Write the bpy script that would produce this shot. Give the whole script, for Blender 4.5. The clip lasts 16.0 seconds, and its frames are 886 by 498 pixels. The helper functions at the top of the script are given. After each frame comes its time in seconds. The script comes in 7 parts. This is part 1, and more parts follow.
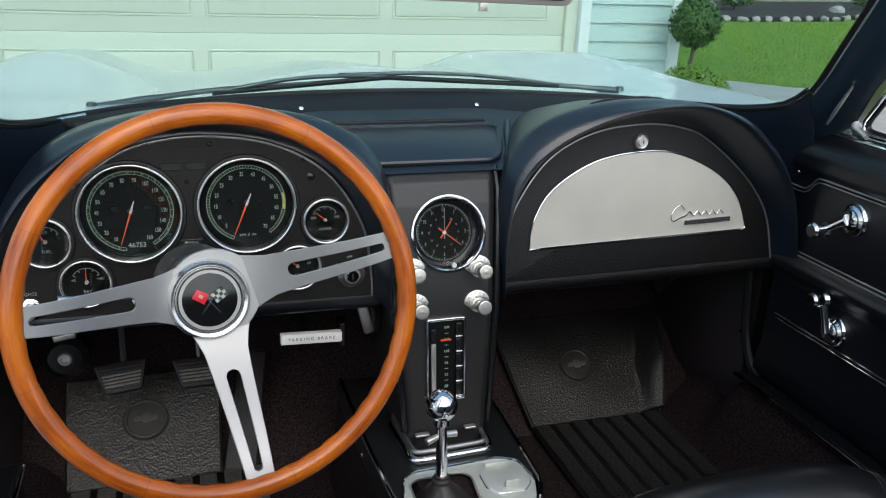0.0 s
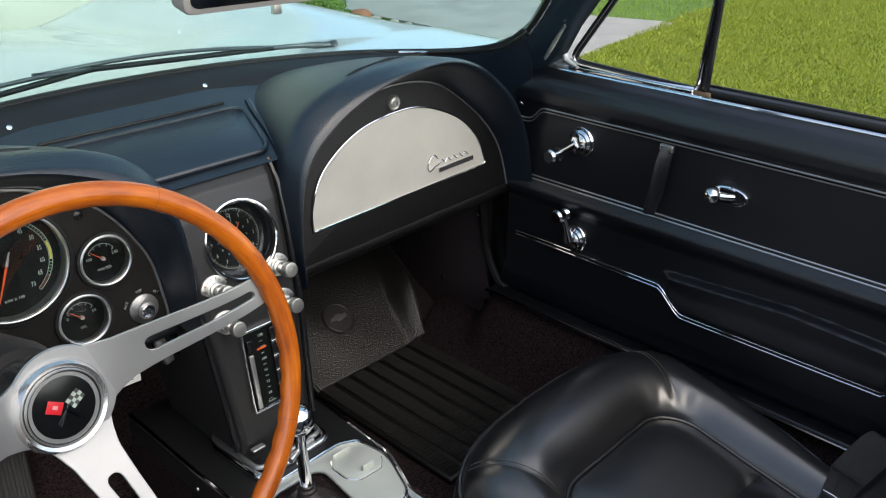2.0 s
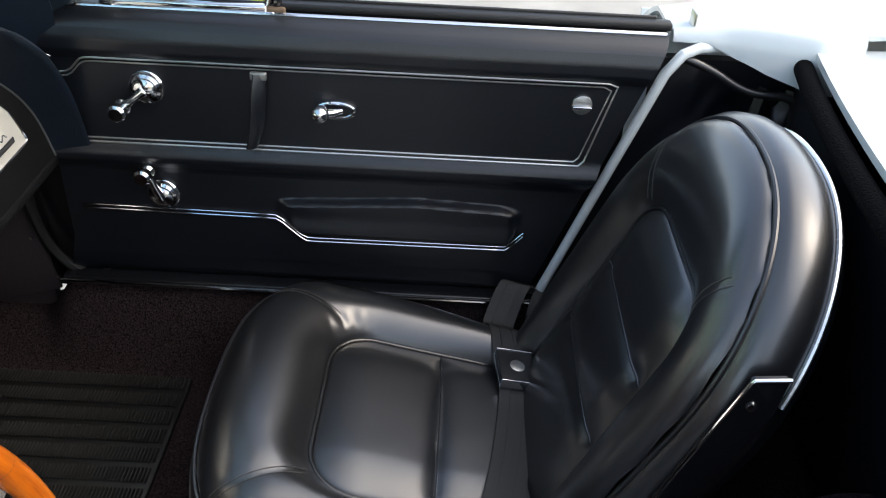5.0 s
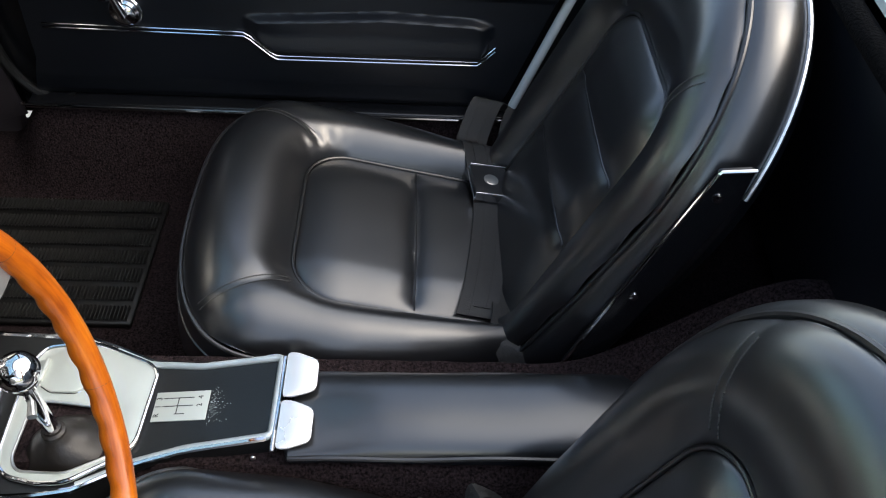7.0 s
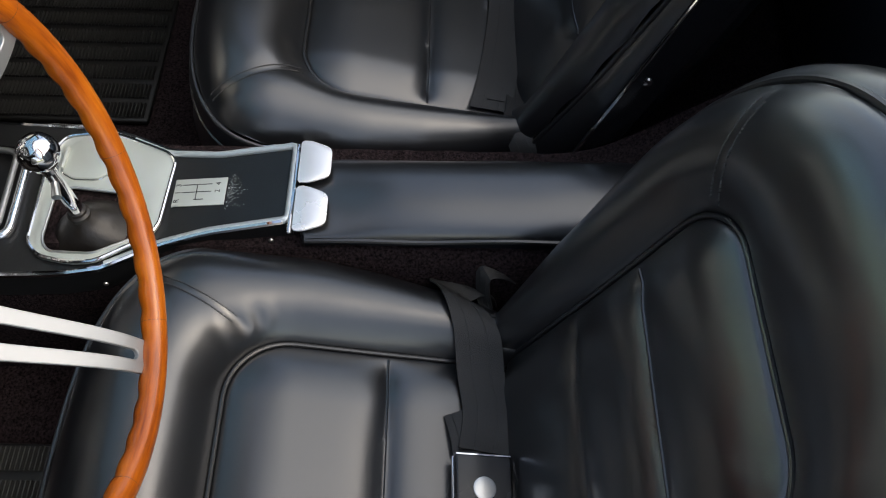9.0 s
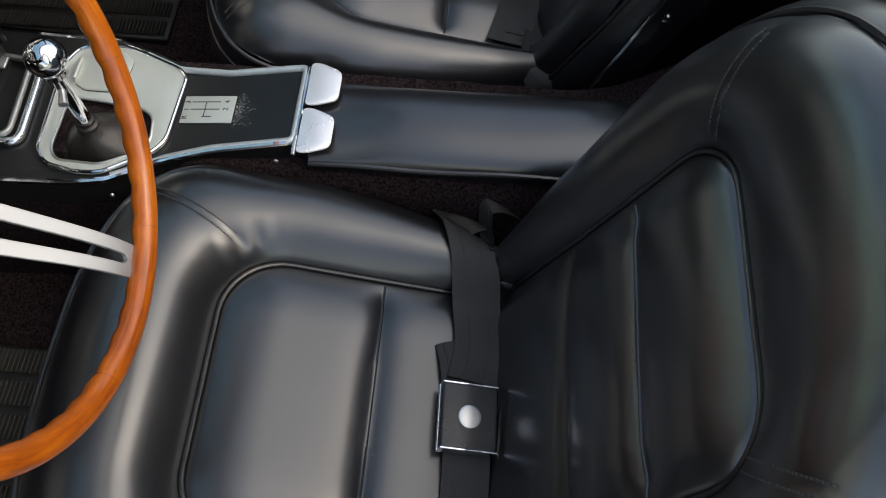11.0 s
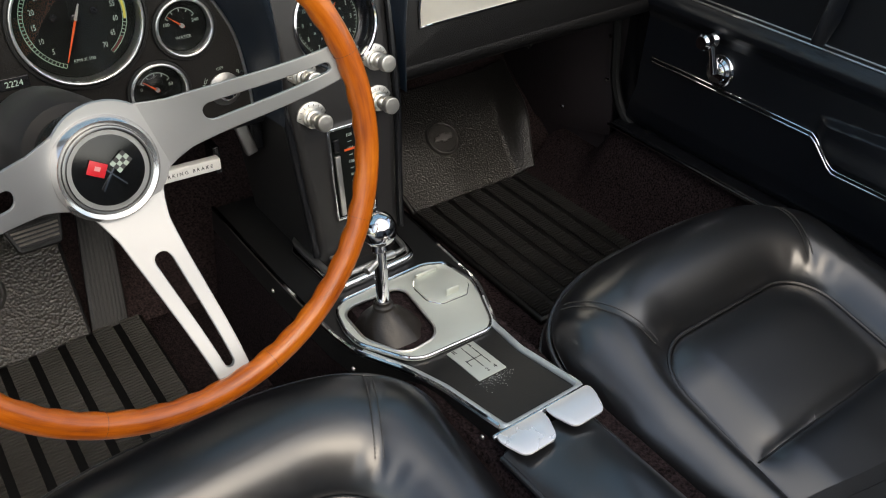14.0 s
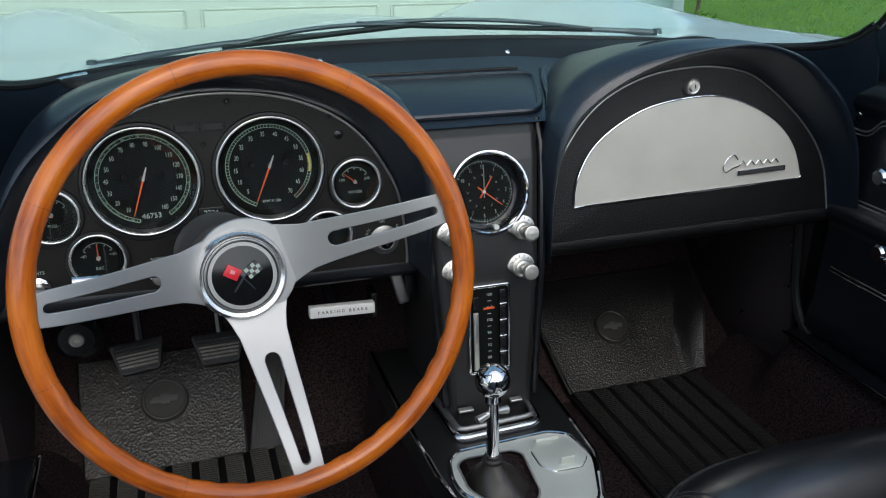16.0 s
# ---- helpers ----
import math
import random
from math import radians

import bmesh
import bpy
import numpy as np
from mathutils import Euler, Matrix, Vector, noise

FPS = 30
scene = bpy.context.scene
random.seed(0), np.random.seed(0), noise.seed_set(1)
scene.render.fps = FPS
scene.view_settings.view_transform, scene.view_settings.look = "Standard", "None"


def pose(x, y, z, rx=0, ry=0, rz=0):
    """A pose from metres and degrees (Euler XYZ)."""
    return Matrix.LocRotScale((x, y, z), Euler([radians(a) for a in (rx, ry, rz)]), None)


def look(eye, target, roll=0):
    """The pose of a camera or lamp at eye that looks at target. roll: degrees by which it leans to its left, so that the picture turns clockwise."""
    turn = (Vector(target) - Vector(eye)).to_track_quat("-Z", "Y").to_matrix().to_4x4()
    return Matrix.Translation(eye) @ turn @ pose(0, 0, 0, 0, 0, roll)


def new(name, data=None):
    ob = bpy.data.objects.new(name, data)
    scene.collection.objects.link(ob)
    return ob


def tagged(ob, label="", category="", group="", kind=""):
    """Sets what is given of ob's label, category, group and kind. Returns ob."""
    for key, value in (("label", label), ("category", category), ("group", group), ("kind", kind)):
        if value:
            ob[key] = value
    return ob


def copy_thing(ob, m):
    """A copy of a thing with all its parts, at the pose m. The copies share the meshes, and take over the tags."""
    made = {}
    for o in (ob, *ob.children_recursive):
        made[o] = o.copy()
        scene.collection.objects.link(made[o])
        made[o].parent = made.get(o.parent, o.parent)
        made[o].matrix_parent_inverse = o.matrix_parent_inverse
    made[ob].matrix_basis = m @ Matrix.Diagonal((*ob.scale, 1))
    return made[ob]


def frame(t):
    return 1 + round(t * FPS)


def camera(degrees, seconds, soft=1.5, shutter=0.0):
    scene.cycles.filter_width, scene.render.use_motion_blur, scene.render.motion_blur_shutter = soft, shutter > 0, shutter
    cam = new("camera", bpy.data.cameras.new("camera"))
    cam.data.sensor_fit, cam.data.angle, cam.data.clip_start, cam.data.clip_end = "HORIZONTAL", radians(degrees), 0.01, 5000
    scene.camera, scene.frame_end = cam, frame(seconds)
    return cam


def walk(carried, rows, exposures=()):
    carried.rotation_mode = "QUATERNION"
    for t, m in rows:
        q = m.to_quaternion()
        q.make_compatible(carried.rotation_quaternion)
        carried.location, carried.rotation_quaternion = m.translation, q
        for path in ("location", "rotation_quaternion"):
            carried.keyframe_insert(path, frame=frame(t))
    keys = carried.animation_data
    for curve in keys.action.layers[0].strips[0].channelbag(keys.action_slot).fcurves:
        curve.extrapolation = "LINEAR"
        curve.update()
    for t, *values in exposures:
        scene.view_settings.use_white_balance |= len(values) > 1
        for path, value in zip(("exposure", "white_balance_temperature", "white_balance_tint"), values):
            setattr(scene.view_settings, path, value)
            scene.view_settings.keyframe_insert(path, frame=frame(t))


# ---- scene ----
cam = camera(56.1, 16.0, soft=1.1)
PATH = [
    (0, (-0.361, -0.863, 1.103), (0.223, 0.926, 0.427), 2.2),
    (0.5, (-0.389, -0.846, 1.12), (0.293, 0.892, 0.405), 1.4),
    (1, (-0.434, -0.808, 1.153), (0.416, 0.83, 0.382), 0.7),
    (1.5, (-0.496, -0.75, 1.185), (0.575, 0.721, 0.355), 0.2),
    (2, (-0.547, -0.684, 1.199), (0.749, 0.565, 0.327), 0.1),
    (2.5, (-0.556, -0.616, 1.202), (0.93, 0.38, 0.307), 0.4),
    (3, (-0.508, -0.543, 1.234), (1.097, 0.181, 0.286), 0.7),
    (3.5, (-0.493, -0.452, 1.258), (1.194, -0.014, 0.278), 1.4),
    (4, (-0.502, -0.383, 1.261), (1.22, -0.171, 0.266), 2.0),
    (4.2, (-0.501, -0.368, 1.265), (1.217, -0.223, 0.252), 2.1),
    (6.3, (-0.543, -0.341, 1.26), (0.937, -0.437, -0.083), 4.0),
    (6.5, (-0.546, -0.339, 1.255), (0.907, -0.437, -0.115), 4.1),
    (7, (-0.554, -0.34, 1.242), (0.841, -0.43, -0.188), 4.2),
    (7.5, (-0.559, -0.344, 1.234), (0.766, -0.424, -0.261), 4.2),
    (8, (-0.569, -0.353, 1.227), (0.674, -0.417, -0.338), 3.9),
    (8.5, (-0.579, -0.357, 1.223), (0.575, -0.408, -0.41), 3.3),
    (9, (-0.593, -0.354, 1.221), (0.473, -0.399, -0.47), 3.2),
    (9.5, (-0.603, -0.355, 1.22), (0.383, -0.394, -0.519), 3.1),
    (9.7, (-0.611, -0.357, 1.216), (0.357, -0.393, -0.534), 3.2),
    (11.8, (-0.596, -0.463, 1.199), (0.4, -0.31, -0.529), 3.8),
    (12, (-0.587, -0.489, 1.193), (0.44, -0.274, -0.509), 3.8),
    (12.5, (-0.561, -0.547, 1.178), (0.533, -0.12, -0.441), 3.2),
    (13, (-0.543, -0.579, 1.155), (0.591, 0.121, -0.336), 3.0),
    (13.5, (-0.509, -0.599, 1.133), (0.581, 0.4, -0.215), 2.5),
    (14, (-0.469, -0.626, 1.093), (0.5, 0.659, -0.094), 1.9),
    (14.5, (-0.457, -0.637, 1.044), (0.397, 0.858, 0.027), 1.9),
    (15, (-0.423, -0.673, 1.045), (0.29, 0.965, 0.145), 1.3),
    (15.5, (-0.406, -0.714, 1.061), (0.23, 0.996, 0.241), 1.0),
    (16, (-0.39, -0.756, 1.072), (0.194, 0.995, 0.304), 0.6),
]
walk(cam, [(t, look(eye, target, roll)) for t, eye, target, roll in PATH], [(0, 0.58, 6650, 7), (1.5, 0.70, 6800, 8), (2.4, 1.02, 7300, 9), (3, 1.22, 7550, 10), (4.2, 1.36, 7400, 10), (6.5, 1.50, 7150, 8), (8, 1.2, 7250, 8), (9.7, 0.84, 7400, 8), (12, 0.82, 7450, 8), (13, 0.88, 7450, 8), (13.6, 0.97, 7600, 8), (14.5, 0.64, 7450, 7), (15.2, 0.60, 6900, 6), (16, 0.45, 6500, 6)])


# ---- light ----
world = bpy.data.worlds.new("sky")
scene.world = world
world.use_nodes = True
_n = world.node_tree.nodes
sky = _n.new("ShaderNodeTexSky")
sky.sky_type, sky.sun_disc = "NISHITA", False
sky.sun_elevation, sky.sun_rotation = radians(49), radians(180)
sky.air_density, sky.dust_density, sky.ozone_density = 1.0, 1.7, 1.0
_l = world.node_tree.links
_tc, _cl, _rm, _bw, _up, _mx = (_n.new(k) for k in ("ShaderNodeTexCoord", "ShaderNodeTexNoise", "ShaderNodeMapRange", "ShaderNodeRGBToBW", "ShaderNodeMath", "ShaderNodeMix"))
_cl.inputs["Scale"].default_value, _cl.inputs["Detail"].default_value, _cl.inputs["Roughness"].default_value = 2.6, 6, 0.55
_rm.inputs["From Min"].default_value, _rm.inputs["From Max"].default_value, _rm.inputs["To Max"].default_value = 0.42, 0.66, 0.6
_up.operation = "MULTIPLY"
_up.inputs[1].default_value = 1.35
_mx.data_type = "RGBA"
_l.new(_tc.outputs["Generated"], _cl.inputs["Vector"])
_l.new(_cl.outputs["Fac"], _rm.inputs["Value"])
_l.new(sky.outputs[0], _bw.inputs[0])
_l.new(_bw.outputs[0], _up.inputs[0])
_l.new(_rm.outputs["Result"], _mx.inputs["Factor"])
_l.new(sky.outputs[0], _mx.inputs["A"])
_l.new(_up.outputs[0], _mx.inputs["B"])
_l.new(_mx.outputs["Result"], _n["Background"].inputs[0])
_n["Background"].inputs[1].default_value = 0.184
sun_data = bpy.data.lights.new("sun", "SUN")
sun_data.energy, sun_data.angle, sun_data.color = 0.5, radians(90), (1, 0.975, 0.94)
sun = new("sun", sun_data)
sun.matrix_world = look((0, -4.2, 4.8), (0, 0, 0))


# ---- materials ----
def mat(name, color, rough=0.5, metal=0.0, grain=0.0, scale=200.0, tint=0.15, tint_scale=6.0, spec=0.5, coat=0.0, color2=None, voronoi=False, coat_rough=0.03, contrast=0.0, wrinkle=0.0):
    """A plain surface with fine relief (grain) and broad mottling (tint)."""
    m = bpy.data.materials.new(name)
    m.use_nodes = True
    nt, bs = m.node_tree, m.node_tree.nodes["Principled BSDF"]
    bs.inputs["Roughness"].default_value = rough
    bs.inputs["Metallic"].default_value = metal
    bs.inputs["Specular IOR Level"].default_value = spec
    bs.inputs["Coat Weight"].default_value = coat
    bs.inputs["Coat Roughness"].default_value = coat_rough
    tc = nt.nodes.new("ShaderNodeTexCoord")
    no = nt.nodes.new("ShaderNodeTexNoise")
    no.inputs["Scale"].default_value, no.inputs["Detail"].default_value = tint_scale, 6
    nt.links.new(tc.outputs["Object"], no.inputs["Vector"])
    mix = nt.nodes.new("ShaderNodeMix")
    mix.data_type = "RGBA"
    other = color2 or tuple(c * (1 - tint) for c in color)
    mix.inputs["A"].default_value = (*other, 1)
    mix.inputs["B"].default_value = (*(color if color2 else tuple(min(1, c * (1 + tint)) for c in color)), 1)
    if contrast:
        spread = nt.nodes.new("ShaderNodeMapRange")
        spread.inputs["From Min"].default_value, spread.inputs["From Max"].default_value = 0.5 - 0.5 / contrast, 0.5 + 0.5 / contrast
        nt.links.new(no.outputs["Fac"], spread.inputs["Value"])
        nt.links.new(spread.outputs["Result"], mix.inputs["Factor"])
    else:
        nt.links.new(no.outputs["Fac"], mix.inputs["Factor"])
    nt.links.new(mix.outputs["Result"], bs.inputs["Base Color"])
    rr = nt.nodes.new("ShaderNodeMapRange")
    rr.inputs["To Min"].default_value, rr.inputs["To Max"].default_value = max(0.0, rough - 0.12 * rough - 0.01), rough + 0.12 * rough + 0.01
    nt.links.new(no.outputs["Fac"], rr.inputs["Value"])
    nt.links.new(rr.outputs["Result"], bs.inputs["Roughness"])
    if grain:
        if voronoi:
            fine = nt.nodes.new("ShaderNodeTexVoronoi")
            out = fine.outputs["Distance"]
        else:
            fine = nt.nodes.new("ShaderNodeTexNoise")
            fine.inputs["Detail"].default_value = 4
            out = fine.outputs["Fac"]
        fine.inputs["Scale"].default_value = scale
        nt.links.new(tc.outputs["Object"], fine.inputs["Vector"])
        bump = nt.nodes.new("ShaderNodeBump")
        bump.inputs["Strength"].default_value, bump.inputs["Distance"].default_value = grain, 0.002
        nt.links.new(out, bump.inputs["Height"])
        nt.links.new(bump.outputs["Normal"], bs.inputs["Normal"])
        if wrinkle:
            crease = nt.nodes.new("ShaderNodeTexNoise")
            crease.inputs["Scale"].default_value, crease.inputs["Detail"].default_value, crease.inputs["Distortion"].default_value = 26, 3, 1.2
            nt.links.new(tc.outputs["Object"], crease.inputs["Vector"])
            soft = nt.nodes.new("ShaderNodeBump")
            soft.inputs["Strength"].default_value, soft.inputs["Distance"].default_value = wrinkle, 0.004
            nt.links.new(crease.outputs["Fac"], soft.inputs["Height"])
            nt.links.new(soft.outputs["Normal"], bump.inputs["Normal"])
    return m


VINYL = mat("black_vinyl", (0.004, 0.0055, 0.0085), 0.36, spec=0.7, grain=0.10, scale=700, tint=0.2, voronoi=True)
# black vinyl; the blue in its base colour imitates the reflected sky
VINYL_DASH = mat("dash_vinyl", (0.005, 0.010, 0.018), 0.34, spec=0.8, grain=0.18, scale=420, tint=0.2, voronoi=True)
LEATHER = mat("black_leather", (0.0056, 0.0060, 0.0072), 0.37, spec=1.0, coat=1.0, coat_rough=0.22, wrinkle=0.03, grain=0.035, scale=900, tint=0.35, tint_scale=9, voronoi=True)
PIPING = mat("black_piping", (0.010, 0.010, 0.011), 0.36, spec=0.8, coat=0.45, coat_rough=0.25)
CRINKLE = mat("crinkle_black", (0.0080, 0.0068, 0.0060), 0.46, spec=0.32, grain=0.30, scale=560, tint=0.3, tint_scale=18)
GRAINED = mat("grained_vinyl", (0.0046, 0.0046, 0.0050), 0.40, spec=0.40, grain=0.42, scale=620, tint=0.25, voronoi=True)
RUBBER = mat("black_rubber", (0.004, 0.004, 0.004), 0.5, grain=0.2, scale=300)
PEBBLE = mat("pebbled_rubber", (0.0140, 0.0128, 0.0116), 0.34, spec=0.7, grain=0.6, scale=290, tint=0.2, voronoi=True)
CARPET = mat("carpet_pile", (0.035, 0.0235, 0.025), 0.95, grain=1.0, scale=330, tint=0.5, tint_scale=300, spec=0.1, contrast=3.0, color2=(0.0022, 0.0014, 0.0015))
CARPET_BLACK = mat("black_carpet_pile", (0.0024, 0.0023, 0.0026), 0.95, grain=1.0, scale=300, tint=0.5, tint_scale=180, spec=0.08, contrast=4.0, color2=(0.001, 0.001, 0.0012))
MAT_RUBBER = mat("mat_rubber", (0.018, 0.0175, 0.0175), 0.45, spec=0.3, grain=0.15, scale=400, tint=0.25, tint_scale=9)
# driver's mat rubbers: lighter copies, the open door's light put into the colour
MAT_LIT = mat("lit_mat_rubber", (0.058, 0.055, 0.050), 0.45, grain=0.2, scale=400, tint=0.3, tint_scale=12)
PEBBLE_LIT = mat("lit_pebbled_rubber", (0.056, 0.050, 0.043), 0.34, spec=0.7, grain=1.0, scale=230, tint=0.25, tint_scale=14, voronoi=True)
PAINT_BLACK = mat("black_paint", (0.007, 0.0075, 0.009), 0.25, tint=0.1)
CHROME = mat("chrome", (0.78, 0.78, 0.80), 0.08, 1.0, tint=0.03)
BRUSHED = mat("brushed_steel", (0.42, 0.42, 0.41), 0.44, 1.0, grain=0.1, scale=300, tint=0.05)
SPOKE = mat("brushed_spoke_steel", (0.43, 0.43, 0.425), 0.56, 1.0, grain=0.006, scale=500, tint=0.06, tint_scale=20)
SATIN = mat("satin_aluminium", (0.66, 0.65, 0.62), 0.34, 0.95, grain=0.03, scale=500, tint=0.08, tint_scale=40)
WHITE_PAINT = mat("white_car_paint", (0.66, 0.71, 0.72), 0.2, tint=0.02, coat=0.6)


def wood_material():
    """Varnished wood whose grain runs round the rim."""
    m = bpy.data.materials.new("varnished_wood")
    m.use_nodes = True
    nt, bs = m.node_tree, m.node_tree.nodes["Principled BSDF"]
    add, link = nt.nodes.new, nt.links.new
    tc, sep, com = add("ShaderNodeTexCoord"), add("ShaderNodeSeparateXYZ"), add("ShaderNodeCombineXYZ")
    link(tc.outputs["Object"], sep.inputs[0])
    turn = add("ShaderNodeMath")
    turn.operation = "ARCTAN2"
    link(sep.outputs["Y"], turn.inputs[0])
    link(sep.outputs["X"], turn.inputs[1])
    along = add("ShaderNodeMath")
    along.operation = "MULTIPLY"
    along.inputs[1].default_value = 5.0
    link(turn.outputs[0], along.inputs[0])
    flat_xy = add("ShaderNodeCombineXYZ")
    link(sep.outputs["X"], flat_xy.inputs["X"])
    link(sep.outputs["Y"], flat_xy.inputs["Y"])
    reach = add("ShaderNodeVectorMath")
    reach.operation = "LENGTH"
    link(flat_xy.outputs[0], reach.inputs[0])
    for out_socket, name in ((reach.outputs["Value"], "Y"), (sep.outputs["Z"], "Z")):
        k = add("ShaderNodeMath")
        k.operation = "MULTIPLY"
        k.inputs[1].default_value = 330.0
        link(out_socket, k.inputs[0])
        link(k.outputs[0], com.inputs[name])
    link(along.outputs[0], com.inputs["X"])
    grain = add("ShaderNodeTexNoise")
    grain.inputs["Scale"].default_value, grain.inputs["Detail"].default_value, grain.inputs["Roughness"].default_value = 1.0, 5, 0.6
    link(com.outputs[0], grain.inputs["Vector"])
    patch = add("ShaderNodeTexNoise")
    patch.inputs["Scale"].default_value, patch.inputs["Detail"].default_value = 14, 3
    link(tc.outputs["Object"], patch.inputs["Vector"])
    both = add("ShaderNodeMath")
    both.operation = "MULTIPLY_ADD"
    both.inputs[1].default_value = 0.55
    link(patch.outputs["Fac"], both.inputs[0])
    half = add("ShaderNodeMath")
    half.operation = "MULTIPLY"
    half.inputs[1].default_value = 0.45
    link(grain.outputs["Fac"], half.inputs[0])
    link(half.outputs[0], both.inputs[2])
    ramp = add("ShaderNodeValToRGB")
    el = ramp.color_ramp.elements
    el[0].position, el[0].color = 0.34, (0.20, 0.036, 0.004, 1)
    el[1].position, el[1].color = 0.66, (0.55, 0.150, 0.010, 1)
    mid = el.new(0.50)
    mid.color = (0.41, 0.090, 0.005, 1)
    link(both.outputs[0], ramp.inputs[0])
    link(ramp.outputs[0], bs.inputs["Base Color"])
    bs.inputs["Roughness"].default_value = 0.36
    bs.inputs["Specular IOR Level"].default_value = 0.3
    bs.inputs["Coat Weight"].default_value, bs.inputs["Coat Roughness"].default_value = 0.6, 0.09
    return m


WOOD = wood_material()
CONCRETE = mat("concrete", (0.375, 0.362, 0.328), 0.85, grain=0.4, scale=45, tint=0.13, tint_scale=3.4, contrast=2.8)
GRASS = mat("lawn_soil", (0.17, 0.21, 0.022), 0.9, grain=0.8, scale=60, tint=0.35, tint_scale=3.0, contrast=2.0)
SIDING = mat("siding_paint", (0.50, 0.60, 0.56), 0.6, grain=0.1, scale=120, tint=0.05)
GARAGE = mat("garage_paint", (0.66, 0.66, 0.55), 0.5, tint=0.03)
TRIM_WHITE = mat("white_trim_paint", (0.80, 0.81, 0.78), 0.5, tint=0.03)
LEAF = mat("shrub_leaf", (0.05, 0.11, 0.015), 0.5, tint=0.4, tint_scale=30)
BARK = mat("bark", (0.12, 0.08, 0.05), 0.9, grain=0.6, scale=80)
STONE = mat("stone", (0.38, 0.34, 0.30), 0.85, grain=0.5, scale=40, tint=0.3)
MULCH = mat("mulch", (0.035, 0.025, 0.022), 0.95, grain=1.0, scale=50, tint=0.4, tint_scale=20)


# ---- mesh helpers ----
def part(name, bm, material, parent=None, label="", smooth=True, sharp=38):
    me = bpy.data.meshes.new(name)
    bm.to_mesh(me)
    bm.free()
    me.materials.append(material)
    if smooth:
        me.polygons.foreach_set("use_smooth", [True] * len(me.polygons))
        me.set_sharp_from_angle(angle=radians(sharp))
    ob = new(name, me)
    if parent:
        ob.parent = parent
    if label:
        ob["label"] = label
    return ob


def thing(name, label, category, group="", kind="", at=(0, 0, 0)):
    ob = new(name)
    ob.location = at
    ob.empty_display_size = 0.05
    return tagged(ob, label, category, group, kind)


def box(c, s, bevel=0.0, m=None, bm=None):
    bm = bm or bmesh.new()
    made = bmesh.ops.create_cube(bm, size=1.0)["verts"]
    bmesh.ops.transform(bm, matrix=Matrix.Translation(c) @ Matrix.Diagonal((*s, 1)), verts=made)
    if bevel:
        edges = list({e for v in made for e in v.link_edges})
        bmesh.ops.bevel(bm, geom=edges, offset=bevel, segments=3, profile=0.5, affect="EDGES")
    if m:
        bmesh.ops.transform(bm, matrix=m, verts=bm.verts)
    return bm


def tube(points, r, closed=False, seg=8, bm=None, flat=1.0):
    """A round bar along points; r is one radius or one for each point."""
    bm = bm or bmesh.new()
    pts = [Vector(p) for p in points]
    n = len(pts)
    rings, up = [], None
    for i, p in enumerate(pts):
        a, b = (pts[i - 1], pts[(i + 1) % n]) if closed else (pts[max(i - 1, 0)], pts[min(i + 1, n - 1)])
        d = (b - a).normalized()
        if up is None:
            up = d.orthogonal().normalized()
        up = (up - d * up.dot(d)).normalized()
        side = d.cross(up)
        rr = r[i] if isinstance(r, (list, tuple)) else r
        rings.append([bm.verts.new(p + (up * math.cos(2 * math.pi * k / seg) + side * math.sin(2 * math.pi * k / seg) * flat) * rr) for k in range(seg)])
    skin(bm, rings, True, closed, not closed)
    return bm


def skin(bm, rings, around=True, closed=False, caps=False):
    """Faces between rings of verts."""
    n = len(rings)
    for i in range(n if closed else n - 1):
        a, b = rings[i], rings[(i + 1) % n]
        m = len(a)
        for k in range(m if around else m - 1):
            bm.faces.new((a[k], a[(k + 1) % m], b[(k + 1) % m], b[k]))
    if caps:
        bm.faces.new(list(reversed(rings[0])))
        bm.faces.new(rings[-1])
    bmesh.ops.recalc_face_normals(bm, faces=bm.faces)


def lathe(profile, seg=32, m=None, bm=None):
    """Profile of (radius, height) turned about z."""
    bm = bm or bmesh.new()
    made = []
    rings = []
    for r, h in profile:
        r = max(r, 1e-5)
        ring = [bm.verts.new((r * math.cos(2 * math.pi * k / seg), r * math.sin(2 * math.pi * k / seg), h)) for k in range(seg)]
        rings.append(ring)
        made += ring
    skin(bm, rings, True, False, True)
    if m:
        bmesh.ops.transform(bm, matrix=m, verts=made)
    return bm


def plate(outline, thick, m=None, bevel=0.0, holes=(), bm=None):
    """A flat piece with an outline in xy, from z 0 up to thick; holes are outlines too."""
    bm = bm or bmesh.new()
    edges, made = [], []
    for ring in (outline, *holes):
        vs = [bm.verts.new((x, y, 0)) for x, y in ring]
        made += vs
        edges += [bm.edges.new((vs[i], vs[(i + 1) % len(vs)])) for i in range(len(vs))]
    res = bmesh.ops.triangle_fill(bm, edges=edges, use_beauty=True)
    faces = [g for g in res["geom"] if isinstance(g, bmesh.types.BMFace)]
    ext = bmesh.ops.extrude_face_region(bm, geom=faces)
    top = [g for g in ext["geom"] if isinstance(g, bmesh.types.BMVert)]
    bmesh.ops.translate(bm, vec=(0, 0, thick), verts=top)
    made += top
    bmesh.ops.recalc_face_normals(bm, faces=bm.faces)
    if bevel:
        rim = [e for e in bm.edges if all(abs(v.co.z - thick) < 1e-6 for v in e.verts) and len(e.link_faces) == 2 and abs(e.calc_face_angle(0)) > 1.0]
        bmesh.ops.bevel(bm, geom=rim, offset=bevel, segments=2, profile=0.5, affect="EDGES")
    if m:
        bmesh.ops.transform(bm, matrix=m, verts=bm.verts)
    return bm


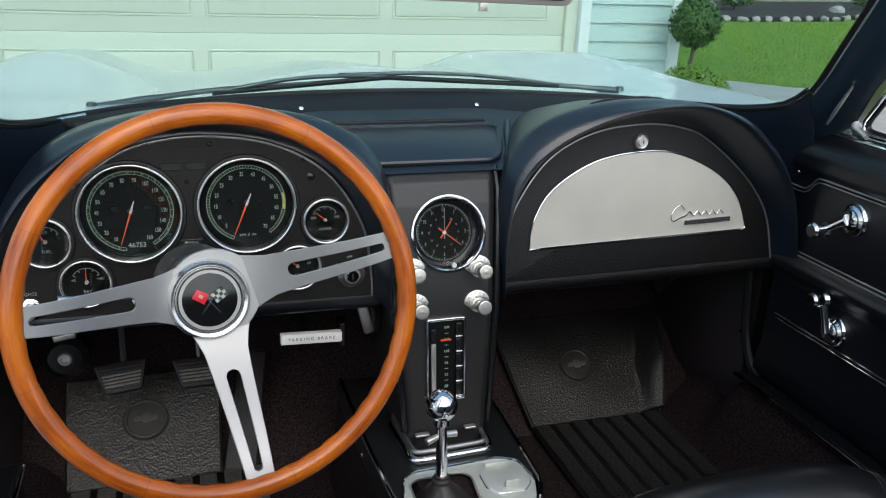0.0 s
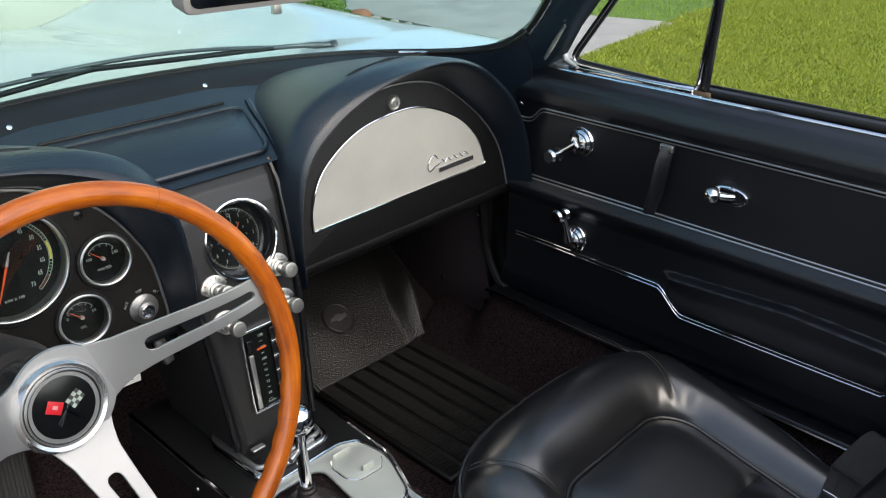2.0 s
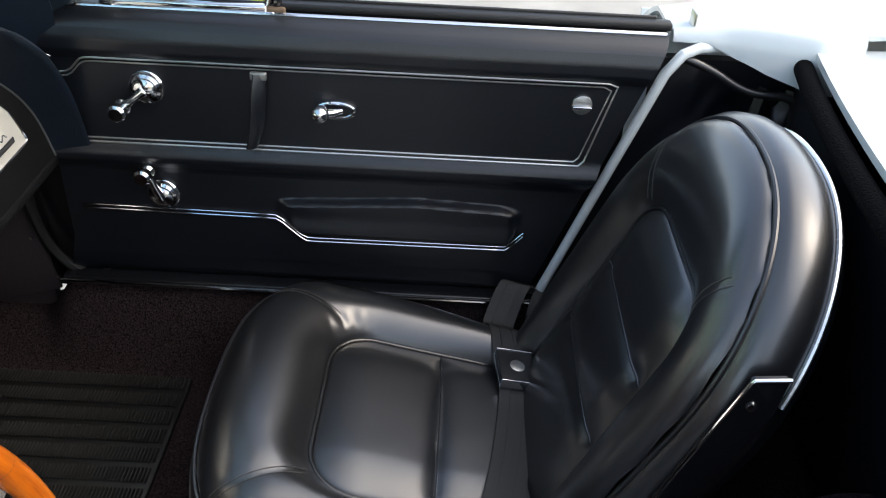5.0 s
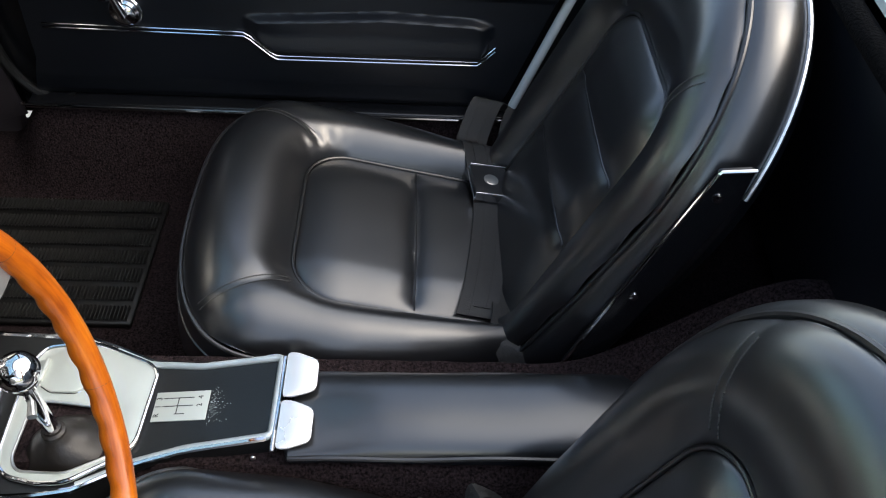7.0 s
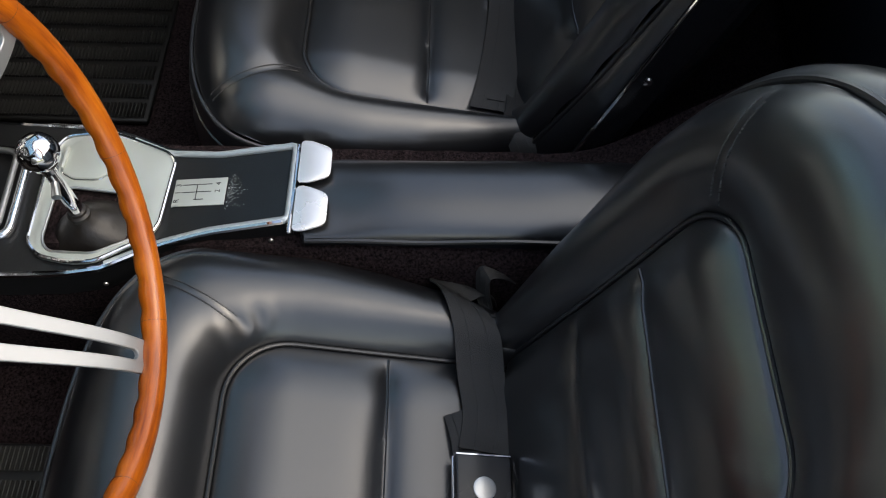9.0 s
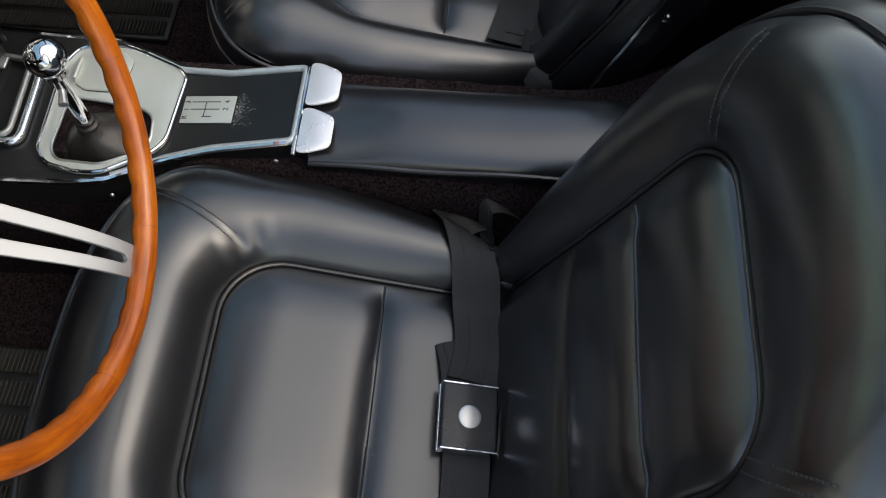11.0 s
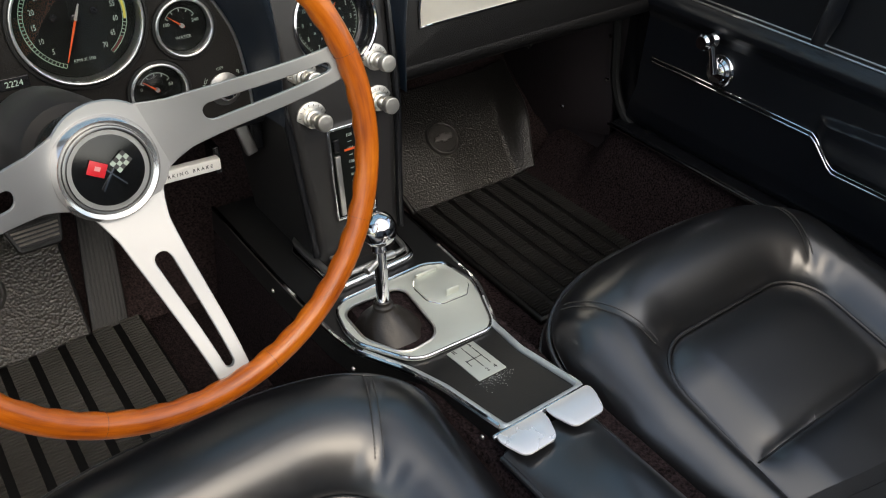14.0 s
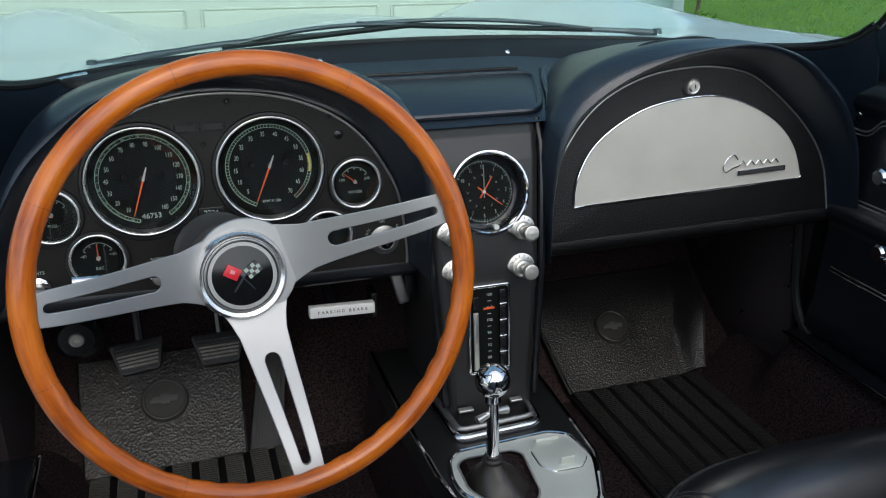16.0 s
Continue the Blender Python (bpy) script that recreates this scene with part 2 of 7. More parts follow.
def smooth_loop(pts, steps=6, closed=True):
    """Catmull-Rom through points of any dimension."""
    n, out = len(pts), []
    for i in range(n if closed else n - 1):
        p0, p1, p2, p3 = (Vector(pts[j % n] if closed else pts[min(max(j, 0), n - 1)]) for j in (i - 1, i, i + 1, i + 2))
        for k in range(steps):
            t = k / steps
            out.append(tuple(0.5 * ((2 * p1) + (p2 - p0) * t + (2 * p0 - 5 * p1 + 4 * p2 - p3) * t * t + (3 * p1 - p0 - 3 * p2 + p3) * t**3)))
    if not closed:
        out.append(tuple(pts[-1]))
    return out


def rounded(pts, r=0.01, seg=5):
    """A polygon with its corners rounded; r is one radius or one per corner."""
    out, n = [], len(pts)
    for i in range(n):
        p, a, b = Vector(pts[i]), Vector(pts[i - 1]), Vector(pts[(i + 1) % n])
        rr = r[i] if isinstance(r, (list, tuple)) else r
        da, db = a - p, b - p
        k = min(rr, da.length * 0.49, db.length * 0.49)
        if k < 1e-5:
            out.append(tuple(p))
            continue
        s, e = p + da.normalized() * k, p + db.normalized() * k
        for j in range(seg + 1):
            t = j / seg
            out.append(tuple(s * (1 - t) ** 2 + p * 2 * t * (1 - t) + e * t * t))
    return out


def sheet(f, nu, nv, bm=None, thick=0.0):
    """A surface from f(u, v) with u, v in 0..1; thick gives it a back, moved against the normal."""
    bm = bm or bmesh.new()
    g = [[bm.verts.new(f(i / nu, j / nv)) for j in range(nv + 1)] for i in range(nu + 1)]
    faces = [bm.faces.new((g[i][j], g[i + 1][j], g[i + 1][j + 1], g[i][j + 1])) for i in range(nu) for j in range(nv)]
    if thick:
        bm.normal_update()
        bmesh.ops.solidify(bm, geom=faces, thickness=thick)
    return bm


def lerp(a, b, t):
    return a + (b - a) * t


def interp(x, xs, ys):
    return float(np.interp(x, xs, ys))


def bump(x, c, w):
    return math.exp(-(((x - c) / w) ** 2))


def sstep(a, b, x):
    t = min(1, max(0, (x - a) / (b - a)))
    return t * t * (3 - 2 * t)


# ---- lettering ----
def letters(s, size, m, material, parent, name="lettering", depth=0.0002, align="CENTER"):
    cu = bpy.data.curves.new(name, "FONT")
    cu.body, cu.size, cu.extrude = s, size, depth
    cu.align_x, cu.align_y, cu.resolution_u = align, "CENTER", 2
    tmp = bpy.data.objects.new(name, cu)
    me = bpy.data.meshes.new_from_object(tmp)
    bpy.data.objects.remove(tmp)
    bpy.data.curves.remove(cu)
    me.transform(m)
    me.materials.append(material)
    ob = new(name, me)
    ob.parent = parent
    return ob


RING = mat("bright_ring_chrome", (0.88, 0.88, 0.87), 0.28, 1.0, tint=0.03)
DIAL = mat("dial_black", (0.0028, 0.0040, 0.0035), 0.6, tint=0.1, spec=0.15)
DIAL_INK = mat("dial_ink", (0.30, 0.42, 0.32), 0.6, tint=0.05)
WHITE_INK = mat("white_ink", (0.36, 0.43, 0.37), 0.6, tint=0.05)
DARK_INK = mat("dark_ink", (0.03, 0.03, 0.03), 0.6)
ORANGE = mat("needle_orange", (0.75, 0.10, 0.02), 0.5, tint=0.05)
YELLOW = mat("tach_yellow", (0.60, 0.52, 0.08), 0.5)
RED = mat("emblem_red", (0.55, 0.02, 0.03), 0.3, tint=0.05)
GLASS = bpy.data.materials.new("clear_glass")
GLASS.use_nodes = True
_b = GLASS.node_tree.nodes["Principled BSDF"]
_b.inputs["Transmission Weight"].default_value, _b.inputs["Roughness"].default_value, _b.inputs["IOR"].default_value = 1.0, 0.0, 1.45
_b.inputs["Base Color"].default_value = (1, 1, 1, 1)
WINDSHIELD = bpy.data.materials.new("tinted_windshield_glass")
WINDSHIELD.use_nodes = True
_b = WINDSHIELD.node_tree.nodes["Principled BSDF"]
_b.inputs["Transmission Weight"].default_value, _b.inputs["Roughness"].default_value, _b.inputs["IOR"].default_value = 1.0, 0.0, 1.45
_b.inputs["Base Color"].default_value = (0.70, 0.94, 0.93, 1)

# ---- dashboard ----
LEAN = 0.08
FACE = Matrix(((1, 0, 0, 0), (0, LEAN, -1, 0), (0, 1, LEAN, 0), (0, 0, 0, 1)))


def face(x, z, d=0.0):
    """A pose on the instrument face: local x right, y up, z out towards the seats."""
    return Matrix.Translation((x, 0.266 + LEAN * (z - 0.69) - d, z)) @ FACE


def resample(pts, n):
    p = np.array(pts, float)
    s = np.r_[0, np.cumsum(np.linalg.norm(np.diff(p, axis=0), axis=1))]
    q = np.linspace(0, s[-1], n)
    return [tuple(np.interp(q, s, p[:, k]) for k in range(p.shape[1])) for q in q]


FACE_ARCH = [(0.104, 0.614), (0.105, 0.65), (0.118, 0.725), (0.168, 0.801), (0.24, 0.843), (0.325, 0.857), (0.40, 0.851), (0.455, 0.829), (0.535, 0.765), (0.583, 0.70), (0.604, 0.62)]
LIP_ARCH = [(0.088, 0.61), (0.086, 0.70), (0.093, 0.765), (0.113, 0.812), (0.155, 0.847), (0.205, 0.872), (0.26, 0.889), (0.33, 0.8985), (0.40, 0.8965), (0.465, 0.874), (0.512, 0.840), (0.557, 0.795), (0.594, 0.725), (0.618, 0.61)]
CROWN_ARCH = [(0.088, 0.61), (0.084, 0.70), (0.089, 0.79), (0.117, 0.843), (0.175, 0.877), (0.25, 0.894), (0.33, 0.898), (0.42, 0.888), (0.50, 0.861), (0.557, 0.812), (0.594, 0.733), (0.618, 0.61)]
N = 72
face_line = resample(smooth_loop(FACE_ARCH, 8, False), N)
lip_line = resample(smooth_loop(LIP_ARCH, 8, False), N)
crown_line = resample(smooth_loop(CROWN_ARCH, 8, False), N)


def fall(t):
    """How much of the arch is left t of the way back to the glass."""
    return interp(t, [0.0, 0.216, 0.54, 0.87, 1.0], [1.0, 0.925, 0.74, 0.50, 0.36])


def pod_sections():
    """Cross-sections of an eyebrow, from the instrument face round the lip and on to the windshield."""
    def between(k, y):
        return [(lerp(a[0], b[0], k), y, lerp(a[1], b[1], k)) for a, b in zip(face_line, lip_line)]
    out = [[(x, 0.266 + LEAN * (z - 0.69) + 0.004, z) for x, z in face_line]]
    out += [between(k, y) for k, y in ((0.30, 0.252), (0.52, 0.236), (0.68, 0.222), (0.80, 0.2105), (0.89, 0.2050), (0.96, 0.2030), (1.0, 0.2040))]
    for y in (0.2065, 0.210, 0.215, 0.222, 0.230, 0.240, 0.250, 0.265, 0.30, 0.35, 0.40, 0.45, 0.50, 0.54):
        t = max(0.0, (y - 0.234) / 0.306)
        ring = []
        q = min(1.0, max(0.0, (y - 0.204) / 0.050))
        for (x, z), front in zip(crown_line, lip_line):
            rise = max(0.0, z - 0.80)
            grow = 0.0065 * sstep(0.212, 0.25, y) * (1 if z > 0.7 else 0.3)
            k = lerp(1.0, 0.52, t) if x < 0.33 else 1.0
            zz = z if z < 0.80 else 0.80 + rise * fall(t) + grow * 0.8 * (1 - t) * sstep(0.80, 0.86, z)
            w = math.sqrt(1 - (1 - q) ** 2)
            ring.append((lerp(front[0], 0.33 + (x - 0.33) * k + (grow if x > 0.33 else -grow), w), y, lerp(front[1], zz, w)))
        out.append(ring)
    return out


def pod(mirror):
    bm = bmesh.new()
    s = -1 if mirror else 1
    rings = [[bm.verts.new((s * x, y, z)) for x, y, z in ring] for ring in pod_sections()]
    skin(bm, rings, around=False)
    return bm


def pod_bottom(mirror):
    """The lower roll that closes a pod underneath."""
    s = -1 if mirror else 1
    prof = [(0.262, 0.622), (0.2575, 0.613), (0.2575, 0.604), (0.261, 0.596), (0.268, 0.590), (0.279, 0.587), (0.30, 0.588), (0.36, 0.598), (0.44, 0.62)]
    bm = bmesh.new()
    rings = []
    for y, z in prof:
        rings.append([bm.verts.new((s * lerp(0.088, 0.620, i / 12), y, z + 0.004 * i / 12)) for i in range(13)])
    skin(bm, rings, around=False)
    return bm


def pod_slot(s):
    pts = []
    for u in np.linspace(0, 1, 14):
        x, y = lerp(0.222, 0.380, u), lerp(0.262, 0.292, u)
        t = (y - 0.234) / 0.306
        xl = 0.33 + (x - 0.33) / (lerp(1.0, 0.52, t) if x < 0.33 else 1.0)
        arch = interp(xl, [0.117, 0.175, 0.25, 0.33, 0.42, 0.50], [0.843, 0.877, 0.894, 0.898, 0.888, 0.861])
        pts.append((s * x, y, 0.80 + (arch - 0.80) * fall(t) + 0.0052 * (1 - t) - 0.0004))
    return tube(pts, [0.002] + [0.0045] * 12 + [0.002], False, 8)


dash = thing("dashboard", "black vinyl padded dashboard with two arched pods", "dashboard")
part("eyebrow", pod(False), VINYL_DASH, dash, "soft black padded arch")
part("eyebrow", pod(True), VINYL_DASH, dash, "soft black padded arch")
part("vent_slot", pod_slot(1), RUBBER, dash, "narrow vent slot")
part("vent_slot", pod_slot(-1), RUBBER, dash, "narrow vent slot")
part("lower_roll", pod_bottom(False), GRAINED, dash)
part("lower_roll", pod_bottom(True), VINYL, dash)


def face_plate(mirror, thick=0.006):
    s = -1 if mirror else 1
    ring = [(s * x, (z - 0.69)) for x, z in smooth_loop(FACE_ARCH, 6, False)]
    if mirror:
        ring = ring[::-1]
    holes = []
    if mirror:
        for x, z, r in ((-0.432, 0.757, 0.066), (-0.279, 0.760, 0.066), (-0.540, 0.724, 0.032), (-0.495, 0.665, 0.032), (-0.170, 0.732, 0.032), (-0.212, 0.666, 0.032)):
            holes.append([(x + r * math.cos(-a), z - 0.69 + r * math.sin(-a)) for a in np.linspace(0, 2 * math.pi, 40, endpoint=False)])
    return plate(ring, thick, face(0, 0.69, -0.004), 0.0 if mirror else 0.002, holes)


def face_bead(line, d, r, s=1, closed=False):
    return tube([face(s * x, z, d) @ Vector((0, 0, 0)) for x, z in line], r, closed, 8)


part("instrument_panel", face_plate(True), CRINKLE, dash, "crinkle-finished black instrument panel")
part("panel_bead", face_bead(face_line, 0.003, 0.0020, -1), RING, dash, "thin chrome edge bead")

glove = thing("glove_box", "black glove box door with a brushed silver inset", "glove box")
part("door", face_plate(False), GRAINED, glove)
part("edge_bead", face_bead(face_line, 0.003, 0.0016), BRUSHED, glove, "thin chrome edge bead")
INSET = [(0.148, 0.667), (0.150, 0.704), (0.179, 0.757), (0.247, 0.799), (0.325, 0.814), (0.397, 0.810), (0.476, 0.776), (0.523, 0.730), (0.544, 0.676)]
inset = smooth_loop(INSET, 6, False)
part("inset", plate([(x, z - 0.69) for x, z in inset], 0.0015, face(0, 0.69, 0.002)), mat("silver_inset_paint", (0.68, 0.66, 0.59), 0.38, 0.38, grain=0.05, scale=260, tint=0.10, tint_scale=11, contrast=1.6), glove, "satin silver inset panel")
part("inset_bead", face_bead(resample(inset + [inset[0]], 90)[:-1], 0.0045, 0.0016, 1, True), CHROME, glove)
part("lock", lathe([(0.0, -0.002), (0.0125, -0.002), (0.0125, 0.004), (0.0105, 0.007), (0.0075, 0.006), (0.007, 0.011), (0, 0.011)], 28, face(0.330, 0.831, 0.003)), SATIN, glove, "round chrome lock")
part("lock_slot", box((0, 0, 0.0113), (0.0016, 0.006, 0.0008), m=face(0.330, 0.831, 0.003)), DARK_INK, glove)
swoosh = [(0.421, 0.716), (0.413, 0.724), (0.402, 0.718), (0.396, 0.705), (0.402, 0.698), (0.414, 0.703)] + [(0.424 + 0.0072 * i, 0.708 + (0.0045 if i % 2 else -0.002)) for i in range(11)]
swoosh = smooth_loop(swoosh, 4, False)
part("script_emblem", face_bead(swoosh, 0.006, 0.0011), CHROME, glove, "thin chrome flourish emblem")
part("emblem_bar", box((0, 0, 0.003), (0.088, 0.0085, 0.003), 0.0008, m=face(0.466, 0.6955, 0.003) @ pose(0, 0, 0, 0, 0, 1)), CHROME, glove)
part("emblem_inlay", box((0, 0, 0.0045), (0.082, 0.0055, 0.0006), m=face(0.466, 0.6955, 0.003) @ pose(0, 0, 0, 0, 0, 1)), DARK_INK, glove)


# centre pad, stack and cowl
def pad_top(u, v):
    y = lerp(0.262, 0.510, v)
    w = lerp(0.105, 0.235, sstep(0, 1, v))
    return (lerp(-w, w, u), y, 0.802 + 0.17 * (y - 0.262) - 0.004 * bump(v, 0, 0.05))


part("centre_pad", sheet(pad_top, 10, 16), VINYL_DASH, dash)
PANEL = [(-0.094, 0.286), (0.088, 0.286), (0.104, 0.304), (0.128, 0.37), (0.141, 0.412), (0.130, 0.428), (-0.136, 0.428), (-0.147, 0.412), (-0.132, 0.37), (-0.110, 0.304)]
panel_line = rounded(PANEL, 0.02)
part("speaker_panel", plate(panel_line, 0.003, Matrix.Translation((0, 0, 0.7585)) @ pose(0, 0, 0, 9.65, 0, 0), 0.001), VINYL_DASH, dash)
part("panel_piping", tube([(x, y * 0.986, 0.7605 + 0.168 * y) for x, y in panel_line], 0.0045, True, 8), VINYL_DASH, dash, "raised vinyl piping")
for s in (-1, 1):
    ridge = smooth_loop([(s * 0.112, 0.288), (s * 0.132, 0.335), (s * 0.152, 0.395), (s * 0.170, 0.440)], 5, False)
    part("pad_ridge", tube([(x, y, 0.802 + 0.17 * (y - 0.262) + 0.0005) for x, y in ridge], 0.0055, False, 8), VINYL_DASH, dash)
part("speaker_panel_slot", box((-0.012, 0.452, 0.8345), (0.29, 0.007, 0.006), 0.002), RUBBER, dash, "narrow defroster slot")


def stack_y(z):
    return interp(z, [0.38, 0.42, 0.50, 0.60, 0.70, 0.755, 0.785, 0.800, 0.806], [0.172, 0.178, 0.190, 0.203, 0.226, 0.240, 0.252, 0.268, 0.290])


def stack_w(z):
    return interp(z, [0.38, 0.42, 0.50, 0.60, 0.70, 0.80, 0.81], [0.062, 0.064, 0.069, 0.076, 0.081, 0.086, 0.088])


CLOCK_X, CLOCK_Z = 0.003, 0.714


def stack_surface():
    """The stack's skin, with a round opening for the clock."""
    zs = sorted(set([0.385, 0.42, 0.46, 0.50, 0.55, 0.60, 0.64, 0.795, 0.801, 0.805, 0.8065] + [round(0.6525 + 0.0025 * k, 4) for k in range(55)]))
    bm = bmesh.new()
    rings = []
    for z in zs:
        y, w = stack_y(z), stack_w(z)
        prof = [(-w - 0.004, y + 0.20), (-w - 0.002, y + 0.03), (-w, y + 0.012), (-w + 0.004, y + 0.004), (-w + 0.012, y)]
        prof += [(lerp(-w + 0.012, w - 0.012, k / 56), y) for k in range(1, 56)] + [(-a, b) for a, b in reversed(prof)]
        rings.append([bm.verts.new((a - 0.003, b, z)) for a, b in prof])
    skin(bm, rings, around=False)
    back = on_stack(CLOCK_X, CLOCK_Z).inverted()
    gone = []
    for f in bm.faces:
        p = back @ f.calc_center_median()
        if math.hypot(p.x, p.y) < 0.0515 and abs(p.z) < 0.02:
            gone.append(f)
    bmesh.ops.delete(bm, geom=gone, context="FACES")
    return bm


def on_stack(x, z, d=0.0):
    """A pose on the stack: local z out of its face."""
    dy = (stack_y(z + 0.01) - stack_y(z - 0.01)) / 0.02
    up = Vector((0, dy, 1)).normalized()
    out = Vector((1, 0, 0)).cross(up)
    m = Matrix((Vector((1, 0, 0)), up, out)).transposed().to_4x4()
    return Matrix.Translation(Vector((x, stack_y(z), z)) + out * d) @ m


stack = thing("centre_stack", "black painted centre stack with clock, knobs and radio", "centre stack")
STACK_PAINT = mat("stack_satin_black", (0.017, 0.0165, 0.0168), 0.38, tint=0.12)
part("housing", stack_surface(), STACK_PAINT, stack)
part("side_bead", tube([(stack_w(z) + 0.0, stack_y(z) + 0.004, z) for z in np.linspace(0.42, 0.80, 14)], 0.005), PAINT_BLACK, stack)
part("side_bead", tube([(-stack_w(z) - 0.006, stack_y(z) + 0.004, z) for z in np.linspace(0.42, 0.80, 14)], 0.005), PAINT_BLACK, stack)


def disc(r, h0, h1, m, seg=40):
    return lathe([(0, h0), (r, h0), (r, h1), (0, h1)], seg, m)


def arc_ticks(m, r0, r1, a0, a1, n, w, material, parent, name="tick_marks"):
    bm = bmesh.new()
    for i in range(n):
        a = radians(lerp(a0, a1, i / (n - 1)))
        c, s = math.cos(a), math.sin(a)
        v = [m @ Vector((c * r - s * k, s * r + c * k, 0)) for r, k in ((r0, -w), (r1, -w), (r1, w), (r0, w))]
        bm.faces.new([bm.verts.new(p) for p in v])
    return part(name, bm, material, parent, smooth=False)


def ring_band(m, r0, r1, a0, a1, material, parent, name, n=40):
    bm = bmesh.new()
    rings = [[bm.verts.new(m @ Vector((math.cos(radians(lerp(a0, a1, i / n))) * r, math.sin(radians(lerp(a0, a1, i / n))) * r, 0))) for r in (r0, r1)] for i in range(n + 1)]
    skin(bm, rings, around=False)
    return part(name, bm, material, parent, smooth=False)


def needle(m, ang, length, tail, w, parent, material=ORANGE):
    bm = bmesh.new()
    r = m @ pose(0, 0, 0, 0, 0, ang)
    pts = [(-tail, -w), (-tail, w), (length, w * 0.35), (length, -w * 0.35)]
    lo = [bm.verts.new(r @ Vector((x, y, 0.0))) for x, y in pts]
    hi = [bm.verts.new(r @ Vector((x, y, 0.0012))) for x, y in pts]
    skin(bm, [lo, hi], True, False, True)
    return part("needle", bm, material, parent, smooth=False)


def concave(R, rim, slope, n=10, thick=0.0011):
    """Profile of a thin dished glass: its rim stands at height rim."""
    sag = R * math.tan(radians(slope)) / 2
    face_side = [(R * k / n, rim - sag + sag * (k / n) ** 2) for k in range(n + 1)]
    return [(r, h - thick) for r, h in face_side] + face_side[::-1]


def gauge_shell(g, m, R, bezel=0.006, deep=0.012):
    part("recess_ring", lathe([(R, -deep), (R + 0.0035, 0.0012), (R + 0.0025, 0.0030), (R - 0.0005, 0.0034), (R - 0.001, -deep)], 56, m), RUBBER, g)
    part("bezel", lathe([(R - bezel, -deep), (R - bezel - 0.0004, 0.0010)] + [(R - bezel + 0.0016 - 0.0019 * math.cos(a), 0.0022 + 0.0024 * math.sin(a)) for a in np.linspace(0.1, math.pi, 8)] + [(R - bezel + 0.0035, -deep)], 56, m), RING, g, "polished chrome bezel")
    part("dial", disc(R - bezel + 0.001, -deep - 0.001, -deep + 0.001, m, 48), DIAL, g)
    gl = part("lens", lathe(concave(R - bezel - 0.0003, 0.0004, 10.0), 48, m), GLASS, g, "clear dished glass lens")
    gl.visible_shadow = False
    return m @ Matrix.Translation((0, 0, -deep + 0.0015))


def dial_numbers(g, m, R, labels, angle, size, material):
    for s, v in labels:
        a = radians(angle(v))
        letters(s, size, m @ Matrix.Translation((R * math.cos(a), R * math.sin(a), 0.0002)) @ Matrix.Diagonal((0.66, 1, 1, 1)), material, g, "numeral")


def large_gauge(name, label, x, z, kind):
    m = face(x, z, 0.003)
    g = thing(name, label, "gauge", "large dials")
    R = 0.069
    d = gauge_shell(g, m, R, 0.0048, 0.017)
    if kind == "speed":
        ang = lambda v: 90 + (85 - v) * 2.0
        dial_numbers(g, d, 0.043, [(str(v), v) for v in range(10, 161, 10)], ang, 0.0085, WHITE_INK)
        arc_ticks(d, 0.0515, 0.0545, ang(0), ang(160), 33, 0.0005, DIAL_INK, g)
        arc_ticks(d, 0.0525, 0.0545, ang(0), ang(160), 81, 0.0003, DIAL_INK, g)
        ring_band(d, 0.0548, 0.0556, ang(0), ang(160), DIAL_INK, g, "scale_arc")
        ring_band(d, 0.0508, 0.0514, ang(0), ang(160), DIAL_INK, g, "scale_arc")
        letters("46753", 0.0095, d @ Matrix.Translation((0.005, -0.047, 0.0006)), WHITE_INK, g, "odometer_digits")
        n_ang = 251
    else:
        ang = lambda v: 97 + (35 - v) * 4.32
        dial_numbers(g, d, 0.042, [(str(v), v) for v in range(5, 71, 5)], ang, 0.0085, WHITE_INK)
        arc_ticks(d, 0.0505, 0.0535, ang(0), ang(70), 71, 0.0004, DIAL_INK, g)
        ring_band(d, 0.0538, 0.0546, ang(0), ang(70), DIAL_INK, g, "scale_arc")
        ring_band(d, 0.0498, 0.0504, ang(0), ang(70), DIAL_INK, g, "scale_arc")
        ring_band(d @ Matrix.Translation((0, 0, 0.0002)), 0.0508, 0.0534, ang(54), ang(60), YELLOW, g, "yellow_band")
        ring_band(d @ Matrix.Translation((0, 0, 0.0002)), 0.0508, 0.0534, ang(65), ang(70), bpy.data.materials.get("dull_red_ink") or mat("dull_red_ink", (0.10, 0.008, 0.008), 0.6), g, "red_band")
        letters("RPM X 100", 0.005, d @ Matrix.Translation((0, -0.045, 0.0004)), WHITE_INK, g)
        n_ang = 247
    needle(d @ Matrix.Translation((0, 0, 0.004)), n_ang, 0.047, 0.0, 0.0012, g)
    needle(d @ Matrix.Translation((0, 0, 0.004)), n_ang + 180, 0.016, 0.0, 0.0016, g, SATIN)
    part("needle_hub", lathe([(0, 0), (0.005, 0.002), (0.005, 0.0038), (0.0035, 0.0048), (0, 0.0048)], 20, d), PAINT_BLACK, g)
    part("needle_cap", disc(0.0018, 0.0045, 0.0056, d, 14), SATIN, g)
    for sx in (-1, 1):
        part("dial_screw", disc(0.004, 0.0, 0.001, d @ Matrix.Translation((sx * 0.021, 0.004, 0)), 14), PAINT_BLACK, g)
    return g


large_gauge("speedometer", "large round black speedometer with a chrome bezel and orange needle", -0.432, 0.757, "speed")
large_gauge("tachometer", "large round black tachometer with a chrome bezel and yellow band", -0.279, 0.760, "rev")


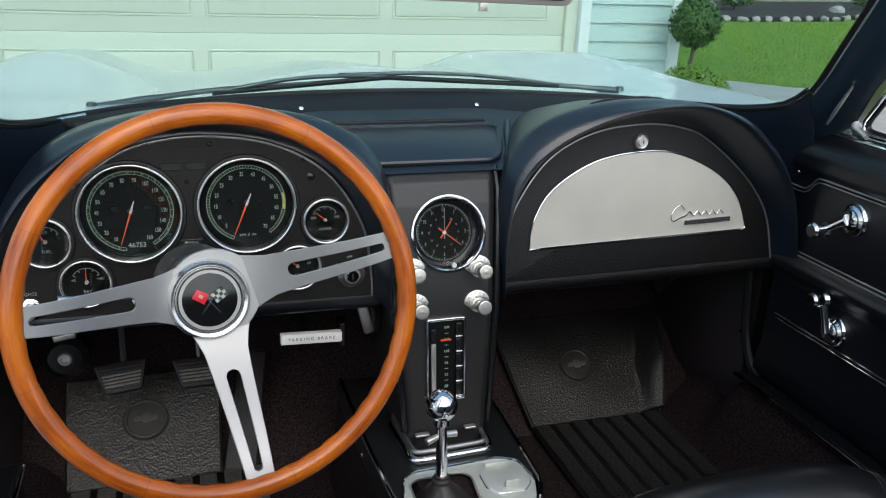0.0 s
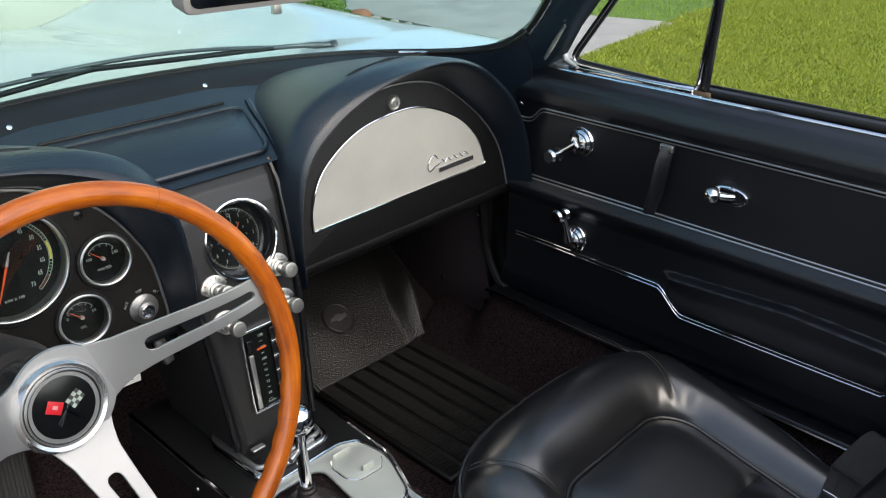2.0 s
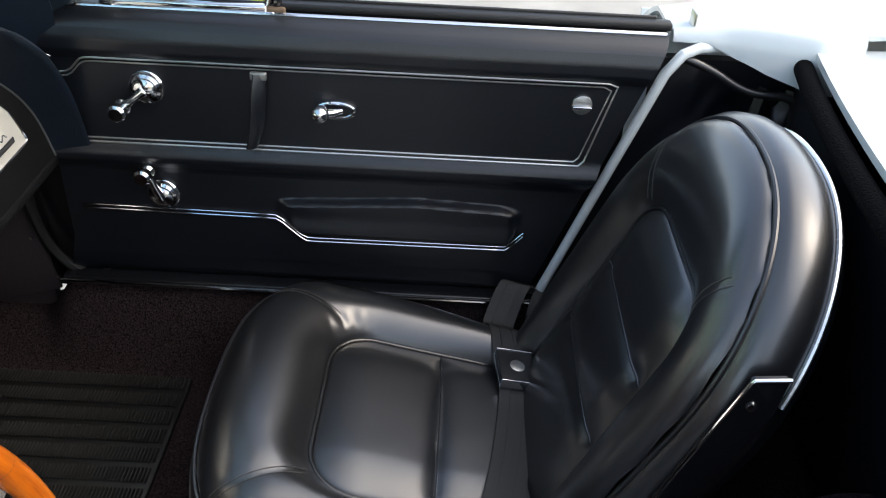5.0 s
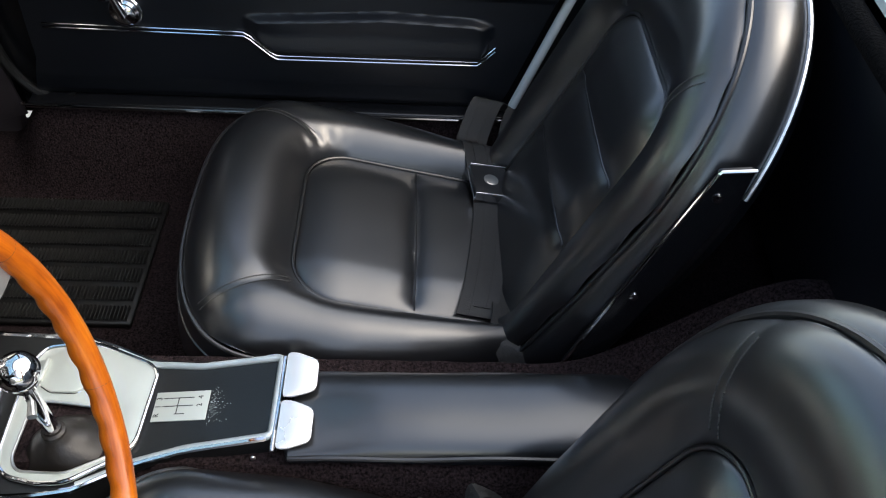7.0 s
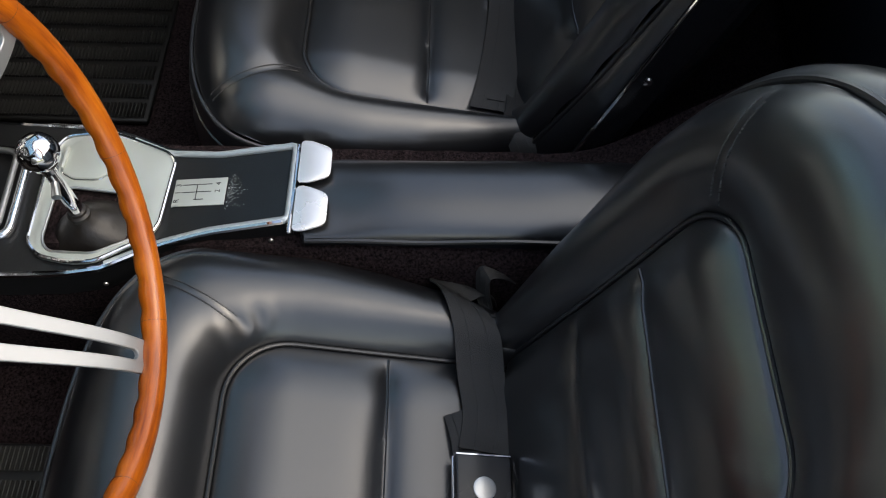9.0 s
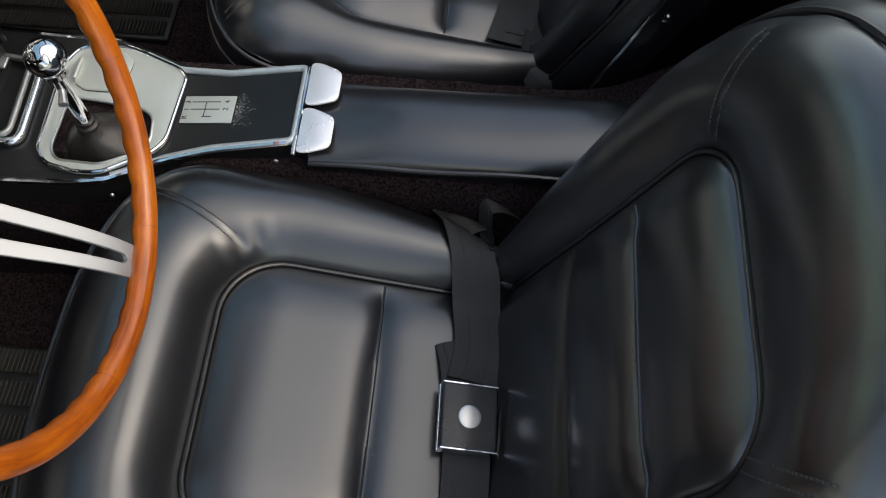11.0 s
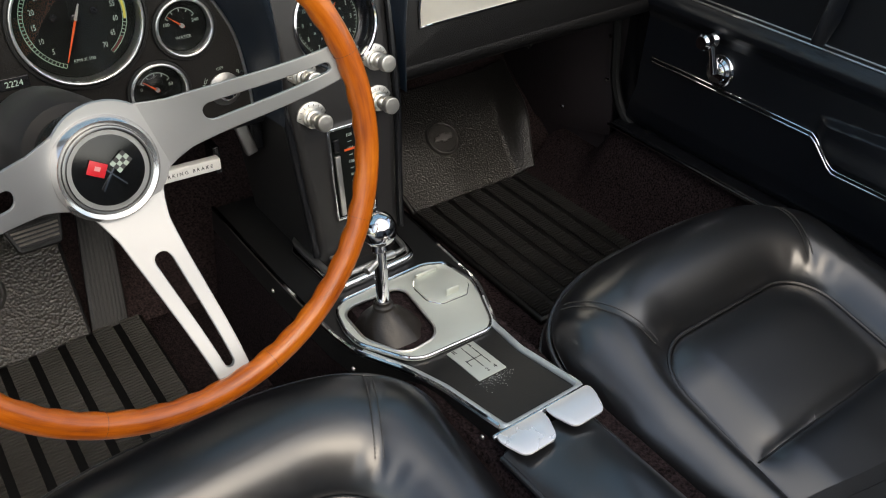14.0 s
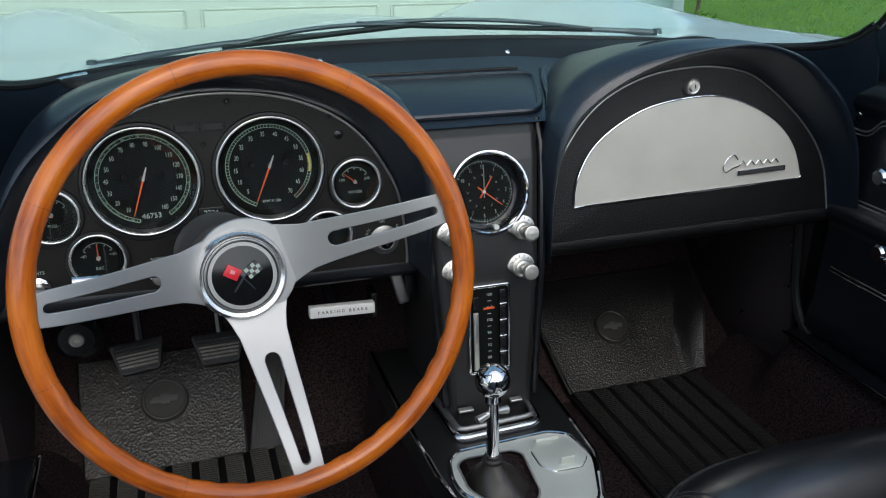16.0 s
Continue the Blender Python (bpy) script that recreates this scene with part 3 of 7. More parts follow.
def small_gauge(name, label, x, z, text, n_ang, ends):
    m = face(x, z, 0.003)
    g = thing(name, label, "gauge", "small dials")
    R = 0.034
    d = gauge_shell(g, m, R, 0.0038, 0.011)
    arc_ticks(d, 0.0155, 0.0185, 150, 30, 5, 0.0005, WHITE_INK, g)
    ring_band(d, 0.0188, 0.0196, 150, 30, WHITE_INK, g, "scale_arc")
    for s, px in zip(ends, (-0.017, 0.0, 0.017)):
        letters(s, 0.0055, d @ Matrix.Translation((px, 0.012 if px == 0 else 0.003, 0.0002)), WHITE_INK, g, "numeral")
    letters(text, 0.0055, d @ Matrix.Translation((0, -0.014, 0.0002)), WHITE_INK, g)
    needle(d @ Matrix.Translation((0, 0, 0.003)), n_ang, 0.019, 0.003, 0.0009, g)
    part("needle_cap", disc(0.0024, 0.0, 0.0044, d, 16), SATIN, g)
    return g


small_gauge("fuel_gauge", "small round black fuel gauge with chrome bezel", -0.540, 0.724, "FUEL", 125, ("0", "1/2", "1"))
small_gauge("ammeter", "small round black ammeter with centred red needle", -0.495, 0.665, "BAT", 90, ("-40", "", "+40"))
small_gauge("water_gauge", "small round black water temperature gauge with chrome bezel", -0.170, 0.732, "WATER", 140, ("100", "", "240"))
small_gauge("oil_gauge", "small round black oil pressure gauge with chrome bezel", -0.212, 0.666, "OIL", 140, ("0", "", "60"))

for sx, sz, rr in ((-0.325, 0.847, 0.0035), (-0.19, 0.797, 0.006), (-0.20, 0.822, 0.003), (-0.47, 0.835, 0.003), (-0.357, 0.797, 0.003), (-0.112, 0.665, 0.003)):
    part("panel_screw", lathe([(0, 0.001), (rr, 0.001), (rr, 0.003), (rr * 0.6, 0.0045), (0, 0.0045)], 16, face(sx, sz)), PAINT_BLACK, dash)
for px in (-0.375, -0.344):
    frame_out, frame_in = [(-0.0145, -0.006), (0.0145, -0.006), (0.0145, 0.006), (-0.0145, 0.006)], [(-0.012, -0.0038), (0.012, -0.0038), (0.012, 0.0038), (-0.012, 0.0038)]
    slot_part = part("warning_slot", plate(frame_out, 0.0016, face(px, 0.818, 0.0018), holes=[frame_in[::-1]]), PAINT_BLACK, dash, "framed warning light slot")
    part("slot_lens", plate(frame_in, 0.0006, face(px, 0.818, 0.0018)), RUBBER, slot_part)
part("trip_counter", box((0, 0, 0.002), (0.031, 0.013, 0.003), 0.001, m=face(-0.356, 0.711, 0.0)), PAINT_BLACK, dash)
letters("2224", 0.009, face(-0.356, 0.711, 0.004), WHITE_INK, dash, "trip_digits")


def pull_knob(name, label, m, r=0.010, text="", length=0.02):
    k = thing(name, label, "knob")
    part("escutcheon", lathe([(0, 0), (r * 1.5, 0), (r * 1.5, 0.003), (r * 1.15, 0.005), (0, 0.005)], 28, m), CHROME, k)
    part("knob_head", lathe([(0, 0.004), (r * 0.7, 0.004), (r * 0.7, length - 0.008), (r, length - 0.004), (r, length + 0.004), (r * 0.85, length + 0.006), (0, length + 0.007)], 28, m), BRUSHED, k)
    if text:
        letters(text, 0.006, m @ Matrix.Translation((0, r * 2.0, 0.0005)), WHITE_INK, k)
    return k


pull_knob("wiper_switch", "chrome pull knob for the wipers", face(-0.426, 0.640, 0.003), 0.009, "WIPER")
pull_knob("light_switch", "chrome pull knob for the lights", face(-0.566, 0.636, 0.003), 0.010, "LIGHTS")
ign = thing("ignition_lock", "round chrome ignition lock on the instrument panel", "ignition lock")
part("collar", lathe([(0, 0), (0.020, 0), (0.020, 0.002), (0.014, 0.006), (0.012, 0.010), (0, 0.010)], 32, face(-0.135, 0.650, 0.002)), BRUSHED, ign)
part("cylinder", lathe([(0, 0.008), (0.009, 0.008), (0.009, 0.014), (0.008, 0.015), (0, 0.015)], 24, face(-0.135, 0.650, 0.002)), CHROME, ign)
part("key_slot", box((0, 0, 0.0153), (0.0015, 0.008, 0.0006), m=face(-0.135, 0.650, 0.002)), DARK_INK, ign)
for s, a in (("ACC", 150), ("OFF", 95), ("ON", 40)):
    letters(s, 0.005, face(-0.135, 0.650, 0.003) @ pose(0.026 * math.cos(radians(a)), 0.026 * math.sin(radians(a)), 0, 0, 0, a - 90), WHITE_INK, ign)

clock = thing("dashboard_clock", "round black dashboard clock with red hands in a deep chrome-rimmed recess", "clock")
cm = on_stack(CLOCK_X, CLOCK_Z, 0.0)
bm = bmesh.new()
skin(bm, [[bm.verts.new(cm @ Vector((r * math.cos(math.pi * k / 28), r * math.sin(math.pi * k / 28), h))) for k in range(56)] for r, h in ((0.0525, 0.003), (0.0515, -0.006), (0.0505, -0.024), (0.046, -0.0262), (0.030, -0.0262))], True)
part("well", bm, PAINT_BLACK, clock, "deep black well")
bm = bmesh.new()
skin(bm, [[bm.verts.new(cm @ Vector((r * math.cos(math.pi * k / 28), r * math.sin(math.pi * k / 28), h))) for k in range(56)] for r, h in ((0.0578, -0.003), (0.0578, 0.0025), (0.0568, 0.0042), (0.0545, 0.0046), (0.0528, 0.0032), (0.0524, -0.002))], True)
part("rim", bm, CHROME, clock, "thin chrome rim")
part("dial", disc(0.0445, -0.0255, -0.0238, cm, 48), DIAL, clock)
cd = cm @ Matrix.Translation((0, 0, -0.0232))
dial_numbers(clock, cd, 0.0335, [(str(v), v) for v in range(1, 13)], lambda v: 90 - 30 * v, 0.0078, WHITE_INK)
dial_numbers(clock, cd, 0.0225, [(str(v + 12), v) for v in range(1, 13, 1)], lambda v: 90 - 30 * v, 0.0042, WHITE_INK)
arc_ticks(cd, 0.0390, 0.0415, 0, 354, 60, 0.0003, WHITE_INK, clock)
arc_ticks(cd, 0.0382, 0.0415, 0, 330, 12, 0.0006, WHITE_INK, clock)
ring_band(cd, 0.0416, 0.0421, 0, 360, WHITE_INK, clock, "scale_arc", 60)
needle(cd @ Matrix.Translation((0, 0, 0.002)), 56, 0.024, 0.010, 0.0011, clock)
needle(cd @ Matrix.Translation((0, 0, 0.003)), -38, 0.033, 0.011, 0.0010, clock)
needle(cd @ Matrix.Translation((0, 0, 0.0038)), 88, 0.036, 0.009, 0.0004, clock, WHITE_INK)
part("pin", disc(0.0022, 0.0, 0.0052, cd, 16), SATIN, clock)
part("setting_stem", lathe([(0, -0.006), (0.003, -0.006), (0.003, 0.004), (0.0042, 0.006), (0.0042, 0.010), (0.0032, 0.011), (0, 0.011)], 18, cm @ Matrix.Translation((0.004, -0.0465, 0.0))), SATIN, clock, "small setting stem")
gl = part("lens", lathe(concave(0.0498, 0.0, 8.0), 48, cm @ pose(0, 0, -0.0035, 7, 0, 0)), GLASS, clock, "clear dished glass lens")
gl.visible_shadow = False

KNOB = mat("turned_knob_metal", (0.74, 0.71, 0.65), 0.34, 1.0, grain=0.03, scale=600, tint=0.06, tint_scale=60)
for px, pz in ((0.047, 0.660), (-0.054, 0.662), (0.044, 0.609), (-0.051, 0.611)):
    m = on_stack(px, pz, 0.0)
    fan = [(0.0205 * math.cos(radians(a)), 0.0205 * math.sin(radians(a))) for a in range(15, 186, 9)] + [(-0.010, -0.007), (0.010, -0.006)]
    k = part("pull_knob", plate(fan, 0.0024, m, 0.0006), KNOB, stack, "turned chrome pull knob on an engraved fan plate")
    arc_ticks(m @ Matrix.Translation((0, 0, 0.0027)), 0.0150, 0.0180, 28, 168, 7, 0.0004, DARK_INK, k, "engraved_mark")
    part("collar", lathe([(0, 0.001), (0.0125, 0.001), (0.0125, 0.005), (0.0108, 0.0065), (0.0108, 0.010), (0.0085, 0.0115), (0.0085, 0.015), (0, 0.015)], 32, m), KNOB, k)
    part("shaft", lathe([(0, 0.012), (0.0050, 0.012), (0.0046, 0.026), (0, 0.026)], 20, m), CHROME, k)
    part("knob_head", lathe([(0, 0.024), (0.0070, 0.024), (0.0100, 0.026), (0.0108, 0.028), (0.0108, 0.036), (0.0100, 0.0375), (0.0086, 0.0379), (0.0074, 0.03775), (0.0060, 0.0380), (0.0046, 0.03785), (0.0030, 0.0381), (0, 0.0381)], 36, m), KNOB, k, "turned metal knob")

radio = thing("car_radio", "upright chrome-framed radio with an orange tuning pointer", "radio")
rm = on_stack(-0.006, 0.529, 0.0) @ Matrix.Diagonal((0.92, 0.90, 1, 1))
out = rounded([(-0.0335, -0.072), (0.0335, -0.072), (0.0335, 0.072), (-0.0335, 0.072)], 0.006)
hole = rounded([(-0.029, -0.067), (0.029, -0.067), (0.029, 0.067), (-0.029, 0.067)], 0.003)
part("frame", plate(out, 0.007, rm, 0.0015, holes=[hole[::-1]]), CHROME, radio, "chrome surround")
part("dial_face", plate(hole, 0.003, rm), DIAL, radio)
part("tone_slider", box((-0.0215, -0.018, 0.0055), (0.008, 0.094, 0.004), 0.001, m=rm), SATIN, radio, "silver slider strip")
part("slider_cap", box((-0.0215, 0.045, 0.0055), (0.009, 0.020, 0.006), 0.001, m=rm), PAINT_BLACK, radio)
for i, s in enumerate(("108", "104", "100", "96", "92", "88")):
    letters(s, 0.0065, rm @ Matrix.Translation((0.001, 0.055 - i * 0.0205, 0.0034)), WHITE_INK, radio, "numeral")
    part("scale_mark", box((0.001, 0.045 - i * 0.0205, 0.0034), (0.006, 0.0008, 0.0003), m=rm), WHITE_INK, radio)
part("tuning_pointer", box((0.0, 0.0335, 0.004), (0.017, 0.0028, 0.001), m=rm), ORANGE, radio, "orange tuning pointer")
for i in range(5):
    part("push_button", box((0.0205, 0.052 - i * 0.026, 0.006), (0.010, 0.022, 0.006), 0.0015, m=rm), PAINT_BLACK, radio)
    part("button_edge", box((0.0205, 0.0405 - i * 0.026, 0.0085), (0.012, 0.0025, 0.005), 0.0008, m=rm), CHROME, radio)
letters("Radio", 0.006, rm @ Matrix.Translation((0.002, -0.062, 0.0034)), WHITE_INK, radio)


# ---- steering wheel ----
def wheel_frame():
    a, b = radians(13.5), radians(5.3)
    n = Vector((math.sin(b) * math.cos(a), -math.cos(b) * math.cos(a), math.sin(a)))
    r = Vector((math.cos(b), math.sin(b), 0))
    return Matrix.Translation((-0.33, -0.091, 0.766)) @ Matrix((r, n.cross(r), n)).transposed().to_4x4()


WM = wheel_frame()
wheel = thing("steering_wheel", "three-spoke steering wheel with a varnished wooden rim and brushed steel spokes", "steering wheel")
RIM_R = 0.188
bm = bmesh.new()
rings = []
for i in range(414):
    a = 2 * math.pi * i / 414
    ring = []
    for k in range(20):
        b = 2 * math.pi * k / 20
        grip = max(0.0, math.cos(b - radians(252))) ** 0.9
        r = 0.0107 - 0.0016 * grip * (0.5 + 0.5 * math.cos(a * 46)) ** 1.5
        ring.append(bm.verts.new(Vector(((RIM_R + r * math.cos(b)) * math.cos(a), (RIM_R + r * math.cos(b)) * math.sin(a), r * math.sin(b)))))
    rings.append(ring)
skin(bm, rings, True, True)
part("rim", bm, WOOD, wheel, "orange-brown varnished wooden rim").matrix_basis = WM
for i in range(8):
    a = 2 * math.pi * (i + 0.36) / 8
    ring = [WM @ Vector((RIM_R * math.cos(a + k), RIM_R * math.sin(a + k), 0)) for k in (-0.0016, 0.0016)]
    part("scarf_joint", tube(ring, 0.01078, False, 18), mat("dark_wood_joint", (0.16, 0.035, 0.01), 0.3) if i == 0 else bpy.data.materials["dark_wood_joint"], wheel)


def spoke(ang):
    """A flat spoke with a long slot, from the deep hub out to the rim."""
    r0, r1, d0 = 0.034, 0.183, -0.088
    bm = bmesh.new()
    w = lambda r: interp(r, [0.034, 0.048, 0.062, 0.09, 0.13, 0.183], [0.033, 0.0275, 0.0232, 0.0205, 0.0175, 0.0142])
    def slot(r):
        if r <= 0.080 or r >= 0.174:
            return 0.0
        wide = lerp(0.0074, 0.0042, (r - 0.0874) / 0.0824)
        if r < 0.0874:
            return math.sqrt(max(0, 0.0074 ** 2 - (0.0874 - r) ** 2))
        if r > 0.1698:
            return math.sqrt(max(0, 0.0042 ** 2 - (r - 0.1698) ** 2))
        return wide
    rs = sorted(set(list(np.linspace(r0, r1, 60)) + list(np.linspace(0.0795, 0.0885, 20)) + list(np.linspace(0.169, 0.1742, 16))))
    depth = lambda r: d0 * (1 - sstep(0, 1, (r - r0) / (r1 - r0) * 0.86 + 0.07)) / (1 - sstep(0, 1, 0.07)) - 0.002
    M = WM @ pose(0, 0, 0, 0, 0, ang)
    rows = []
    for r in rs:
        rows.append([(r, -w(r), depth(r)), (r, -slot(r), depth(r)), (r, slot(r), depth(r)), (r, w(r), depth(r))])
    for lane in (0, 2):
        rings = []
        for row in rows:
            (r, ya, z), yb = row[lane], row[lane + 1][1]
            open_slot = slot(r) > 0.0008
            ca = 0.0007 if lane == 0 or open_slot else 0.0
            cb = 0.0007 if lane == 2 or open_slot else 0.0
            ring = [(ya, z - ca * 0.8), (ya + ca, z), (yb - cb, z), (yb, z - cb * 0.8), (yb, z - 0.0036), (ya, z - 0.0036)]
            rings.append([bm.verts.new(M @ Vector((r, y, zz))) for y, zz in ring])
        skin(bm, rings, True, False, True)
    bmesh.ops.remove_doubles(bm, verts=bm.verts, dist=1e-5)
    bmesh.ops.recalc_face_normals(bm, faces=bm.faces)
    return bm


for ang in (14.5, 177.5, -83.5):
    part("spoke", spoke(ang), SPOKE, wheel, "brushed steel spoke with a long slot", sharp=14)
HUB = WM @ Matrix.Translation((-0.0055, -0.004, -0.092))
part("hub_plate", lathe([(0, -0.002), (0.049, -0.002), (0.050, 0.0), (0.049, 0.0022), (0, 0.0022)], 56, WM @ Matrix.Translation((0, 0, -0.0905))), SPOKE, wheel, "steel plate that joins the spokes")
part("hub_ring", lathe([(0.030, -0.01), (0.043, -0.012), (0.0445, 0.0), (0.043, 0.008), (0.040, 0.012), (0.036, 0.010), (0.030, 0.009)], 64, HUB), mat("polished_hub_metal", (0.68, 0.68, 0.68), 0.2, 0.9, tint=0.03), wheel, "chrome hub ring")
part("horn_button", lathe([(0, 0.004), (0.037, 0.004), (0.036, 0.011), (0.033, 0.0125), (0.0325, 0.010), (0, 0.0145)], 48, HUB), mat("gloss_black_plastic", (0.005, 0.0055, 0.006), 0.14), wheel, "glossy black horn button")
part("button_ring", lathe([(0.0325, 0.0105), (0.0345, 0.0135), (0.0355, 0.0125), (0.036, 0.0100)], 48, HUB), BRUSHED, wheel)


def flag(x0, side, material, checks):
    m = HUB @ pose(x0, 0.001, 0.0146, 0, 0, 32 * side)
    for i in range(4 if checks else 1):
        for j in range(3 if checks else 1):
            if checks:
                c = WHITE_INK if (i + j) % 2 == 0 else DARK_INK
                part("emblem_check", box((side * (0.002 + i * 0.0037), -0.0035 + j * 0.0037, 0), (0.0037, 0.0037, 0.0012), m=m), c, wheel)
            else:
                part("emblem_flag", box((side * 0.0075, 0, 0), (0.0145, 0.0115, 0.0014), 0.0004, m=m), material, wheel, "red enamel flag")
                part("emblem_mark", box((side * 0.0075, 0.0005, 0.0008), (0.0045, 0.0035, 0.0006), m=m), bpy.data.materials.get("pale_red_enamel") or mat("pale_red_enamel", (0.62, 0.28, 0.27), 0.3), wheel)


flag(-0.0035, -1, RED, False)
flag(0.0035, 1, None, True)
for s in (-1, 1):
    part("emblem_staff", box((s * -0.001, -0.006, 0.0), (0.0012, 0.022, 0.001), m=HUB @ pose(0, 0, 0.0146, 0, 0, 38 * s)), CHROME, wheel)

column = thing("steering_column", "black steering column with a turn signal lever", "steering column")
ax0, ax1 = HUB @ Vector((0, 0, -0.012)), HUB @ Vector((0.004, -0.01, -0.30))
part("jacket", tube([lerp(ax0, ax1, t) for t in (0, 0.1, 0.2, 1.0)], [0.040, 0.042, 0.034, 0.030], False, 28), PAINT_BLACK, column)
part("mast_bell", tube([lerp(ax0, ax1, t) for t in (0.22, 0.32, 0.55, 0.62)], [0.044, 0.050, 0.050, 0.042], False, 28), STACK_PAINT, column)
part("signal_lever", tube([HUB @ Vector(p) for p in ((-0.03, 0, -0.045), (-0.09, 0.005, -0.05), (-0.135, 0.007, -0.047), (-0.15, 0.008, -0.045))], [0.0035, 0.0035, 0.005, 0.006], False, 12), CHROME, column, "chrome turn signal lever")

# ---- footwells ----
FLOOR_Z = 0.195


def carpet_floor(u, v):
    x, y = lerp(-0.70, 0.70, u), lerp(0.47, -0.90, v)
    z = FLOOR_Z + 0.002 * noise.noise((x * 25, y * 25, 0))
    z += 0.20 * sstep(0.13, 0.075, abs(x)) * sstep(0.6, 0.2, y)
    z += 0.17 * sstep(-0.52, -0.80, y)
    z += lerp(0.162, 0.075, sstep(0.29, 0.37, y)) * sstep(0.555, 0.640, abs(x)) * (1 + 0.03 * noise.noise((y * 6, 1, x * 4)))
    return (x, y, z)


tagged(part("floor", sheet(carpet_floor, 150, 110), CARPET), "dark brown-black looped carpet over the car floor", "carpet", kind="structure")
tub = thing("wall_cockpit", "black carpeted and painted cockpit walls", "cockpit shell", kind="structure")


def toe(u, v):
    x = lerp(-0.72, 0.72, u)
    y = lerp(0.44, 0.80, v)
    return (x, y, lerp(0.185, 0.185 + 0.74 * 0.36, v))


CARPET_TOE = mat("lighter_carpet_pile", (0.055, 0.037, 0.037), 0.95, grain=1.0, scale=330, tint=0.5, tint_scale=260, spec=0.1, contrast=3.0, color2=(0.010, 0.0066, 0.0068))
part("toe_board", sheet(toe, 10, 10), CARPET_TOE, tub, "lighter brown carpet on the toe board")
part("firewall", box((0, 0.80, 0.60), (1.44, 0.02, 0.38)), CARPET_TOE, tub)
part("under_dash_board", box((0, 0.62, 0.66), (1.36, 0.30, 0.02)), PAINT_BLACK, tub)
part("rear_bulkhead", box((0, -0.900, 0.53), (1.36, 0.02, 0.56)), CARPET_BLACK, tub)
for s in (-1, 1):
    part("kick_panel", box((s * 0.672, 0.555, 0.44), (0.02, 0.40, 0.54)), mat("kick_board", (0.031, 0.024, 0.026), 0.55, grain=0.3, scale=160, tint=0.35, tint_scale=7) if s < 0 else bpy.data.materials["kick_board"], tub, "dark fibreboard kick panel")
    part("rear_side", box((s * 0.685, -0.78, 0.52), (0.02, 0.26, 0.56)), VINYL, tub)
    part("sill_plate", box((s * 0.655, -0.12, 0.365), (0.070, 0.86, 0.010), 0.004), PAINT_BLACK, tub, "scuffed dark sill plate")
    part("sill_bead", tube([(s * 0.615, y, 0.366) for y in (0.31, -0.53)], 0.0035, False, 8), CHROME, tub)
for s in (-1, 1):
    part("hinge_pillar", box((s * 0.710, 0.345, 0.57), (0.06, 0.16, 0.54), 0.01), PAINT_BLACK, tub)
for s in (1,):
    curve = [(s * 0.652, 0.366, 0.60), (s * 0.650, 0.350, 0.50), (s * 0.650, 0.338, 0.43), (s * 0.650, 0.312, 0.382), (s * 0.648, 0.275, 0.360), (s * 0.645, 0.235, 0.364)]
    part("pillar_seal", tube(smooth_loop(curve, 6, False), 0.009), RUBBER, tub, "rubber door seal")
    edge = smooth_loop([(0.667, 0.62, 0), (0.667, 0.386, 0), (0.669, 0.34, 0), (0.636, 0.29, 0), (0.599, 0.265, 0), (0.517, 0.271, 0), (0.414, 0.293, 0), (0.337, 0.315, 0)], 5, False)
    board = [(y, z) for y, z, w in edge] + [(0.352, 0.42), (0.362, 0.50), (0.366, 0.62)]
    stand = Matrix.Translation((s * 0.6615, 0, 0)) @ Matrix(((0, 0, -1, 0), (1, 0, 0, 0), (0, 1, 0, 0), (0, 0, 0, 1)))
    part("kick_board", plate(board if s < 0 else board[::-1], 0.0055, stand, 0.0015), bpy.data.materials["kick_board"], tub, "dark brown fibreboard panel with a curved lower edge")
    part("pillar_plate", box((s * 0.660, 0.262, 0.352), (0.03, 0.085, 0.012), 0.004), BRUSHED, tub)
    for yy, zz in ((0.370, 0.508), (0.365, 0.424), (0.336, 0.341), (0.473, 0.322)):
        part("kick_screw", lathe([(0, 0), (0.005, 0), (0.004, 0.003), (0, 0.004)], 14, Matrix.Translation((s * 0.655, yy, zz)) @ pose(0, 0, 0, 0, -90 * s, 0)), CHROME, tub)


def toe_pose(x, k, d=0.0):
    """A pose on the toe board, k metres up its slope; local z out."""
    up = Vector((0, 0.804, 0.595))
    out = Vector((0, -0.595, 0.804))
    m = Matrix((Vector((1, 0, 0)), up, out)).transposed().to_4x4()
    return Matrix.Translation(Vector((x, 0.46, 0.205)) + up * k + out * d) @ m


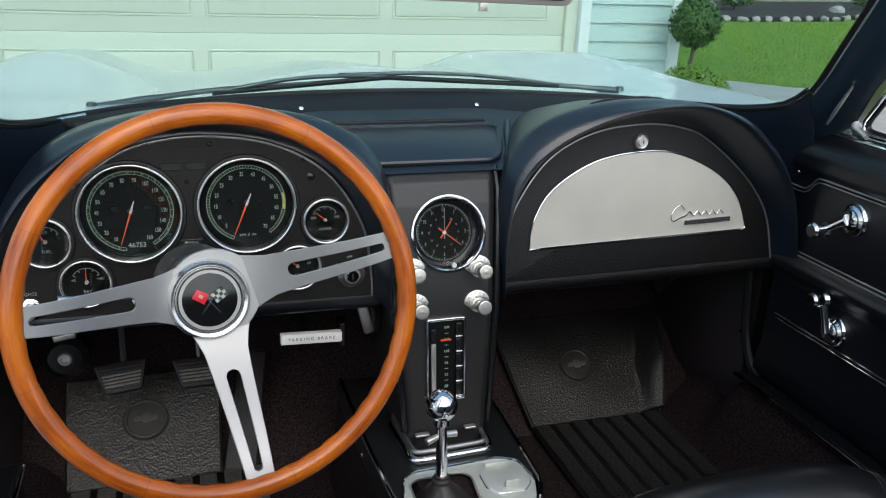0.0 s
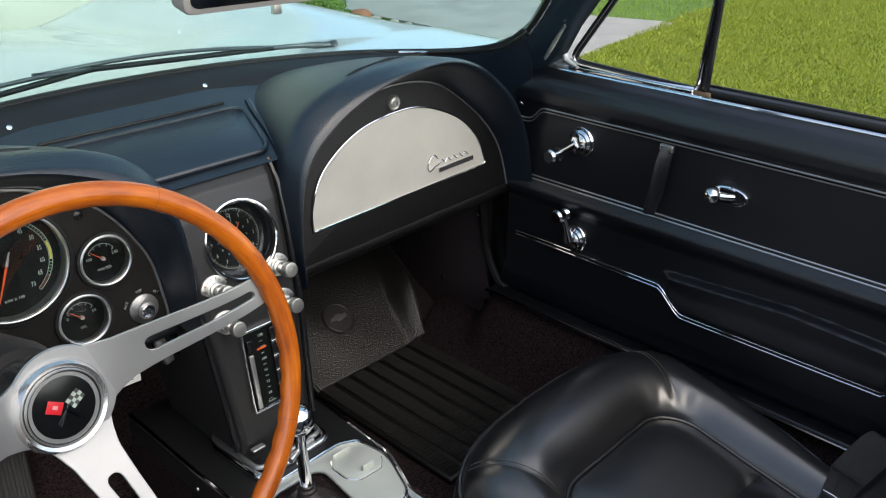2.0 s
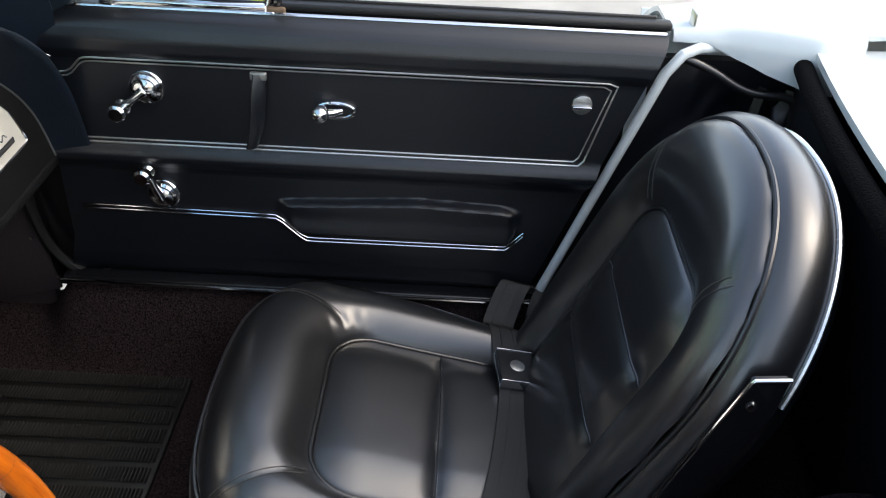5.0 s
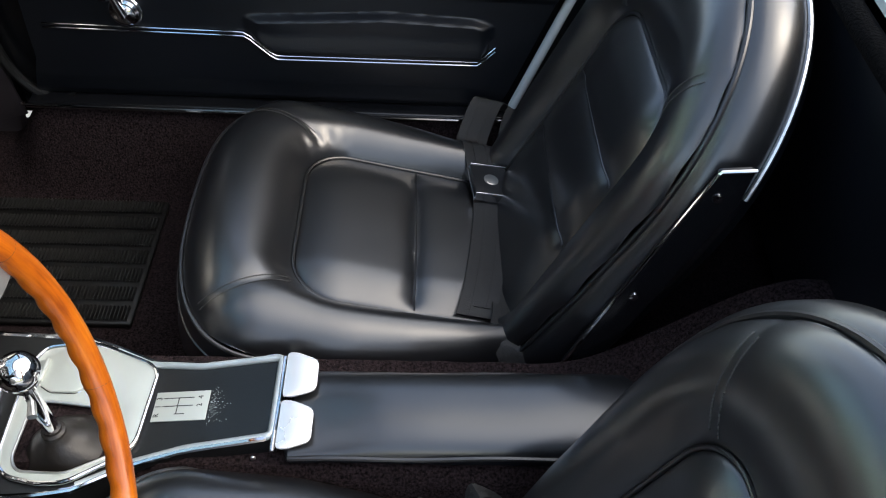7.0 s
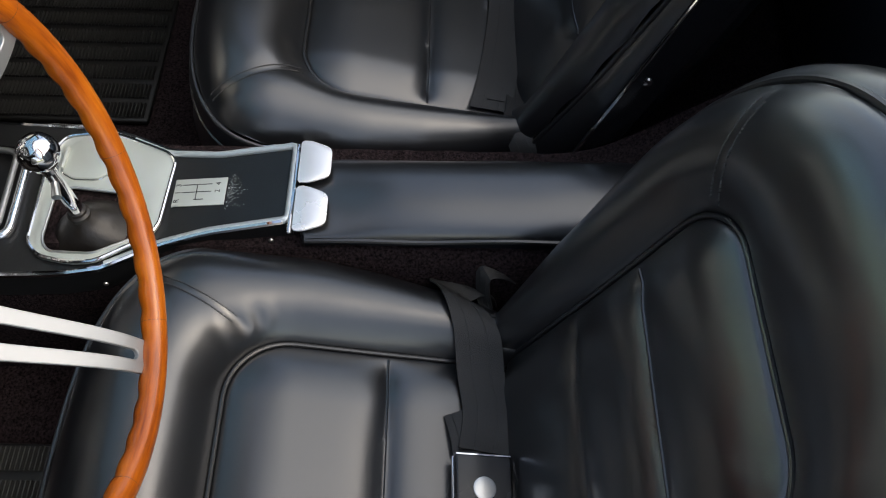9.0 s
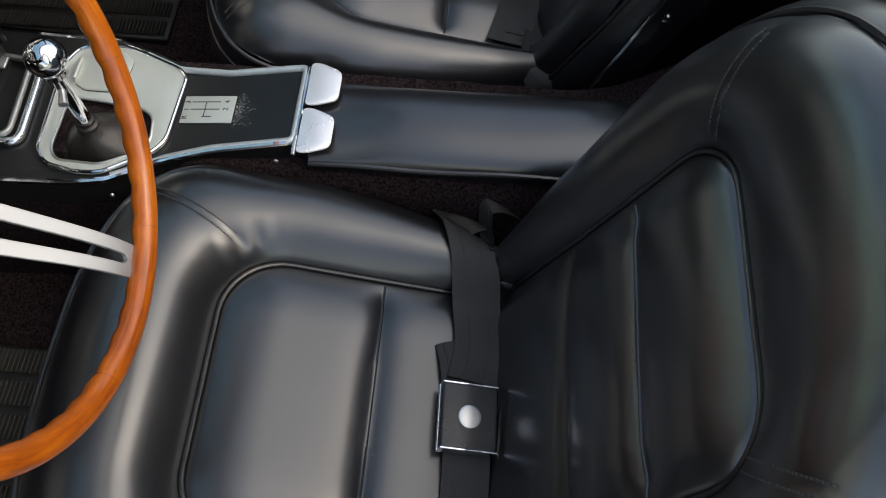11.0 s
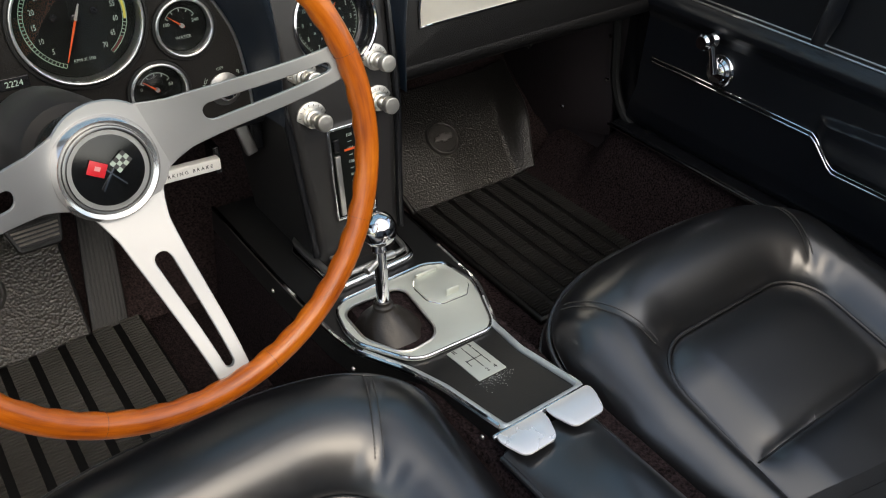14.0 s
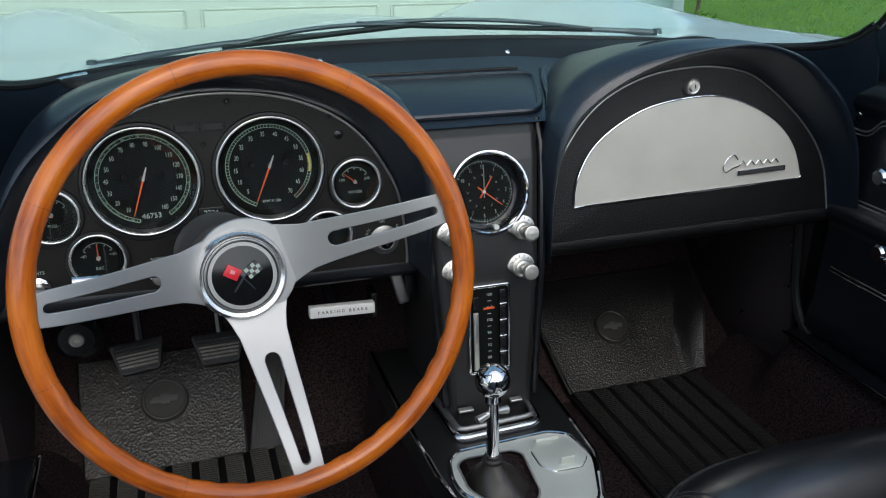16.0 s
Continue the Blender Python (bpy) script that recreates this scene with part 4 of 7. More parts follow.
def floor_mat(name, x0, x1, top, x_shift, emblem_x, emblem_k, pebble, ribbed, label, left_shift, lip, rib_x1, cols, badge_size):
    """A rubber mat: pebbled upper half on the toe board, ribbed half on the floor."""
    g = thing(name, label, "floor mat", "floor mats")
    w = x1 - x0
    mid = (x0 + x1) / 2
    def pad(u, v):
        k = lerp(-0.004, top, v)
        xx = lerp(-w / 2 + left_shift * v, w / 2 + x_shift * v, u)
        lift = 0.010 + lip * sstep(0.86, 1.0, u) * (0.4 + 0.6 * bump(v, 0.45, 0.3)) + 0.004 * noise.noise((xx * 9, k * 9, 1))
        return toe_pose(mid + xx, k, lift) @ Vector((0, 0, 0))
    part("upper_pad", sheet(pad, 30, 24, thick=-0.008), pebble, g, "pebble-grained rubber pad")
    part("pad_border", tube([pad(0, v) for v in np.linspace(0, 1, 12)] + [pad(u, 1) for u in np.linspace(0, 1, 14)] + [pad(1, v) for v in np.linspace(1, 0, 12)], 0.005, False, 8), RUBBER, g)
    em = toe_pose(emblem_x, emblem_k, 0.0205) @ Matrix.Diagonal((badge_size, badge_size, 1.2, 1))
    part("badge", lathe([(0.038, -0.004), (0.036, 0.0), (0.0345, 0.0032), (0.0325, 0.0038), (0.0305, 0.0030), (0.0295, 0.0012), (0, 0.0014)], 48, em), MAT_LIT if ribbed is MAT_LIT else bpy.data.materials.get("badge_rubber") or mat("badge_rubber", (0.036, 0.034, 0.032), 0.42, grain=0.1, scale=300), g, "round embossed badge")
    # the shape's pale colour stands in for highlights on its bevels
    part("badge_shape", plate([(-0.023, -0.005), (-0.006, -0.005), (-0.006, -0.009), (0.008, -0.009), (0.008, -0.005), (0.019, -0.005), (0.022, 0.005), (0.008, 0.005), (0.008, 0.009), (-0.006, 0.009), (-0.006, 0.005), (-0.017, 0.005)], 0.002, em @ Matrix.Translation((0, 0, 0.0018)), 0.0005), bpy.data.materials.get("highlit_rubber") or mat("highlit_rubber", (0.11, 0.105, 0.10), 0.38, grain=0.1, scale=300), g)
    y0, y1 = 0.462, 0.085
    part("base_sheet", box(((x0 + rib_x1) / 2, (y0 + y1) / 2, 0.203), (rib_x1 - x0, y0 - y1, 0.010), 0.004), RUBBER, g)
    cw = (rib_x1 - x0) / cols
    for c in range(cols):
        bm = bmesh.new()
        xa, xb = x0 + c * cw + 0.006, x0 + (c + 1) * cw - 0.006
        n = 62
        rings = []
        for i in range(n * 4 + 1):
            t = i / (n * 4)
            y = lerp(y0 - 0.006, y1 + 0.006, t)
            z = 0.2075 + (0.0066 if (i % 4) in (1, 2) else 0)
            rings.append([bm.verts.new((xa, y, z)), bm.verts.new((xb, y, z))])
        skin(bm, rings, around=False)
        part("rib_panel", bm, ribbed, g, smooth=False)
    return g


floor_mat("floor_mat", 0.272, 0.555, 0.235, 0.066, 0.402, 0.117, PEBBLE, MAT_RUBBER, "black moulded rubber floor mat with ribs and a round badge", -0.030, 0.05, 0.555, 7, 1.0)
floor_mat("floor_mat", -0.585, -0.334, 0.200, 0.012, -0.455, 0.111, PEBBLE_LIT, MAT_LIT, "grey-black rubber floor mat with ribs under the pedals, coloured as lit", -0.004, 0.006, -0.250, 8, 1.06)


def pedal(name, c, turned):
    g = thing(name, "black rubber pedal pad with worn raised bars on a steel arm", "pedal", "pedals")
    m = Matrix.Translation(c) @ pose(0, 0, 0, 52, 0, 0) @ pose(0, 0, 0, 0, 0, turned)
    half = lambda k: lerp(0.029, 0.0425, k)
    part("pad", plate(rounded([(-half(0), -0.027), (half(0), -0.027), (half(1), 0.024), (-half(1), 0.024)], 0.007), 0.013, m, 0.0035), RUBBER, g)
    for i in range(7):
        k = 0.12 + i * 0.115
        part("tread_bar", box((0, -0.027 + 0.051 * k, 0.0135), (1.72 * half(k), 0.0030, 0.0034), 0.0009, m=m), RUBBER if i not in (1, 2, 3, 4) else bpy.data.materials["worn_rubber"], g)
    part("arm", tube([Vector(c) + Vector((0.004, 0.010, 0.012)), Vector(c) + Vector((0.002, 0.05, 0.12)), Vector(c) + Vector((0.005, 0.06, 0.28))], 0.007), PAINT_BLACK, g)
    return g


mat("worn_rubber", (0.17, 0.15, 0.125), 0.35, 0.2, grain=0.3, scale=300, tint=0.5, tint_scale=70)
pedal("clutch_pedal", (-0.482, 0.481, 0.406), 5)
pedal("brake_pedal", (-0.359, 0.475, 0.404), 1)
gas = thing("accelerator_pedal", "long black ribbed rubber accelerator pedal", "pedal", "pedals")
gm = toe_pose(-0.280, 0.098, 0.02) @ pose(0, 0, 0, 14, 0, -11)
part("pad", plate(rounded([(-0.028, -0.11), (0.028, -0.11), (0.025, 0.12), (-0.022, 0.12)], 0.007), 0.010, gm, 0.002), RUBBER, gas)
for i in range(8):
    part("rib", box((-0.0205 + i * 0.0058, 0.004, 0.0110), (0.0026, 0.205, 0.003), m=gm), MAT_RUBBER, gas)

brake = thing("parking_brake_handle", "bright metal parking brake handle under the dashboard", "brake handle")
bmx = Matrix.Translation((-0.190, 0.297, 0.5355)) @ FACE @ pose(0, 0, 0, 0, 0, -2)
part("grip", box((0, 0, 0), (0.094, 0.0165, 0.014), 0.002, m=bmx), mat("bright_painted_metal", (0.85, 0.84, 0.80), 0.35), brake, "bright metal grip")
letters("P A R K I N G   B R A K E", 0.0066, bmx @ Matrix.Translation((0, 0, 0.0072)), DARK_INK, brake)
part("stalk", tube([(-0.20, 0.305, 0.535), (-0.205, 0.40, 0.565), (-0.21, 0.5, 0.60)], 0.008), PAINT_BLACK, brake)
part("bracket", box((-0.138, 0.33, 0.525), (0.010, 0.03, 0.04), 0.002), PAINT_BLACK, brake)
cable = part("pull_handle", box((0, 0, 0), (0.016, 0.05, 0.012), 0.003, m=Matrix.Translation((-0.108, 0.285, 0.565)) @ FACE @ pose(0, 0, 0, 0, 0, 14)), BRUSHED, dash, "small bright pull handle")
part("bracket", box((-0.092, 0.31, 0.57), (0.02, 0.05, 0.06), 0.004), PAINT_BLACK, cable)
dimmer = thing("vent_control", "round black vent control with a bright nut on the kick panel", "vent control")
dm = Matrix.Translation((-0.565, 0.47, 0.455)) @ FACE
part("boss", lathe([(0, -0.05), (0.036, -0.05), (0.036, -0.01), (0.026, 0.0), (0, 0.0)], 28, dm), PAINT_BLACK, dimmer)
part("nut", lathe([(0.004, 0.002), (0.006, 0.004), (0.010, 0.004), (0.0115, 0.0)], 24, dm), SATIN, dimmer, "satin ring nut")
part("hood_release", box((0, 0, 0), (0.030, 0.009, 0.02), 0.002, m=Matrix.Translation((-0.535, 0.30, 0.575)) @ FACE @ pose(0, 0, 0, 0, 0, 8)), BRUSHED, dash, "small bright hood release")
harness = thing("wiring_harness", "bundle of dark wires under the glove box", "wiring")
for i in range(6):
    o = 0.008 * i
    part("wire", tube(smooth_loop([(0.485 + o, 0.45, 0.60), (0.490 + o, 0.44, 0.535 - 0.003 * i), (0.512 + o * 0.6, 0.44, 0.490 + 0.005 * i), (0.535 + o * 0.3, 0.445, 0.520), (0.550, 0.46, 0.60)], 5, False), 0.0030, False, 6), RUBBER, harness)

# ---- console ----
def con_z(y):
    return 0.397 + max(0.0, -y - 0.03) * 0.15


console = thing("console", "black console with bright edge trim and a silver shifter plate", "console")
CON = [(-0.128, 0.40), (-0.126, 0.20), (-0.120, 0.06), (-0.112, 0.015), (-0.080, -0.045), (-0.066, -0.10), (-0.056, -0.200), (0.058, -0.200), (0.052, -0.10), (0.060, -0.040), (0.083, 0.012), (0.097, 0.05), (0.100, 0.12), (0.104, 0.20), (0.108, 0.40)]


BOOT = [(-0.090, 0.078), (-0.075, 0.088), (-0.010, 0.088), (0.001, 0.076), (-0.008, -0.004), (-0.020, -0.020), (-0.055, -0.024), (-0.070, -0.016), (-0.092, 0.026)]
boot = rounded(BOOT, 0.010)
FOLD = -0.030
fore = CON[:4] + [(-0.088, FOLD), (0.0644, FOLD)] + CON[10:]
aft = [(-0.088, FOLD)] + CON[4:10] + [(0.0644, FOLD)]


def console_body():
    """The console's top and skirt; the front part is open under the shift boot."""
    bm = bmesh.new()
    ring = CON[:4] + [(-0.088, FOLD)] + CON[4:10] + [(0.0644, FOLD)] + CON[10:]
    skin(bm, [[bm.verts.new((x * 1.03, y, con_z(y) - 0.035)) for x, y in ring], [bm.verts.new((x, y, con_z(y))) for x, y in ring]], True, False, False)
    edges = []
    for loop in (fore, [(x * 1.0, y) for x, y in boot]):
        vs = [bm.verts.new((x, y, con_z(max(y, FOLD)))) for x, y in loop]
        edges += [bm.edges.new((vs[k], vs[(k + 1) % len(vs)])) for k in range(len(vs))]
    bmesh.ops.triangle_fill(bm, edges=edges, use_beauty=True)
    vs = [bm.verts.new((x, y, con_z(y))) for x, y in aft]
    for k in range(len(vs) // 2 - 1):
        bm.faces.new([vs[k], vs[k + 1], vs[-k - 2], vs[-k - 1]])
    bmesh.ops.remove_doubles(bm, verts=bm.verts, dist=1e-5)
    bmesh.ops.recalc_face_normals(bm, faces=bm.faces)
    return bm


part("body", console_body(), mat("console_vinyl", (0.010, 0.0105, 0.011), 0.30, grain=0.12, scale=500, tint=0.25), console)
bm = bmesh.new()
skin(bm, [[bm.verts.new((x * 1.14, y, 0.19)) for x, y in CON], [bm.verts.new((x * 1.02, y, con_z(y) - 0.033)) for x, y in CON]], True)
part("tunnel_side", bm, CARPET, console, "carpeted tunnel side")
edge = [(x * 0.985, y, con_z(y) + 0.001) for x, y in CON]
part("edge_trim", tube(resample(edge, 70), 0.0038, False, 8), CHROME, console, "bright edge trim")
border = rounded([(x * 0.955, y + (0.004 if y < -0.15 else 0)) for x, y in CON[3:12]], 0.008)
border = [p for p in border if p[1] < 0.012]
k = max(range(len(border)), key=lambda i: math.dist(border[i], border[i - 1]))
border = border[k:] + border[:k]
part("inner_trim", tube([(x, y, con_z(y) + 0.0005) for x, y in border], 0.0048, False, 10), mat("worn_pale_trim", (0.58, 0.63, 0.64), 0.36, 0.6, tint=0.12, tint_scale=60), console, "worn pale metal border")
for px, py in ((-0.113, 0.012), (-0.063, -0.175), (-0.126, 0.2)):
    part("side_screw", lathe([(0, 0), (0.0032, 0), (0.0026, 0.002), (0, 0.0025)], 12, Matrix.Translation((px - 0.004, py, con_z(py) - 0.02)) @ pose(0, 0, 0, 0, -90, 0)), SATIN, console)

SIL = [(-0.098, 0.088), (-0.080, 0.104), (0.052, 0.110), (0.080, 0.096), (0.088, 0.045), (0.080, 0.020), (0.057, -0.036), (0.044, -0.047), (-0.052, -0.043), (-0.070, -0.032), (-0.104, 0.022), (-0.106, 0.050)]
ASH = [(0.012, 0.072), (0.022, 0.088), (0.060, 0.088), (0.076, 0.070), (0.077, 0.040), (0.062, 0.024), (0.024, 0.026), (0.012, 0.042)]
sil, ash = rounded(SIL, 0.010), rounded(ASH, 0.004)
shift = thing("shifter_plate", "satin silver shifter surround with an ashtray lid", "shifter plate")
PLATE_MAT = mat("painted_silver", (0.60, 0.63, 0.58), 0.46, 0.5, tint=0.10, tint_scale=16, grain=0.03, scale=300)
part("plate", plate(sil, 0.003, Matrix.Translation((0, 0, 0.3985)), 0.001, holes=[boot[::-1]]), PLATE_MAT, shift)
part("raised_edge", tube([(x * 0.985, y * 0.985 + 0.0005, 0.4020) for x, y in sil], 0.0024, True, 8), CHROME, shift)
part("boot_edge", tube([(x, y, 0.4015) for x, y in boot], 0.0018, True, 8), SATIN, shift)
part("ashtray_lid", plate(ash, 0.0042, Matrix.Translation((0, 0, 0.4016)), 0.0016), PLATE_MAT, shift, "silver ashtray lid")
part("lid_lip", box((0.041, 0.0865, 0.4075), (0.034, 0.0045, 0.006), 0.0015), PLATE_MAT, shift, "raised rear lip of the lid")
part("lid_edge", tube([(x * 1.01, y, 0.4022) for x, y in ash], 0.0010, True, 6), CHROME, shift)
part("lid_tab", box((0.046, 0.034, 0.4105), (0.020, 0.0036, 0.011), 0.0015, m=None), PLATE_MAT, shift, "small ashtray pull tab")

lever = thing("gear_shifter", "chrome ball-topped gear lever in a dark rubber boot", "gear lever")
def boot_ring(t, n=48):
    """The boot: a low creased dome that rises from the well to the lever's collar."""
    z = interp(t, [0, 0.15, 0.35, 0.6, 0.85, 1.0], [0.372, 0.378, 0.394, 0.409, 0.420, 0.428])
    cx, cy = lerp(-0.046, -0.056, t), lerp(0.032, 0.040, t)
    rx = interp(t, [0, 0.15, 0.35, 0.6, 0.85, 1.0], [0.050, 0.045, 0.036, 0.026, 0.016, 0.012])
    ry = interp(t, [0, 0.15, 0.35, 0.6, 0.85, 1.0], [0.060, 0.053, 0.042, 0.029, 0.017, 0.012])
    e = lerp(0.60, 1.0, t)
    out = []
    for k in range(n):
        a = 2 * math.pi * k / n
        c, s = math.cos(a), math.sin(a)
        f = 1 + 0.06 * math.sin(3 * a + t * 5) * (1 - t) + 0.03 * math.sin(7 * a + t * 9) * (1 - t)
        out.append((cx + rx * abs(c) ** e * (1 if c > 0 else -1) * f, cy + ry * abs(s) ** e * (1 if s > 0 else -1) * f, z + 0.003 * math.sin(4 * a + 1) * (1 - t)))
    return out


bm = bmesh.new()
skin(bm, [[bm.verts.new(p) for p in boot_ring(t)] for t in np.linspace(0, 1, 17)], True)
part("boot", bm, mat("worn_boot_rubber", (0.020, 0.017, 0.015), 0.42, grain=0.3, scale=120, tint=0.35, tint_scale=30), lever, "creased dark rubber boot")
part("collar", lathe([(0, 0), (0.013, 0), (0.013, 0.006), (0.010, 0.008), (0.010, 0.012), (0, 0.012)], 24, Matrix.Translation((-0.056, 0.040, 0.425))), bpy.data.materials["worn_boot_rubber"], lever, "worn dark collar")
L0, L1 = Vector((-0.056, 0.040, 0.43)), Vector((-0.058, 0.043, 0.528))
part("shaft", tube([L0, lerp(L0, L1, 0.5), L1], [0.0082, 0.0078, 0.0070], False, 20), CHROME, lever)
part("shaft_ring", lathe([(0, 0), (0.011, 0), (0.010, 0.008), (0, 0.008)], 24, Matrix.Translation((-0.058, 0.043, 0.515))), CHROME, lever)
bm = bmesh.new()
bmesh.ops.create_uvsphere(bm, u_segments=40, v_segments=24, radius=0.0215, matrix=Matrix.Translation((-0.059, 0.042, 0.543)))
part("ball", bm, CHROME, lever, "polished chrome ball")
part("reverse_trigger", tube([(-0.080, 0.036, 0.494), (-0.058, 0.0425, 0.498), (-0.036, 0.048, 0.494)], [0.0052, 0.0036, 0.0052], False, 14), SATIN, lever, "cross-shaped reverse lockout trigger")

patt = thing("shift_pattern_plate", "worn silver plate with the gear pattern", "label plate")
PM = Matrix.Translation((-0.006, -0.084, con_z(-0.084) + 0.0012)) @ pose(0, 0, 0, -7, 0, 0)
part("plate", box((0, 0, 0), (0.040, 0.064, 0.0016), 0.0004, m=PM), PLATE_MAT, patt)
for c, s in (((0, 0.004), (0.0010, 0.036)), ((-0.011, 0.0), (0.0010, 0.012)), ((0.011, 0.004), (0.0010, 0.036)), ((0.0, 0.004), (0.023, 0.0010))):
    part("pattern_line", box((c[0], c[1], 0.0010), (*s, 0.0004), m=PM), DARK_INK, patt)
for s, px, py in (("R", -0.012, 0.027), ("1", 0.0, 0.027), ("3", 0.011, 0.027), ("2", 0.0, -0.022), ("4", 0.011, -0.022)):
    letters(s, 0.009, PM @ Matrix.Translation((px, py, 0.0010)), DARK_INK, patt)
flakes = bmesh.new()
for i in range(130):
    px, py = random.gauss(-0.008, 0.011), -0.118 - abs(random.gauss(0, 0.008))
    s = random.uniform(0.00015, 0.00050)
    v = [flakes.verts.new((px + a * s, py + b * s * 1.4, con_z(py) + 0.0008)) for a, b in ((-1, -1), (1, -0.7), (0.8, 1), (-0.9, 0.8))]
    flakes.faces.new(v)
part("worn_flake", flakes, PLATE_MAT, patt, "flaked patch of worn paint", smooth=False)

base = thing("stack_base_bezel", "chrome bezel round the foot of the centre stack", "bezel")
foot_line = rounded([(-0.078, 0.24), (-0.070, 0.128), (0.052, 0.134), (0.062, 0.24)], 0.014)
part("lower_step", tube([(x, y, 0.401) for x, y in foot_line], 0.006, False, 10), CHROME, base)
part("upper_step", tube([(x * 0.93, y + 0.011, 0.408) for x, y in foot_line], 0.004, False, 10), BRUSHED, base)
part("clip", box((-0.046, 0.168, 0.419), (0.022, 0.010, 0.004), 0.0015), SATIN, base)
part("clip", box((0.030, 0.170, 0.421), (0.018, 0.010, 0.004), 0.0015), SATIN, base)

def rest_surface(u, v):
    y = lerp(-0.215, -0.72, v)
    w = lerp(0.058, 0.056, v)
    x = -0.016 + w * math.sin((u - 0.5) * math.pi) * 1.0
    c = math.cos((u - 0.5) * math.pi)
    return (x, y, 0.406 + lerp(0.016, 0.028, sstep(0.02, 0.22, v)) * max(0.0, c) ** 0.85 + 0.002 * noise.noise((x * 10, y * 8, 2)) + 0.012 * v)
rest = part("armrest", sheet(rest_surface, 24, 40), LEATHER, console, "padded black vinyl armrest")
for s in (-1, 1):
    part("piping", tube([(-0.016 + s * 0.057, lerp(-0.215, -0.72, t), 0.408 + 0.012 * t + 0.0015 * math.sin(t * 17)) for t in np.linspace(0, 1, 30)], 0.0034), PIPING, rest)
part("side_skirt", box((-0.016, -0.46, 0.32), (0.108, 0.50, 0.19), 0.006), VINYL, rest)


def flip_lid(x0, x1, name="console_lid"):
    w = x1 - x0
    ring = rounded([(-w / 2, 0.0), (w / 2, 0.0), (w / 2, -0.012), (w / 2 - 0.010, -0.038), (-w / 2 + 0.010, -0.038), (-w / 2, -0.012)], 0.009)
    def f(p):
        x, y, z = p
        return Vector(((x0 + x1) / 2 + x, -0.203 + y, 0.4305 + z + 0.02 * y - 1.5 * max(0.0, -y - 0.022) ** 2))
    bm = plate(ring[::-1], 0.0022, None, 0.0006)
    for v in bm.verts:
        v.co = f(v.co)
    bmesh.ops.recalc_face_normals(bm, faces=bm.faces)
    return part("lid", bm, mat("bright_polished_metal", (0.90, 0.90, 0.90), 0.28, 0.6, tint=0.03), console, "polished metal tongue lid")


flip_lid(-0.007, 0.056)
flip_lid(-0.075, -0.012)
part("lid_hinge_bar", box((-0.009, -0.199, 0.424), (0.130, 0.006, 0.006), 0.002), CHROME, console)


# ---- seats ----
def frame_of(origin, up, normal):
    x = Vector((1, 0, 0))
    return Matrix.Translation(origin) @ Matrix((x, Vector(up), Vector(normal))).transposed().to_4x4()


CUSH = frame_of((0, -0.17, 0.398), (0, 0.9766, 0.215), (0, -0.215, 0.9766))
HINGE = frame_of((0, -0.524, 0.488), (0, -0.491, 0.871), (0, 0.871, 0.491))
BACK = HINGE @ Matrix(((1, 0, 0, 0), (0, 1, 0, 0), (0, 0.115, 1, -0.115 * 0.25), (0, 0, 0, 1)))


def cushion_outline(n=340):
    pts = []
    for h in np.linspace(-0.35, 0.0, 24):
        pts.append((interp(h, [-0.35, -0.27, -0.18, -0.10, 0.0], [0.205, 0.232, 0.251, 0.260, 0.257]), h))
    for a in np.linspace(0, 90, 30)[1:]:
        c, s = math.cos(radians(a)), math.sin(radians(a))
        pts.append((0.257 * c ** 0.72, 0.135 * s ** 0.80))
    pts += [(-x, h) for x, h in pts[-2::-1]]
    return resample(pts + [pts[0]], n + 1)[:-1]


def back_outline(n=340):
    pts = []
    for h in np.linspace(-0.15, 0.14, 20):
        pts.append((interp(h, [-0.15, 0.0, 0.14], [0.206, 0.222, 0.226]), h))
    for a in np.linspace(0, 90, 30)[1:]:
        c, s = math.cos(radians(a)), math.sin(radians(a))
        pts.append((0.226 * c ** 0.86, 0.14 + 0.245 * s ** 0.9))
    pts += [(-x, h) for x, h in pts[-2::-1]]
    return resample(pts + [pts[0]], n + 1)[:-1]


def box_sdf(x, h, hw, h0, h1, r):
    cx, ch = abs(x) - (hw - r), max(h - (h1 - r), (h0 + r) - h)
    return math.hypot(max(cx, 0), max(ch, 0)) + min(max(cx, ch), 0) - r


def seg_dist(x, h, a, b):
    ax, ah = b[0] - a[0], b[1] - a[1]
    t = min(1, max(0, ((x - a[0]) * ax + (h - a[1]) * ah) / (ax * ax + ah * ah)))
    return math.hypot(x - a[0] - t * ax, h - a[1] - t * ah)


def edge_distance(outline):
    """How far a point lies inside an outline."""
    p = np.array(resample(list(outline) + [outline[0]], 700))
    return lambda x, h: float(np.min((p[:, 0] - x) ** 2 + (p[:, 1] - h) ** 2)) ** 0.5


CUSH_C, BACK_C = (0, -0.12), (0, 0.08)
cush_edge, back_edge = edge_distance(cushion_outline()), edge_distance(back_outline())


def share(x, h, d, edge, c):
    """0 at the insert's seam, 1 at the outer edge."""
    e = edge(x, h)
    return d / (d + e + 1e-6) if d > 0 else 0.0


def crease(x, c, w):
    """1 at a sewn seam, falling off sharply on both sides as padding does."""
    return math.exp(-abs(x - c) / w)


def pillow(s, peak, edge, crest):
    """A padded roll: from the insert's seam over a crest and round to the piping."""
    if s < crest:
        return peak * (1 - (1 - s / crest) ** 2)
    t = min(1.0, (s - crest) / (1 - crest))
    return peak - (peak - edge) * (1 - (1 - t ** 2.1) ** 0.62)


def cushion_insert(x, h):
    """Signed distance from the cushion insert's seam: below zero inside."""
    return box_sdf(x + 0.008, h, 0.152, -0.60, -0.014, 0.070)


